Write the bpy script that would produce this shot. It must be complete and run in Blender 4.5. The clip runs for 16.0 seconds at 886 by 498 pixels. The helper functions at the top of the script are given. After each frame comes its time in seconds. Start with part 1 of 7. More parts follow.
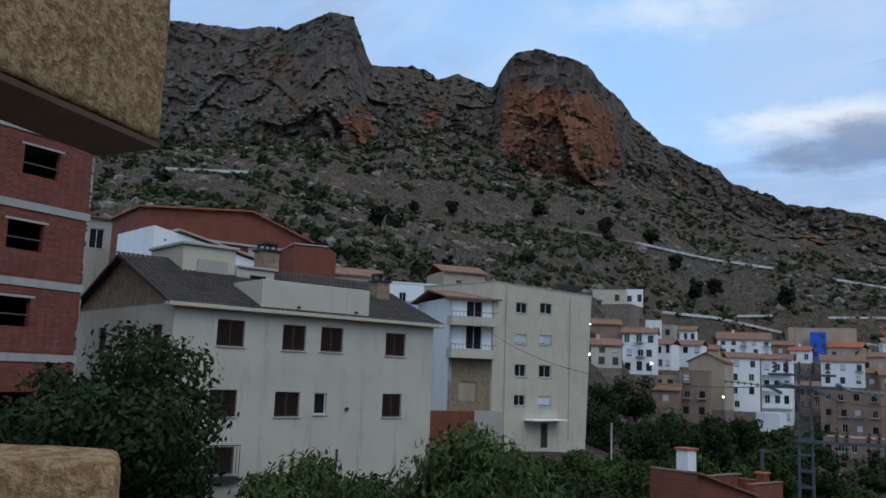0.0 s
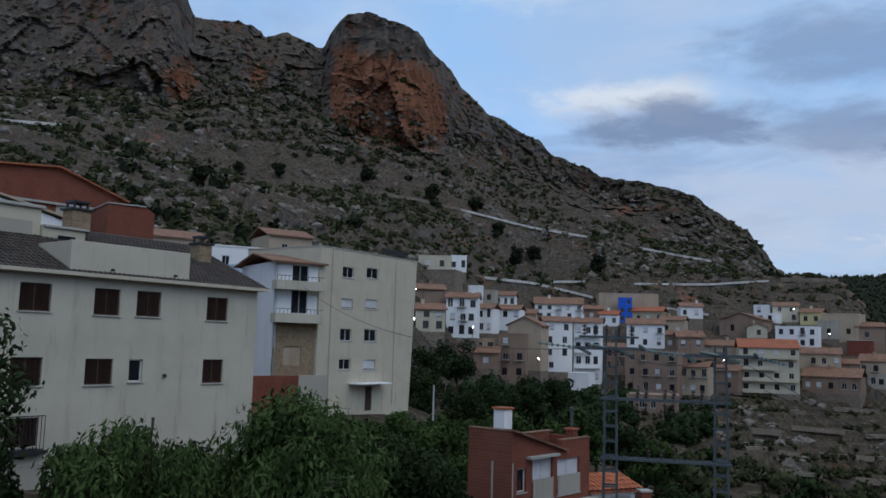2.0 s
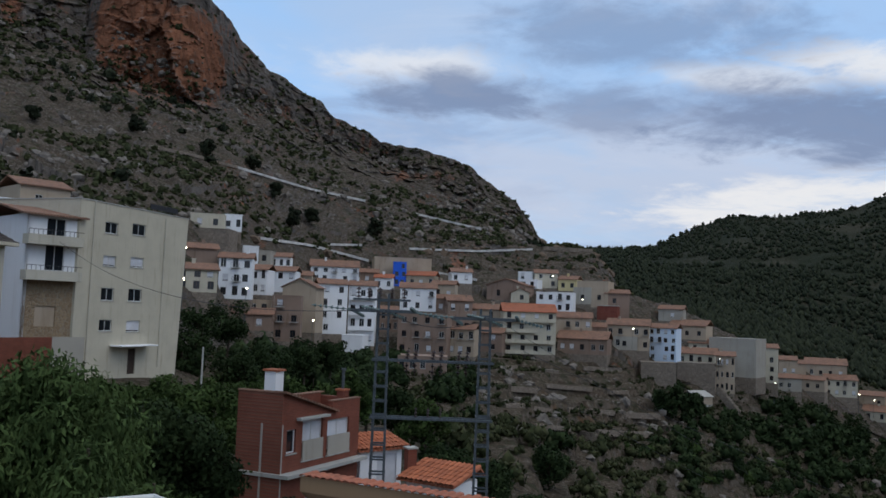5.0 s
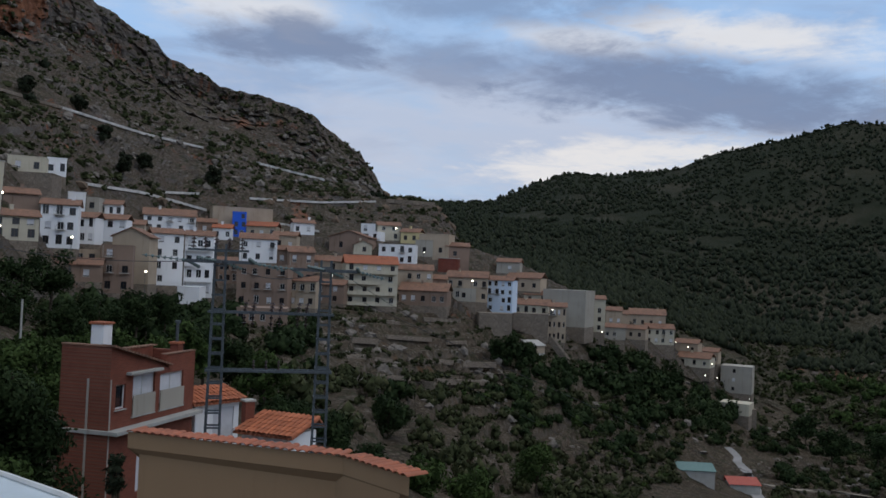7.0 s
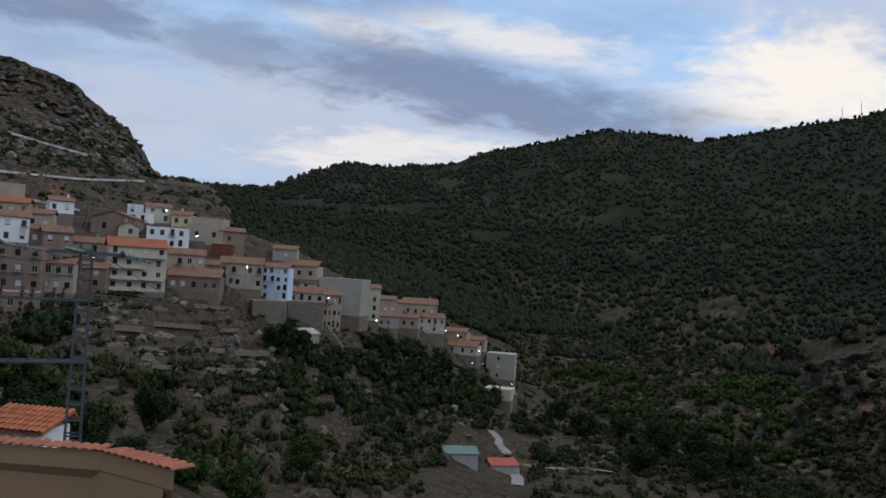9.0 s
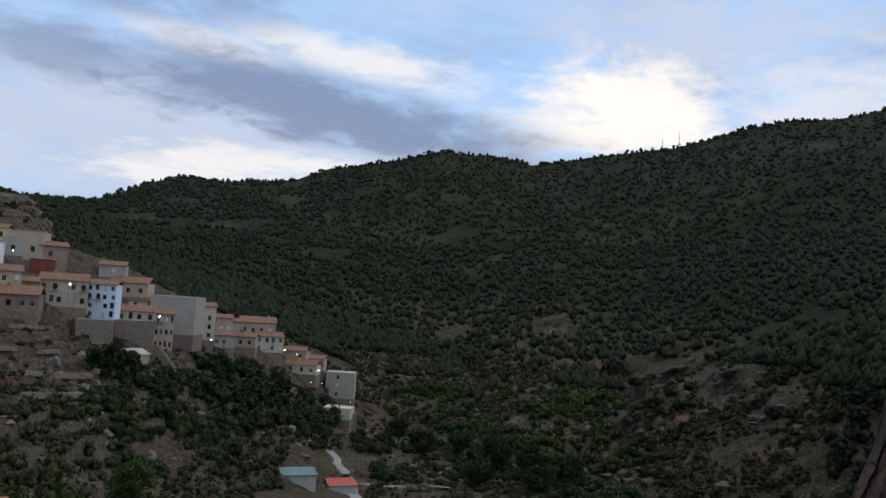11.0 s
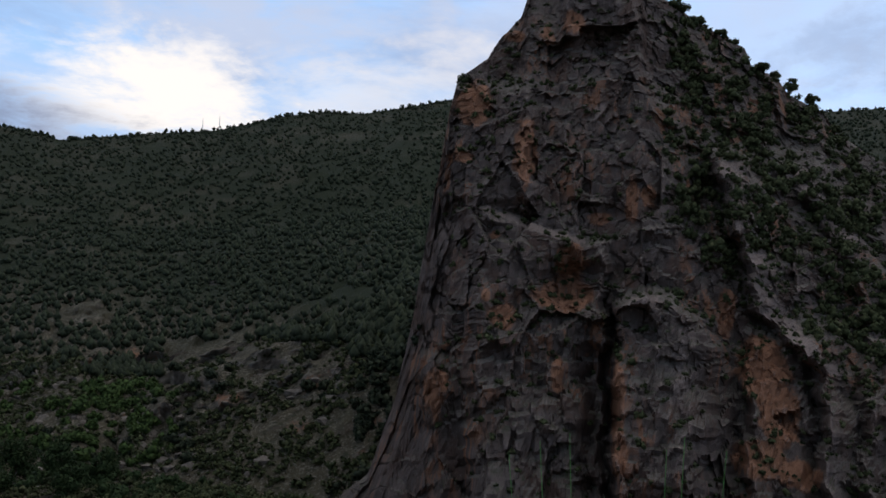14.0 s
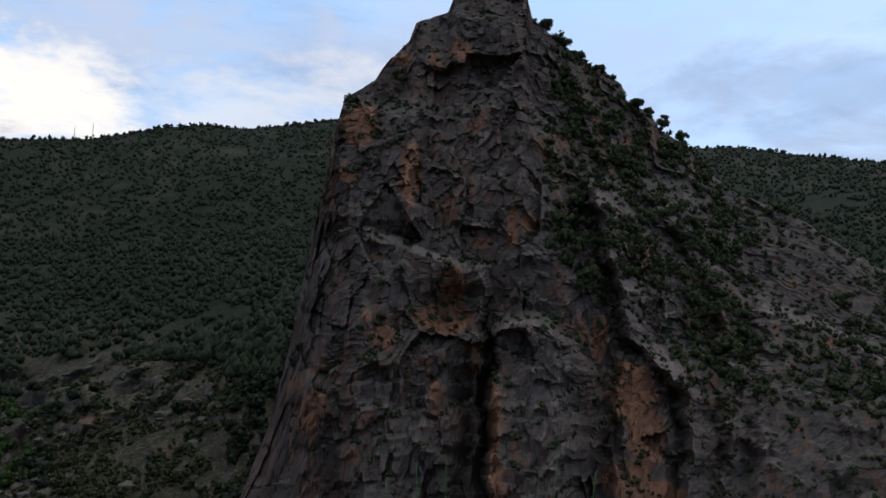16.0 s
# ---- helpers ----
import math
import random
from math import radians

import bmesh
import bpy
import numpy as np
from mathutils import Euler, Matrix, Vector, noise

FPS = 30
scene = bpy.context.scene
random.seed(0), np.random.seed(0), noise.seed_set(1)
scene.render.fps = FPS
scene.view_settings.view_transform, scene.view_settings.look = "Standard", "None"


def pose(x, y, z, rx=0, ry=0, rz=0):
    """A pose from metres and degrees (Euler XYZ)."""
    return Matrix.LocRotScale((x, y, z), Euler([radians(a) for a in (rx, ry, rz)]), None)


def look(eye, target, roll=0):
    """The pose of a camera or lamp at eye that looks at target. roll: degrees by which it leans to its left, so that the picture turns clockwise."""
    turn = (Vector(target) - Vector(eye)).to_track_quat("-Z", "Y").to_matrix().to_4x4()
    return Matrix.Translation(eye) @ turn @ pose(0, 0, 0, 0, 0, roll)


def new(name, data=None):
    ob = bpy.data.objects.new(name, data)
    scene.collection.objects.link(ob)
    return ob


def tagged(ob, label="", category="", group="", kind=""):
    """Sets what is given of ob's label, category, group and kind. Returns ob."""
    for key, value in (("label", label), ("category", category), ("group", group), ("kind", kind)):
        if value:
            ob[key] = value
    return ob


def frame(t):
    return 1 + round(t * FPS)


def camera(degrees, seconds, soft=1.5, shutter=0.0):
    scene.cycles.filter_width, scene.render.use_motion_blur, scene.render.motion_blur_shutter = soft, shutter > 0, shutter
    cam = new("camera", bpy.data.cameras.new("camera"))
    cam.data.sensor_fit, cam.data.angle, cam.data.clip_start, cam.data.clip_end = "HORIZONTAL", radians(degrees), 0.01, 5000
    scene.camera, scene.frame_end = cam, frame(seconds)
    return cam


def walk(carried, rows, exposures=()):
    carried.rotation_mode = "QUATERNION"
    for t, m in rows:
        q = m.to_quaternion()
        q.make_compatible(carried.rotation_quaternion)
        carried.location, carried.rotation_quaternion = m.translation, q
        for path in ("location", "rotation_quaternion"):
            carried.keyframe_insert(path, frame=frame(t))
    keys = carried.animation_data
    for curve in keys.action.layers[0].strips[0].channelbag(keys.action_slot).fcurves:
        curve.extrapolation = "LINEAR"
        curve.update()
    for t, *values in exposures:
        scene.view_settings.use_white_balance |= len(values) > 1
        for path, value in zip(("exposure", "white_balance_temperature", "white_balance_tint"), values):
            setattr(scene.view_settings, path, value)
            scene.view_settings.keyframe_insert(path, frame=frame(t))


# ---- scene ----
import itertools

EXPOSURE = 0.0
cam = camera(54.98, 16.0, soft=1.6)
ROWS = [
    (0.0, 0.000, 0.000, 0.000, -0.00, 8.48, -2.14),
    (0.5, 0.013, -0.011, 0.003, -1.44, 7.83, -2.23),
    (1.0, 0.025, -0.021, 0.003, -3.90, 7.21, -2.13),
    (1.5, 0.011, -0.039, 0.003, -8.09, 6.81, -1.61),
    (2.0, 0.018, -0.038, -0.004, -11.61, 6.49, -1.63),
    (2.5, 0.009, -0.049, -0.005, -14.53, 5.97, -1.46),
    (3.0, 0.002, -0.061, -0.009, -17.46, 5.58, -1.43),
    (3.5, 0.009, -0.070, -0.008, -20.09, 5.11, -1.81),
    (6.0, 0.086, -0.064, -0.017, -31.02, 3.64, -2.08),
    (6.5, 0.112, -0.053, -0.012, -33.65, 2.72, -2.25),
    (7.0, 0.131, -0.045, -0.025, -37.17, 1.66, -2.38),
    (7.5, 0.132, -0.035, -0.026, -41.89, 1.14, -2.58),
    (8.0, 0.137, -0.043, -0.027, -46.03, 1.24, -3.07),
    (10.5, 0.083, -0.027, -0.012, -59.82, 2.92, -3.78),
    (11.0, 0.076, -0.023, -0.010, -62.85, 3.59, -3.81),
    (11.5, 0.070, -0.020, -0.009, -66.68, 3.98, -3.99),
    (12.0, 0.068, -0.016, -0.008, -73.44, 3.82, -3.43),
    (12.5, 0.062, -0.013, -0.007, -78.32, 3.32, -2.79),
    (13.0, 0.051, -0.012, -0.007, -82.59, 2.87, -2.88),
    (13.5, 0.039, -0.011, -0.007, -88.87, 3.07, -2.29),
    (14.0, 0.032, -0.010, -0.007, -93.02, 3.90, -1.70),
    (14.5, 0.026, -0.010, -0.006, -95.20, 4.84, -1.61),
    (15.0, 0.023, -0.009, -0.006, -98.14, 5.72, -1.58),
    (15.5, 0.021, -0.009, -0.005, -100.18, 6.19, -1.68),
    (16.0, 0.021, -0.009, -0.005, -101.03, 5.63, -2.58),
]
walk(cam, [(t, pose(x, y, z, 90 + pitch, roll, yaw)) for t, x, y, z, yaw, pitch, roll in ROWS],
     exposures=[(0.0, EXPOSURE, 6000, 6), (1.5, EXPOSURE, 6000, 6), (2.0, EXPOSURE - 0.2, 6030, 7), (2.5, EXPOSURE - 0.1, 6080, 8), (3.0, EXPOSURE - 0.08, 6150, 8), (6.0, EXPOSURE - 0.18, 6350, 9), (8.0, EXPOSURE - 0.25, 6500, 10), (10.3, EXPOSURE, 6500, 10), (11.5, EXPOSURE, 6500, 10), (12.0, EXPOSURE - 0.42, 6400, 10), (12.5, EXPOSURE - 0.28, 6350, 10),
                (13.0, EXPOSURE, 6400, 11), (14.0, EXPOSURE, 6400, 11), (16.0, EXPOSURE, 6250, 9)])

# ---- light: dusk under broken cloud, the sun gone behind the ridge ----
SUN_AZ, SUN_EL = 150.0, 48.0
world = bpy.data.worlds.new("sky")
scene.world = world
world.use_nodes = True
nt = world.node_tree
nt.nodes.clear()


def wn(kind, **values):
    n = nt.nodes.new(kind)
    for k, v in values.items():
        n.inputs[k].default_value = v
    return n


def wmath(op, a, b=None, c=None):
    n = nt.nodes.new("ShaderNodeMath")
    n.operation = op
    for i, v in enumerate((a, b, c)):
        if v is None:
            continue
        if isinstance(v, (int, float)):
            n.inputs[i].default_value = v
        else:
            nt.links.new(v, n.inputs[i])
    return n.outputs[0]


def wmix(fac, a, b):
    n = nt.nodes.new("ShaderNodeMix")
    n.data_type = "RGBA"
    for i, v in ((0, fac), (6, a), (7, b)):
        if isinstance(v, (int, float)):
            n.inputs[i].default_value = v
        elif isinstance(v, tuple):
            n.inputs[i].default_value = v
        else:
            nt.links.new(v, n.inputs[i])
    return n.outputs[2]


def wramp(fac, lo, hi):
    n = nt.nodes.new("ShaderNodeMapRange")
    n.interpolation_type = "SMOOTHSTEP"
    n.inputs[1].default_value, n.inputs[2].default_value = lo, hi
    nt.links.new(fac, n.inputs[0])
    return n.outputs[0]


sky = nt.nodes.new("ShaderNodeTexSky")
sky.sky_type = "NISHITA"
sky.sun_disc = False
sky.sun_elevation, sky.sun_rotation = radians(SUN_EL), radians(SUN_AZ)
coord = nt.nodes.new("ShaderNodeTexCoord")
sep = nt.nodes.new("ShaderNodeSeparateXYZ")
nt.links.new(coord.outputs["Generated"], sep.inputs[0])
# a flat cloud deck: the direction projected on a plane overhead
height = wmath("ADD", wmath("MAXIMUM", sep.outputs[2], 0.0), 0.14)
flat = nt.nodes.new("ShaderNodeCombineXYZ")
nt.links.new(wmath("DIVIDE", sep.outputs[0], height), flat.inputs[0])
nt.links.new(wmath("DIVIDE", sep.outputs[1], height), flat.inputs[1])


def cloud_noise(scale, detail, rough, shift, distort=0.0):
    m = nt.nodes.new("ShaderNodeMapping")
    m.inputs["Location"].default_value = shift
    nt.links.new(flat.outputs[0], m.inputs["Vector"])
    n = nt.nodes.new("ShaderNodeTexNoise")
    n.inputs["Scale"].default_value, n.inputs["Detail"].default_value = scale, detail
    n.inputs["Roughness"].default_value, n.inputs["Distortion"].default_value = rough, distort
    nt.links.new(m.outputs[0], n.inputs["Vector"])
    return n.outputs[0]


azim = wmath("MULTIPLY", wmath("ARCTAN2", sep.outputs[0], sep.outputs[1]), 180 / math.pi)
elev = wmath("MULTIPLY", wmath("ARCSINE", sep.outputs[2]), 180 / math.pi)
warp = wmath("SUBTRACT", cloud_noise(1.5, 7, 0.62, (2.7, 8.1, 0), 0.4), 0.5)
warp2 = wmath("SUBTRACT", cloud_noise(4.5, 7, 0.62, (9.7, 1.1, 0), 0.3), 0.5)


def bank(az, el, wide, high, lean=0.0):
    """A bank of cloud at a bearing and height, frayed by noise."""
    x = wmath("DIVIDE", wmath("SUBTRACT", azim, az), wide)
    y = wmath("DIVIDE", wmath("SUBTRACT", wmath("SUBTRACT", elev, el), wmath("MULTIPLY", wmath("SUBTRACT", azim, az), lean)), high)
    d = wmath("SQRT", wmath("ADD", wmath("MULTIPLY", x, x), wmath("MULTIPLY", y, y)))
    d = wmath("ADD", d, wmath("ADD", wmath("MULTIPLY", warp, 3.6), wmath("MULTIPLY", warp2, 2.4)))
    return wramp(d, 1.5, 0.3)


def join(*fs):
    r = fs[0]
    for f in fs[1:]:
        r = wmath("MAXIMUM", r, f)
    return r


veil = wramp(cloud_noise(0.55, 5, 0.55, (3.1, 1.7, 0), 0.4), 0.36, 0.66)
thin = wramp(cloud_noise(1.5, 7, 0.62, (0.4, 5.2, 0), 0.8), 0.42, 0.72)
greys = wramp(cloud_noise(1.1, 7, 0.6, (5.4, 3.3, 0), 0.6), 0.47, 0.66)
blue = wmix(0.10, (0.22, 0.42, 0.70, 1), sky.outputs[0])
low = wramp(sep.outputs[2], 0.40, 0.06)
blue = wmix(wmath("MULTIPLY", low, 0.6), blue, (0.48, 0.53, 0.69, 1))
cover = wmix(wmath("MULTIPLY", veil, 0.7), blue, (0.52, 0.61, 0.78, 1))
cover = wmix(wmath("MULTIPLY", thin, 0.5), cover, (0.70, 0.75, 0.88, 1))
cover = wmix(wmath("MULTIPLY", greys, 0.45), cover, (0.30, 0.36, 0.53, 1))
# the afterglow where the sun went down, and the brighter rims of the cloud banks
glow = join(bank(74.5, 13.2, 8.0, 3.2), wmath("MULTIPLY", bank(57, 15.3, 8, 1.2, -0.12), 0.7), wmath("MULTIPLY", bank(49, 8.0, 10, 1.2, 0.05), 0.7), wmath("MULTIPLY", bank(24, 16.6, 6, 1.2), 0.55), wmath("MULTIPLY", bank(46, 15.6, 6, 0.9, -0.1), 0.5), wmath("MULTIPLY", bank(86, 14, 9, 3), 0.4), wmath("MULTIPLY", bank(16, 24.0, 9, 2.0), 0.4))
pale = join(bank(80, 17.5, 11, 4.5), wmath("MULTIPLY", bank(40, 9.5, 16, 4.0), 0.8), wmath("MULTIPLY", bank(105, 17.0, 14, 4.0), 0.5))
cover = wmix(wmath("MULTIPLY", pale, 0.8), cover, (0.60, 0.65, 0.79, 1))
cover = wmix(glow, cover, (1.06, 1.00, 0.94, 1))
dark = join(bank(54, 12.3, 14, 2.1, -0.12), bank(27.5, 14.6, 6.0, 1.6, -0.05), wmath("MULTIPLY", bank(39, 18.6, 9, 2.4), 0.7), wmath("MULTIPLY", bank(38, 14.2, 7, 1.6), 0.7), wmath("MULTIPLY", bank(125, 16, 8, 2), 0.4))
cover = wmix(wmath("MULTIPLY", dark, 0.85), cover, (0.215, 0.28, 0.44, 1))
zen = wmath("ADD", wmath("MULTIPLY", wramp(sep.outputs[2], 0.4, 0.95), 0.55), 1.0)
cover = wmix(wmath("MULTIPLY", wramp(elev, 28.0, 50.0), 0.8), cover, (0.62, 0.60, 0.58, 1))
bg = nt.nodes.new("ShaderNodeBackground")
nt.links.new(cover, bg.inputs[0])
nt.links.new(zen, bg.inputs[1])
out = nt.nodes.new("ShaderNodeOutputWorld")
nt.links.new(bg.outputs[0], out.inputs[0])

sun = new("sun", bpy.data.lights.new("sun", "SUN"))
sun.data.energy, sun.data.angle, sun.data.color = 0.5, radians(40), (1.0, 0.96, 0.92)
sun.matrix_world = look((math.sin(radians(SUN_AZ)), math.cos(radians(SUN_AZ)), math.tan(radians(SUN_EL))), (0, 0, 0))

# ---- materials ----
class Mat:
    """A small builder of node materials."""

    def __init__(self, name, rough=0.85, metal=0.0):
        self.m = bpy.data.materials.new(name)
        self.m.use_nodes = True
        self.nt = self.m.node_tree
        self.b = self.nt.nodes["Principled BSDF"]
        self.b.inputs["Roughness"].default_value = rough
        self.b.inputs["Metallic"].default_value = metal
        self.b.inputs["Specular IOR Level"].default_value = 0.25
        self.co = self.nt.nodes.new("ShaderNodeTexCoord").outputs["Object"]

    def put(self, v, sock):
        if isinstance(v, (int, float, tuple)):
            sock.default_value = v if not isinstance(v, tuple) or len(v) == len(sock.default_value) else (*v, 1)
        else:
            self.nt.links.new(v, sock)

    def noise(self, scale, detail=4, rough=0.55, stretch=None, distort=0.0):
        v = self.co
        if stretch:
            mp = self.nt.nodes.new("ShaderNodeMapping")
            mp.inputs["Scale"].default_value = stretch
            self.nt.links.new(v, mp.inputs["Vector"])
            v = mp.outputs[0]
        n = self.nt.nodes.new("ShaderNodeTexNoise")
        n.inputs["Scale"].default_value, n.inputs["Detail"].default_value = scale, detail
        n.inputs["Roughness"].default_value, n.inputs["Distortion"].default_value = rough, distort
        self.nt.links.new(v, n.inputs["Vector"])
        return n.outputs[0]

    def ramp(self, f, lo, hi, a=0.0, b=1.0):
        n = self.nt.nodes.new("ShaderNodeMapRange")
        n.interpolation_type = "SMOOTHSTEP"
        for i, v in enumerate((f, lo, hi, a, b)):
            self.put(v, n.inputs[i])
        return n.outputs[0]

    def math(self, op, a, b=0.0):
        n = self.nt.nodes.new("ShaderNodeMath")
        n.operation = op
        self.put(a, n.inputs[0])
        self.put(b, n.inputs[1])
        return n.outputs[0]

    def mix(self, f, a, b):
        n = self.nt.nodes.new("ShaderNodeMix")
        n.data_type = "RGBA"
        self.put(f, n.inputs[0])
        self.put(a, n.inputs[6])
        self.put(b, n.inputs[7])
        return n.outputs[2]

    def attr(self, name):
        n = self.nt.nodes.new("ShaderNodeAttribute")
        n.attribute_name = name
        return n.outputs["Fac"]

    def slope(self):
        g = self.nt.nodes.new("ShaderNodeNewGeometry")
        s = self.nt.nodes.new("ShaderNodeSeparateXYZ")
        self.nt.links.new(g.outputs["Normal"], s.inputs[0])
        return s.outputs[2]

    def rand(self):
        return self.nt.nodes.new("ShaderNodeObjectInfo").outputs["Random"]

    def island(self):
        return self.nt.nodes.new("ShaderNodeNewGeometry").outputs["Random Per Island"]

    def bump(self, h, dist=0.02, strength=0.6):
        n = self.nt.nodes.new("ShaderNodeBump")
        n.inputs["Distance"].default_value, n.inputs["Strength"].default_value = dist, strength
        self.nt.links.new(h, n.inputs["Height"])
        self.nt.links.new(n.outputs[0], self.b.inputs["Normal"])

    def color(self, c):
        self.put(c, self.b.inputs["Base Color"])
        return self.m


def rock_mat(name, stone, earth, ochre, green, green_amount, size=1.0):
    k = Mat(name, 0.95)
    k.b.inputs["Specular IOR Level"].default_value = 0.08
    big, mid, fine = k.noise(0.03 / size, 5), k.noise(0.22 / size, 6, 0.65), k.noise(1.3 / size, 5, 0.7)
    steep = k.math("MAXIMUM", k.ramp(k.slope(), 0.72, 0.38), k.ramp(k.math("ADD", k.attr("ochre"), k.math("MULTIPLY", k.math("SUBTRACT", mid, 0.5), 1.2)), 0.35, 0.5))
    streak = k.noise(0.25 / size, 5, 0.65, (1, 1, 0.22), 0.6)
    c = k.mix(k.ramp(mid, 0.38, 0.62), earth, tuple(v * 0.62 for v in earth))
    c = k.mix(k.ramp(fine, 0.5, 0.64), c, stone)
    c = k.mix(k.math("MAXIMUM", k.attr("wood"), k.math("MULTIPLY", k.ramp(k.noise(0.35 / size, 5, 0.7), 0.52, 0.62), green_amount)), c, green)
    s = k.mix(k.ramp(streak, 0.40, 0.62), tuple(v * 0.6 for v in stone), stone)
    s = k.mix(k.ramp(k.noise(0.09 / size, 5, 0.65), 0.46, 0.64, 0, 0.8), s, (stone[0] * 0.62, stone[1] * 0.5, stone[2] * 0.44))
    s = k.mix(k.ramp(k.noise(0.6 / size, 5, 0.7), 0.58, 0.70, 0, 0.7), s, tuple(v * 1.45 for v in stone))
    s = k.mix(k.math("MULTIPLY", k.ramp(streak, 0.50, 0.62), k.ramp(big, 0.46, 0.6)), s, tuple(v * 0.7 for v in ochre))
    oc = k.mix(k.ramp(streak, 0.34, 0.66), tuple(v * 0.5 for v in ochre), ochre)
    oc = k.mix(k.ramp(fine, 0.55, 0.8, 0, 0.6), oc, stone)
    s = k.mix(k.ramp(k.math("ADD", k.attr("ochre"), k.math("MULTIPLY", k.math("SUBTRACT", mid, 0.5), 1.2)), 0.35, 0.6), s, oc)
    c = k.mix(steep, c, s)
    # crest light painted in: paler stone, broken up by noise
    c = k.mix(k.ramp(k.math("ADD", k.attr("pale"), k.math("MULTIPLY", k.math("SUBTRACT", k.noise(0.5 / size, 5, 0.7), 0.5), 1.8)), 0.35, 0.75, 0, 0.85), c, tuple(v * 1.4 for v in stone))
    # light and shade painted by curvature: edges paler, creases darker, outside the woods
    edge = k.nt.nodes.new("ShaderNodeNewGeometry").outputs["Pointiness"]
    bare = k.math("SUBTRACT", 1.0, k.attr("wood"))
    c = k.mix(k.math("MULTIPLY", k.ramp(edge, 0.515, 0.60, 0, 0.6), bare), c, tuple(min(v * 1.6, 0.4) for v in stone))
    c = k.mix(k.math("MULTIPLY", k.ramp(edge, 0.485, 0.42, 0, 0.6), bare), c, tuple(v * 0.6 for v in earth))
    k.bump(k.math("ADD", k.math("MULTIPLY", mid, 1.4), k.math("ADD", fine, k.math("MULTIPLY", k.noise(4.0 / size, 4, 0.7), 0.5))), 0.6 * size, 0.8)
    return k.color(c)


def plaster(name, col, dirt=0.35, size=1.0):
    k = Mat(name, 0.9)
    a, b = k.noise(0.5 / size, 5, 0.6), k.noise(2.0 / size, 5, 0.65, (1, 1, 0.12))
    c = k.mix(k.ramp(a, 0.35, 0.7, 0, dirt * 0.8), col, tuple(v * 0.72 for v in col))
    c = k.mix(k.ramp(b, 0.52, 0.75, 0, dirt), c, (col[0] * 0.55, col[1] * 0.5, col[2] * 0.44))
    k.bump(k.noise(40, 3), 0.006, 0.4)
    return k.color(c)


def plain(name, col, rough=0.7, metal=0.0, vary=0.25, scale=3.0):
    k = Mat(name, rough, metal)
    return k.color(k.mix(k.ramp(k.noise(scale, 4), 0.3, 0.7, 0, 1), col, tuple(v * (1 - vary) for v in col)))


def leaf_mat(name, a, b):
    k = Mat(name, 0.8)
    k.b.inputs["Specular IOR Level"].default_value = 0.06
    c = k.mix(k.island(), a, b)
    c = k.mix(k.ramp(k.noise(0.6, 3), 0.35, 0.7), c, tuple(v * 0.6 for v in a))
    k.b.inputs["Transmission Weight"].default_value = 0.0
    return k.color(c)


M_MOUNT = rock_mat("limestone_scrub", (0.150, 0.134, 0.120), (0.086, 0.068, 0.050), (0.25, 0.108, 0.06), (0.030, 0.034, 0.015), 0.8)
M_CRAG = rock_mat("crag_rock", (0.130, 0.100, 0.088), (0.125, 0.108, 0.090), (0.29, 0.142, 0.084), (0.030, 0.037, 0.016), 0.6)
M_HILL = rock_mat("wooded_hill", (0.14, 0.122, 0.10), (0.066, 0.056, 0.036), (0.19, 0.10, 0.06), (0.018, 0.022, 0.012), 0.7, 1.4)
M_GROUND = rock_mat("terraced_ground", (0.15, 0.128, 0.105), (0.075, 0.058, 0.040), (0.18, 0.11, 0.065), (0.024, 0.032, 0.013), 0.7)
M_SCRUB = leaf_mat("scrub_leaves", (0.036, 0.045, 0.019), (0.070, 0.072, 0.034))
M_PINE = leaf_mat("pine_needles", (0.021, 0.027, 0.016), (0.037, 0.044, 0.024))
M_LEAF = leaf_mat("broad_leaves", (0.035, 0.058, 0.017), (0.062, 0.092, 0.027))
M_DARKLEAF = leaf_mat("dark_leaves", (0.020, 0.034, 0.013), (0.038, 0.056, 0.021))
M_WILLOW = leaf_mat("drooping_leaves", (0.050, 0.080, 0.025), (0.082, 0.118, 0.040))
M_BARK = plain("bark", (0.09, 0.07, 0.05), 0.95, 0, 0.5, 8)

# ---- land ----
def hash3(i, j, k, seed):
    h = (i * 374761393 + j * 668265263 + k * 2147483647 + seed * 144665) & 0xFFFFFFFF
    h = ((h ^ (h >> 13)) * 1274126177) & 0xFFFFFFFF
    return ((h ^ (h >> 16)) & 0xFFFF) / 32767.5 - 1.0


def vnoise(p, seed=0):
    """Smooth value noise in -1..1 at an (n, 3) array of points."""
    q = np.floor(p).astype(np.int64)
    f = p - q
    f = f * f * (3 - 2 * f)
    r = 0.0
    for a in (0, 1):
        for b in (0, 1):
            for c in (0, 1):
                w = (f[:, 0] if a else 1 - f[:, 0]) * (f[:, 1] if b else 1 - f[:, 1]) * (f[:, 2] if c else 1 - f[:, 2])
                r = r + w * hash3(q[:, 0] + a, q[:, 1] + b, q[:, 2] + c, seed)
    return r


def fbm(p, octaves=5, gain=0.5, seed=0):
    r, a = np.zeros(len(p)), 1.0
    for o in range(octaves):
        r += a * vnoise(p * 2.0 ** o, seed + o)
        a *= gain
    return r


def ridged(p, octaves=5, gain=0.55, seed=0):
    r, a = np.zeros(len(p)), 1.0
    for o in range(octaves):
        r += a * (1 - 2 * np.abs(vnoise(p * 2.0 ** o, seed + o)))
        a *= gain
    return r


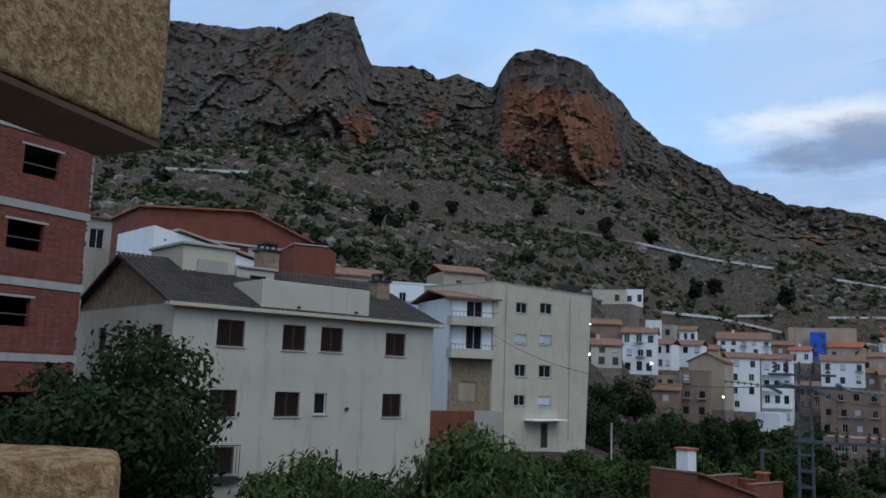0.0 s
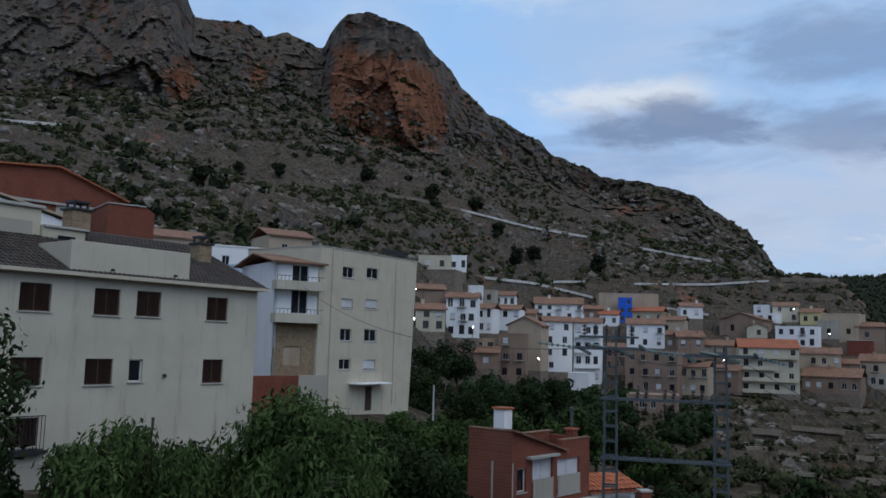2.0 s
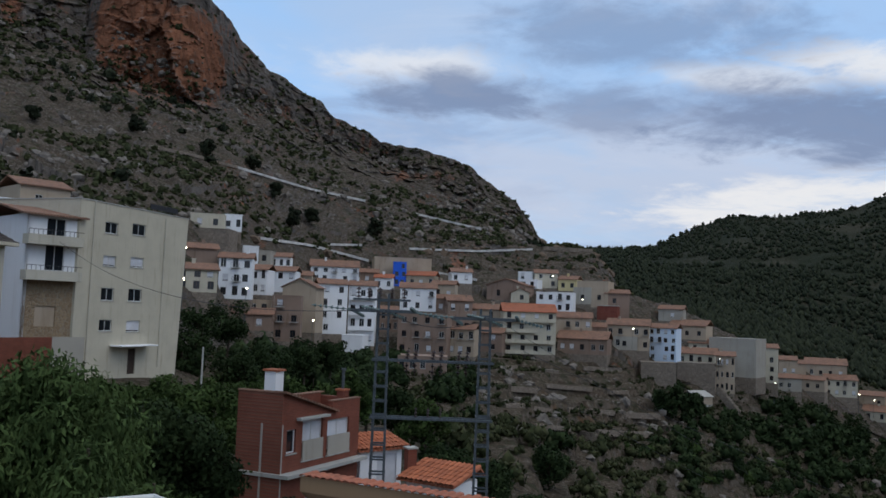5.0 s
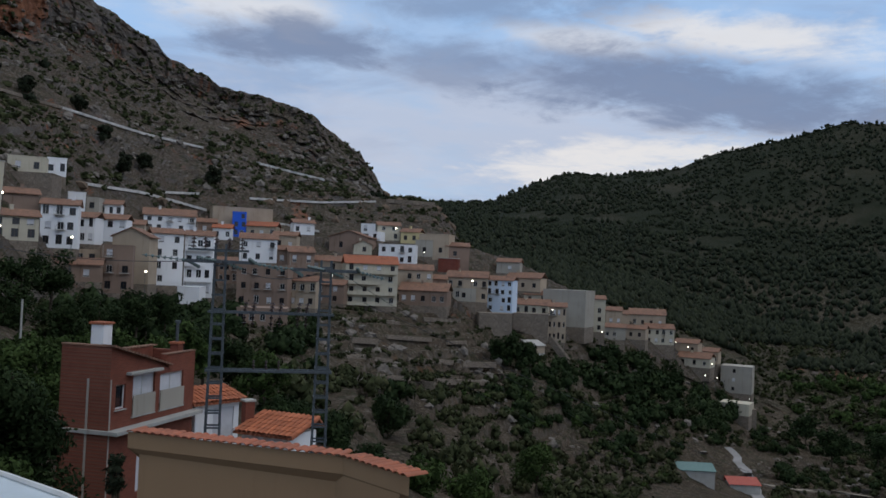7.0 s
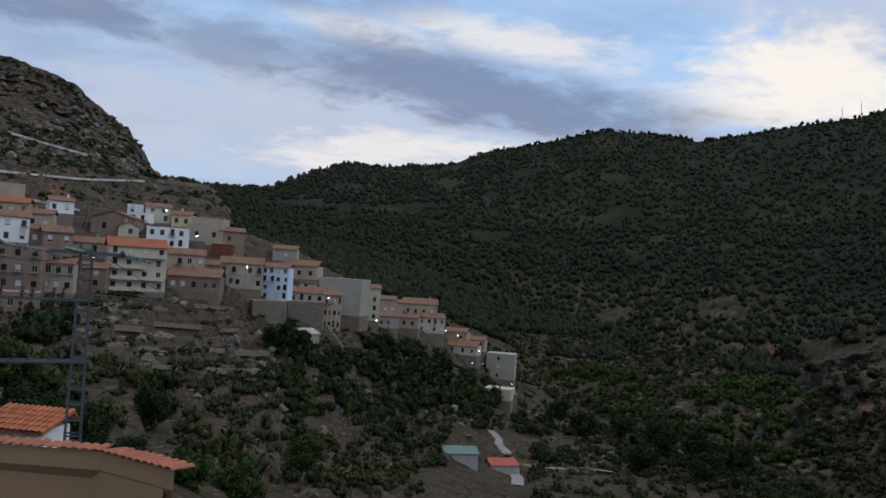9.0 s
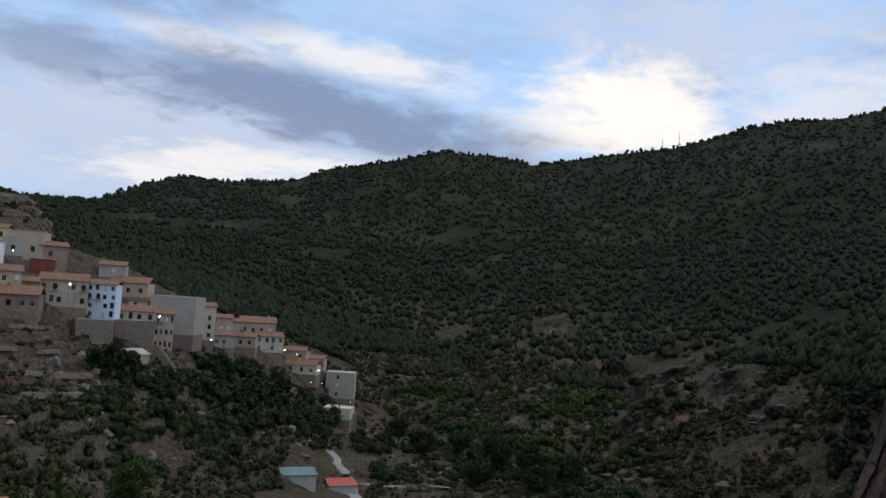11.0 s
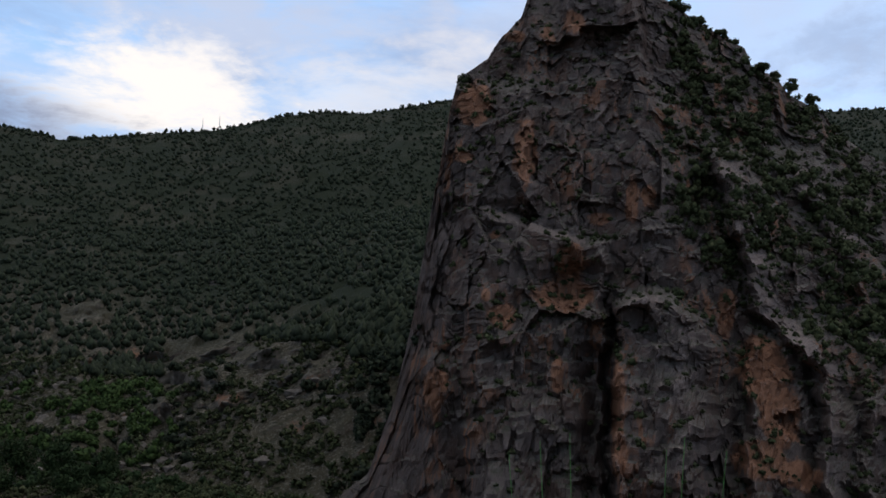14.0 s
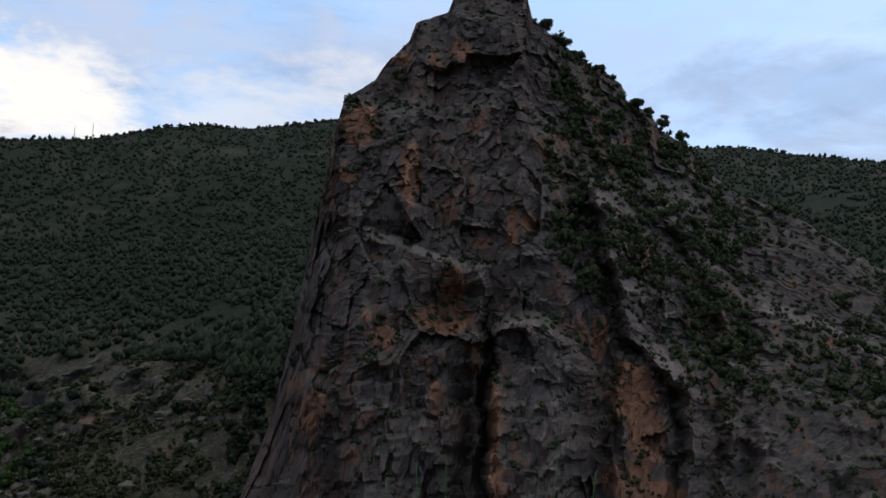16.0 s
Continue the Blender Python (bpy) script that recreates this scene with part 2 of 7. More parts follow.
def facets(p, size, seed, tilt=1.1, tall=1.0):
    """Blocks of rock, about -1..1: each cell of a scattered pattern is a tilted plane of its own."""
    q = p / (size * np.array((1, 1, tall))) + fbm(p / (size * 0.8), 2, 0.5, seed + 3)[:, None] * 0.07
    base = np.floor(q).astype(np.int64)
    best, cell, off = np.full(len(p), 1e9), base.copy(), np.zeros_like(q)
    for a, b, c in itertools.product((-1, 0, 1), repeat=3):
        n = base + (a, b, c)
        h = hash3(n[:, 0], n[:, 1], n[:, 2], seed)
        j = np.stack([h, (h * 37.7) % 2 - 1, (h * 91.3) % 2 - 1], -1)
        d = q - n - 0.5 - 0.42 * j
        d2 = (d * d).sum(1)
        k = d2 < best
        best[k], cell[k], off[k] = d2[k], n[k], d[k]
    g = [hash3(cell[:, 0], cell[:, 1], cell[:, 2], seed + 50 + i) for i in range(4)]
    return g[3] * 0.6 + tilt * (g[0] * off[:, 0] + g[1] * off[:, 1] + g[2] * off[:, 2])


def polar(az, r, el=None, z=None):
    """A place by its bearing (degrees from +y to +x), level distance, and elevation angle or height."""
    a = np.radians(az)
    return np.array((r * np.sin(a), r * np.cos(a), r * np.tan(np.radians(el)) if z is None else z))


class Line:
    """A contour of the land: bearing, distance and height, between few knots."""

    def __init__(self, *knots, height=False):
        k = np.array(knots, float)
        self.a, self.r = k[:, 0], k[:, 1]
        self.z = k[:, 2] if height else k[:, 1] * np.tan(np.radians(k[:, 2]))

    def __call__(self, az):
        return np.interp(az, self.a, self.r), np.interp(az, self.a, self.z)


class Sheet:
    """A piece of land lofted through lines, with relief."""

    def __init__(self, name, az, lines, rows, relief, material, seed, ochre=None, push=None, smooth=True, steps=None, rugged=0.0, wood=None, pale=None, blocks=(), where=None, steep=None):
        self.az = az
        R, Z, A = [], [], []
        ev = [l(az) for l in lines]
        for k, n in enumerate(rows):
            for v in np.linspace(0, 1, n, endpoint=False):
                R.append(ev[k][0] * (1 - v) + ev[k + 1][0] * v)
                Z.append(ev[k][1] * (1 - v) + ev[k + 1][1] * v)
                A.append(relief[k] * (1 - v) + relief[k + 1] * v)
        R.append(ev[-1][0]), Z.append(ev[-1][1]), A.append(relief[-1])
        R, Z, A = np.array(R), np.array(Z), np.array(A)[:, None] * np.ones(len(az))
        a = np.radians(az)[None, :]
        P = np.stack([R * np.sin(a), R * np.cos(a), Z], -1).reshape(-1, 3)
        amp = A.ravel()
        q = P * (1, 1, 0.45) / 26.0
        d = ridged(q, 6, 0.56, seed) * 0.42 + fbm(P / 9.0, 4, 0.55, seed + 20) * 0.2
        if rugged:
            cracks = ridged(P * (1, 1, 0.2) / 13.0, 4, 0.6, seed + 5)
            block = np.floor(fbm(P * (1, 1, 0.7) / 17.0, 3, 0.6, seed + 8) * 3.5) / 3.5
            s = P[:, 2] / 15.0 + fbm(P / 30.0, 3, 0.5, seed + 9) * 1.3
            ledge = (s - np.floor(s)) ** 2
            d = d * 0.22 + rugged * (cracks * 0.05 + block * 0.25 + ledge * 0.3 - 0.2 + fbm(P / 2.6, 3, 0.6, seed + 31) * 0.03)
        push_d = d * amp
        if blocks:
            rough = np.zeros(len(P))
            for i, (size, tall, depth) in enumerate(blocks):
                rough += facets(P, size, seed + 60 + 7 * i, 1.1, tall) * depth
            az_all, el_all = np.tile(az, len(R)), np.degrees(np.arctan2(P[:, 2], R.ravel()))
            rough = rough * (where(P, az_all, el_all) if where else 1.0)
            cliff = steep(az_all, el_all, amp) if steep else np.ones(len(P))
            push_d = push_d + rough * cliff
            rise = rough * (1 - cliff) * 0.30
        if push:
            push_d = push_d + push(np.tile(az, len(R)), np.degrees(np.arctan2(P[:, 2], R.ravel())))
        rad = np.stack([np.sin(a) + 0 * R, np.cos(a) + 0 * R, 0 * R], -1).reshape(-1, 3)
        el_keep = P[:, 2] / R.ravel()
        P = P - rad * push_d[:, None]
        P[:, 2] = np.hypot(P[:, 0], P[:, 1]) * el_keep
        P[:, 2] += fbm(P / 7.0, 5, 0.6, seed + 40) * amp * (0.08 if blocks else 0.22)
        if blocks:
            P[:, 2] += rise
        if steps:
            P[:, 2] = steps(P)
        self.P = P.reshape(len(R), len(az), 3)
        self.bearing = np.degrees(np.arctan2(self.P[..., 0], self.P[..., 1]))
        self.elev = np.degrees(np.arctan2(self.P[..., 2], np.hypot(self.P[..., 0], self.P[..., 1])))
        nr, na = R.shape
        i = np.arange(nr - 1)[:, None] * na + np.arange(na - 1)[None, :]
        faces = np.stack([i, i + 1, i + na + 1, i + na], -1).reshape(-1, 4)
        self.ob = from_arrays(name, P, faces, material, smooth)
        at = self.ob.data.attributes.new("ochre", "FLOAT", "POINT")
        if wood:
            az_all, el_all = np.tile(az, nr), np.degrees(np.arctan2(P[:, 2], np.hypot(P[:, 0], P[:, 1])))
            self.ob.data.attributes.new("wood", "FLOAT", "POINT").data.foreach_set("value", np.clip(wood(az_all, el_all) + 0.4 * fbm(P / 40.0, 4, 0.6, 7), 0, 1).astype(np.float32))
        if pale:
            az_all, el_all = np.tile(az, nr), np.degrees(np.arctan2(P[:, 2], np.hypot(P[:, 0], P[:, 1])))
            self.ob.data.attributes.new("pale", "FLOAT", "POINT").data.foreach_set("value", np.clip(pale(az_all, el_all), 0, 1).astype(np.float32))
        if ochre:
            az_all, el_all = np.tile(az, nr), np.degrees(np.arctan2(P[:, 2], np.hypot(P[:, 0], P[:, 1])))
            at.data.foreach_set("value", np.clip(ochre(az_all, el_all), 0, 1).astype(np.float32))

    def pick(self, rng, n, v0=0.0, v1=1.0, keep=None):
        """Random places on the sheet between two shares of its rows."""
        nr, na, _ = self.P.shape
        i = rng.integers(int(v0 * (nr - 2)), max(int(v1 * (nr - 2)), 1), n)
        j = rng.integers(0, na - 2, n)
        u, v = rng.random((n, 1)), rng.random((n, 1))
        P = self.P
        p = (P[i, j] * (1 - u) + P[i, j + 1] * u) * (1 - v) + (P[i + 1, j] * (1 - u) + P[i + 1, j + 1] * u) * v
        e1, e2 = P[i, j + 1] - P[i, j], P[i + 1, j] - P[i, j]
        nrm = np.cross(e1, e2)
        nz = np.abs(nrm[:, 2]) / (np.linalg.norm(nrm, axis=1) + 1e-9)
        return p, nz

    def hit(self, az, el, first=0.0, last=1.0):
        """The place where the line of sight with this bearing and elevation meets the sheet."""
        nr = len(self.P)
        j = int(np.abs(self.az - az).argmin())
        i0, i1 = int(first * nr), int(last * nr)
        up = np.nonzero(self.elev[i0:i1, j] >= el)[0]
        if not len(up):
            return None
        return self.P[i0 + up[0], j]

    def z_at(self, x, y):
        d = (self.P[..., 0] - x) ** 2 + (self.P[..., 1] - y) ** 2
        return float(self.P.reshape(-1, 3)[int(d.argmin()), 2])


def from_arrays(name, verts, faces, material, smooth=True):
    me = bpy.data.meshes.new(name)
    k = faces.shape[1]
    me.vertices.add(len(verts))
    me.vertices.foreach_set("co", np.asarray(verts, np.float32).ravel())
    me.loops.add(faces.size)
    me.loops.foreach_set("vertex_index", faces.astype(np.int32).ravel())
    me.polygons.add(len(faces))
    me.polygons.foreach_set("loop_start", np.arange(0, faces.size, k, dtype=np.int32))
    me.polygons.foreach_set("loop_total", np.full(len(faces), k, np.int32))
    me.polygons.foreach_set("use_smooth", np.full(len(faces), smooth))
    me.update(calc_edges=True)
    me.materials.append(material)
    return new(name, me)


FOOT = Line((-180, 60, -6), (-45, 75, 1), (-25, 75, 1.5), (-10, 85, 0), (0, 95, -3.5), (9, 120, -3.5), (14, 170, -2.5), (20, 200, -2.6), (30, 215, -2.6), (38, 235, -2.9),
            (45, 260, -4), (50, 300, -5), (55, 350, -6.6), (58, 390, -7.2), (62, 390, -8.5), (66, 350, -10), (72, 310, -10.5), (80, 270, -12), (90, 235, -13.5),
            (100, 225, -15), (125, 245, -13), (150, 250, -10), (180, 60, -6))
M1 = Line((-45, 150, 6), (-22, 150, 7.5), (-15, 150, 8), (-7, 150, 6), (0, 160, 5.5), (10, 190, 4.5), (15, 240, 4.2), (20, 270, 3.2), (30, 285, 3.2),
          (36, 290, 3.2), (38.6, 290, 1.7), (42, 300, 0.9), (47, 325, -1.4), (52, 350, -3.6), (58, 395, -7))
M2 = Line((-45, 240, 11), (-20, 240, 12.7), (-13, 240, 13), (-5, 250, 11.5), (7, 260, 10.2), (12.4, 280, 9.4), (17.4, 300, 8.3), (21.5, 310, 7.6), (25, 320, 6.9),
          (29, 325, 6.1), (33, 330, 4.9), (36.5, 330, 4.6), (38.6, 330, 1.5), (42, 340, 0.7), (47, 350, -1.5), (52, 370, -3.7), (58, 400, -7))
M3 = Line((-45, 320, 14), (-19, 320, 14), (-14, 320, 14.7), (-10, 320, 15.5), (-6, 325, 15.1), (-3, 330, 16), (2.4, 335, 15.2), (4, 330, 14.3), (10, 330, 13.2),
          (12, 345, 13.6), (15, 350, 12.6), (19, 360, 11), (22, 360, 10), (27, 350, 8.5), (31, 345, 6.5), (33, 340, 4.8), (36.5, 338, 4.5), (38.6, 338, 1.3), (47, 360, -1.6), (58, 405, -7))
M4 = Line((-45, 390, 21), (-19.3, 390, 21.8), (-14.3, 390, 21.8), (-11.7, 385, 22.2), (-10.4, 380, 22.9), (-8.9, 375, 23.6), (-7.3, 375, 23.5), (-6.6, 380, 22), (-5.8, 390, 20.3),
          (-2.9, 395, 20.4), (-1.1, 395, 19.7), (0.3, 395, 20), (2.7, 390, 19.2), (3.5, 365, 20.8), (4.2, 355, 21.5), (5.7, 350, 21.8), (7.7, 350, 21.4), (9.3, 355, 20.9), (10.4, 365, 19.5),
          (11.8, 380, 18.2), (12.3, 385, 17.2), (14.2, 390, 15.7), (17.8, 395, 13.9), (18.9, 395, 12.8), (21.9, 395, 11.6), (26.5, 390, 10.6), (28.2, 385, 9.9), (29.9, 380, 8.7),
          (31.2, 375, 7.8), (32.2, 365, 6.5), (33.3, 350, 4.9), (36.5, 346, 4.8), (36.9, 346, 3.6), (38.6, 345, 1.2), (47, 370, -1.8), (52, 388, -4), (58, 408, -7.3))
M4_FAR = M4.r.copy()
M4.r = np.where(M4.a < 29, M3(M4.a)[0] + 0.45 * (M4.r - M3(M4.a)[0]), M4.r)
M4.z = M4.z * M4.r / M4_FAR
M5 = Line((-45, 470, 14), (33, 430, 2), (58, 440, -10))
H1 = Line((20, 600, 1), (45, 600, 1.5), (58, 560, -2), (66, 500, -3.5), (72, 430, -4), (80, 380, -2.5), (88, 340, -0.5), (92, 330, 0.5), (150, 400, 3))
H2 = Line((20, 800, 3), (45, 800, 4), (60, 800, 3.5), (75, 750, 4.5), (90, 700, 6.5), (150, 700, 8))
H3 = Line((20, 1150, 4.3), (37.6, 1150, 4.8), (40.2, 1150, 4.9), (43.2, 1150, 6.3), (45.3, 1150, 7), (48, 1150, 6.9), (52.4, 1150, 7.4), (54.4, 1150, 8.3), (59.1, 1150, 9.3), (62, 1150, 10.1),
          (66.6, 1150, 9.9), (68.2, 1150, 9.5), (72.7, 1150, 10.3), (77.7, 1150, 11), (82.2, 1150, 12.3), (84.6, 1150, 12.7), (87.2, 1150, 12.7), (89.9, 1150, 13.2), (93.3, 1150, 13.9),
          (105, 1150, 13.5), (117.1, 1150, 12.6), (120, 1150, 12.6), (123, 1150, 12.1), (128.4, 1150, 11.3), (150, 1150, 9))
H4 = Line((20, 1500, -1), (150, 1500, 2))
C0 = Line((84, 205, -17), (88, 200, -17), (92, 185, -18), (110, 175, -18), (125, 185, -15), (150, 200, -10))
C1 = Line((84, 215, -16), (88.4, 212, -13.5), (90, 208, -11), (91.8, 205, -6), (93, 203, -3), (100, 200, -2), (110, 198, -3), (118, 205, -4), (128, 215, -4), (150, 240, -4))
C2 = Line((84, 225, -15.5), (88.4, 222, -12), (90, 220, -8.5), (91.2, 219, -3.5), (91.8, 218, 0), (92.6, 217, 4), (93.6, 216, 7.5), (97, 214, 8.5), (106, 214, 10), (112, 222, 7.5), (118, 230, 4), (128, 245, 0), (150, 260, -2))
C3 = Line((84, 235, -15), (88.4, 232, -10.9), (90, 231, -6), (91, 230, -1), (91.8, 230, 5), (92.6, 230, 10), (93.1, 230, 13.2), (93.6, 232, 15.2), (95.6, 235, 16.6), (96.5, 237, 18),
          (97.8, 239, 19.2), (98.2, 240, 20.4), (100.4, 243, 21.2), (100.9, 244, 22.4), (105.8, 246, 22.4), (106.2, 246, 21), (107.7, 248, 19.8), (108.9, 250, 18.9), (110.9, 253, 17.7),
          (112.4, 255, 16.7), (112.8, 256, 15.7), (114.3, 258, 14.9), (115, 260, 13.8), (117.1, 263, 12.6), (117.6, 264, 11.6), (119.7, 268, 9.8), (123, 272, 8.3), (128, 280, 5.2), (150, 300, 0))
C4 = Line((84, 270, -19), (92, 275, -12), (106, 300, 5), (128, 330, -4), (150, 340, -9))
G0 = Line((-180, 0.01, -9), (180, 0.01, -9), height=True)
G1 = Line((-180, 30, -7), (-45, 30, -6), (-15, 30, -6), (0, 30, -7), (15, 30, -10.5), (25, 30, -12), (35, 30, -13), (60, 30, -16), (90, 30, -16), (130, 30, -12), (180, 30, -7), height=True)
G2 = Line((-180, 45, -6.5), (-45, 55, -5), (-10, 60, -5.5), (0, 62, -6), (9, 70, -6.5), (15, 75, -12), (22, 75, -14), (31, 75, -16.5), (45, 100, -30), (58, 150, -46), (72, 150, -48),
          (90, 130, -45), (110, 120, -42), (150, 100, -30), (180, 45, -6.5), height=True)
G3 = Line((-180, 52, -6), (-45, 66, -3), (0, 80, -6), (9, 95, -7), (15, 120, -11), (22, 130, -15), (31, 130, -18), (45, 180, -39), (58, 255, -58), (66, 270, -58), (72, 250, -56),
          (80, 220, -54), (90, 190, -53), (110, 160, -52), (150, 160, -40), (180, 52, -6), height=True)
G5 = Line((-180, 420, -20), (-45, 420, -20), (20, 420, -40), (58, 450, -75), (90, 420, -75), (150, 420, -60), (180, 420, -20), height=True)
G6 = Line((-180, 3200, 20), (180, 3200, 20), height=True)


def bell(x, c, w):
    return np.exp(-((x - c) / w) ** 2)


def mount_ochre(az, el):
    face = (1 - np.clip(np.abs((az - 7.3) / 4.6), 0, 1.4) ** 4) * bell(el, 16.2 - 0.22 * (az - 7.3), 3.2) * 1.15
    return np.maximum.reduce([face, 0.75 * bell(az, -6.5, 1.6) * bell(el, 16.3, 1.8), 0.55 * bell(az, -1.5, 1.2) * bell(el, 17, 1.5), 0.5 * bell(az, 24.5, 4) * bell(el, 9.3, 0.8),
                             0.5 * bell(az, -8, 1.6) * bell(el, 12.4, 1.2), 0.5 * bell(az, 27.5, 1.2) * bell(el, 3.7, 0.9), 0.4 * bell(az, 12.5, 1.5) * bell(el, 7, 1.2)])


def mount_push(az, el):
    tower = 13 * np.clip(1 - ((az - 7.4) / 4.6) ** 4, 0, 1) * np.clip((el - 11.5 - 0.12 * (7.4 - az)) / 3.2, 0, 1) * (1 - 0.55 * np.clip((el - 14) / 7, 0, 1))
    left = 12 * bell(az, -8.3, 2.6) * np.clip((el - 13) / 4, 0, 1)
    return tower + left


def crag_push(az, el):
    """Buttresses, ribs and ledges of the crag, towards the valley."""
    az = az + 0.22 * np.round(np.sin(el * 1.3 + 0.6) * 2) / 2 + 0.16 * np.round(np.sin(el * 3.7) * 1.5) / 1.5
    dome = 1.9 - ((az - 107.0) / 3.2) ** 2 * 2.2
    fin = 20 * np.clip((az - 104.3) / 0.4, 0, 1) * np.clip((dome - el) / 1.0, 0, 1) * np.clip((112 - az) / 3, 0, 1)

    def rib(els, azs, depth, fall):
        c = az - np.interp(el, els, azs)
        return depth * np.where(c < 0, np.clip(1 + c / 0.7, 0, 1), np.exp(-np.maximum(c, 0) / fall)) * np.clip((els[-1] + 1.2 - el) / 2.0, 0, 1)

    grey = rib((-12.0, -3.2, -2.6, 0.2, 3.1, 6.4, 9.8), (117.4, 117.3, 116.2, 113.7, 112.8, 112.0, 110.8), 15, 3.2)
    second = rib((1.0, 5.8, 9.4), (119.6, 117.6, 114.4), 7, 2.0)
    slab = 7 * np.clip((az - 120.5) / 1.0, 0, 1) * np.clip((2.9 - 0.38 * (az - 122.0) - el) / 0.7, 0, 1)
    wall = 9 * np.clip((az - 112.4) / 0.5, 0, 1) * np.clip((-0.5 - el) / 1.0, 0, 1) * np.clip((118 - az) / 2, 0, 1)
    top = np.interp(az, (95.9, 99.5, 102.2), (6.9, 5.7, 5.0))
    ledge = 11 * np.clip((az - 94.5) / 1.2, 0, 1) * np.clip((104.0 - az) / 0.5, 0, 1) * np.clip((top - el) / 0.6, 0, 1)
    cave = -12 * bell(az, 101.4, 1.9) * bell(el, 1.9, 1.7)
    gully = -11 * bell(az, 103.2, 1.0) * np.clip((-2.0 - el) / 2.0, 0, 1)
    head = 7 * np.clip((az - 100.6) / 0.4, 0, 1) * np.clip((106 - az) / 0.6, 0, 1) * np.clip((el - 17.0) / 4.0, 0, 1)
    shoulder = 7 * np.clip((99.0 - az) / 0.5, 0, 1) * np.clip((15.2 - el) / 0.7, 0, 1) * np.clip((el - 5.5) / 2, 0, 1)
    knob = 6 * bell(az, 92.5, 1.1) * np.clip((-2.8 - el) / 0.8, 0, 1) * np.clip((el + 8) / 2, 0, 1)
    return fin + grey + second + slab + wall + ledge + cave + gully + head + shoulder + knob


CRAG_OCHRE = ((94.7, 13.6, 1.3, 1.5, 0.9), (98.3, 10.6, 0.9, 2.3, 0.85), (94.1, 10.1, 0.7, 0.5, 0.7), (101.4, 18.8, 0.9, 0.9, 0.7), (97.5, 18.0, 0.9, 0.5, 0.6), (99.6, 18.2, 0.6, 0.9, 0.5),
              (105.4, 7.3, 0.5, 1.8, 0.8), (106.5, 7.6, 0.6, 0.8, 0.7), (103.3, 6.1, 0.9, 0.5, 0.7), (101.5, 3.2, 1.1, 1.3, 0.9), (101.1, 1.0, 1.9, 1.1, 1.0), (97.0, -0.5, 0.9, 0.9, 0.95), (95.9, 0.9, 0.4, 0.6, 0.7),
              (92.6, -5.4, 1.0, 1.4, 0.75), (100.7, -4.1, 0.5, 1.4, 0.7), (104.7, -6.2, 0.5, 3.2, 0.9), (104.9, -9.2, 0.6, 1.8, 0.8), (111.4, 0.1, 0.6, 1.7, 0.8),
              (113.6, -3.3, 1.5, 2.1, 1.0), (114.6, -6.0, 1.2, 2.1, 1.0), (113.4, -8.8, 1.6, 1.3, 0.9), (115.8, -9.6, 1.4, 1.0, 0.8), (125.4, 0.4, 0.8, 0.5, 0.6), (96.4, 4.9, 0.6, 0.4, 0.5))


def crag_ochre(az, el):
    return np.maximum.reduce([v * bell(az, a, w) * bell(el, e, h) for a, e, w, h, v in CRAG_OCHRE]) * 1.3


def crag_crest_light(az, el):
    """Sky light painted as paler rock along the crests of the ribs and ledges."""
    def along_rib(els, azs, wide):
        return bell(az - np.interp(el, els, azs), 0.3, wide) * (el > els[0]) * (el < els[-1])

    def along_ledge(azs, els, high):
        return bell(el - np.interp(az, azs, els), -0.2, high) * (az > azs[0]) * (az < azs[-1])
    return np.maximum.reduce([along_rib((-3.4, -2.6, 0.2, 3.1, 6.4, 9.8), (117.8, 116.4, 113.9, 113.1, 112.3, 111.1), 0.9), along_rib((4.5, 5.8, 9.4), (118.6, 117.7, 114.4), 0.7),
                              along_ledge((121.5, 122.2, 126.3, 128.4), (2.6, 2.7, 1.1, -0.5), 0.5), along_ledge((95.5, 96.0, 99.5, 102.4), (6.6, 6.9, 5.6, 4.9), 0.35), 0.8 * bell(az, 106.4, 1.7) * bell(el, 0.6, 0.9), 0.7 * bell(az, 103.2, 0.9) * bell(el, 13.2, 0.8),
                              0.6 * bell(az, 108.6, 0.8) * bell(el, -4, 4)])


def hill_push(az, el):
    """The rocky spur that runs down from the crag into the valley, before the wooded hill."""
    crest = np.interp(az, (70, 72.2, 73.1, 77.4, 81.1, 85.9, 90.7, 96), (-14, -10.9, -8.4, -4.9, -3.2, -1.5, 1.8, 3.0))
    return -45 * np.clip((el - crest) / 0.6, 0, 1) * np.clip((az - 70) / 4, 0, 1) * np.clip((9 - el) / 8, 0, 1)


def hill_ochre(az, el):
    return np.maximum.reduce([0.6 * bell(az, 62, 3.5) * bell(el, -5.0, 0.8), 0.6 * bell(az, 73.3, 0.8) * bell(el, -3.4, 0.6), 0.55 * bell(az, 79, 1.5) * bell(el, -6.4, 0.6), 0.5 * bell(az, 84, 2) * bell(el, -8, 0.7)])


def terraces(P):
    """Dry-stone terraces on the slope below the town."""
    az, r = np.degrees(np.arctan2(P[:, 0], P[:, 1])), np.hypot(P[:, 0], P[:, 1])
    w = np.clip((az - 21) / 3, 0, 1) * np.clip((56 - az) / 6, 0, 1) * np.clip((r - 85) / 20, 0, 1) * np.clip((420 - r) / 20, 0, 1)
    h = 2.6
    s = P[:, 2] / h + 0.5 * fbm(P * (1, 1, 0) / 45.0, 2, 0.5, 77)
    f = s - np.floor(s)
    q = np.floor(s) + np.clip((f - 0.78) / 0.16, 0, 1)
    return P[:, 2] + 0.85 * w * h * (q - s + 0.3)


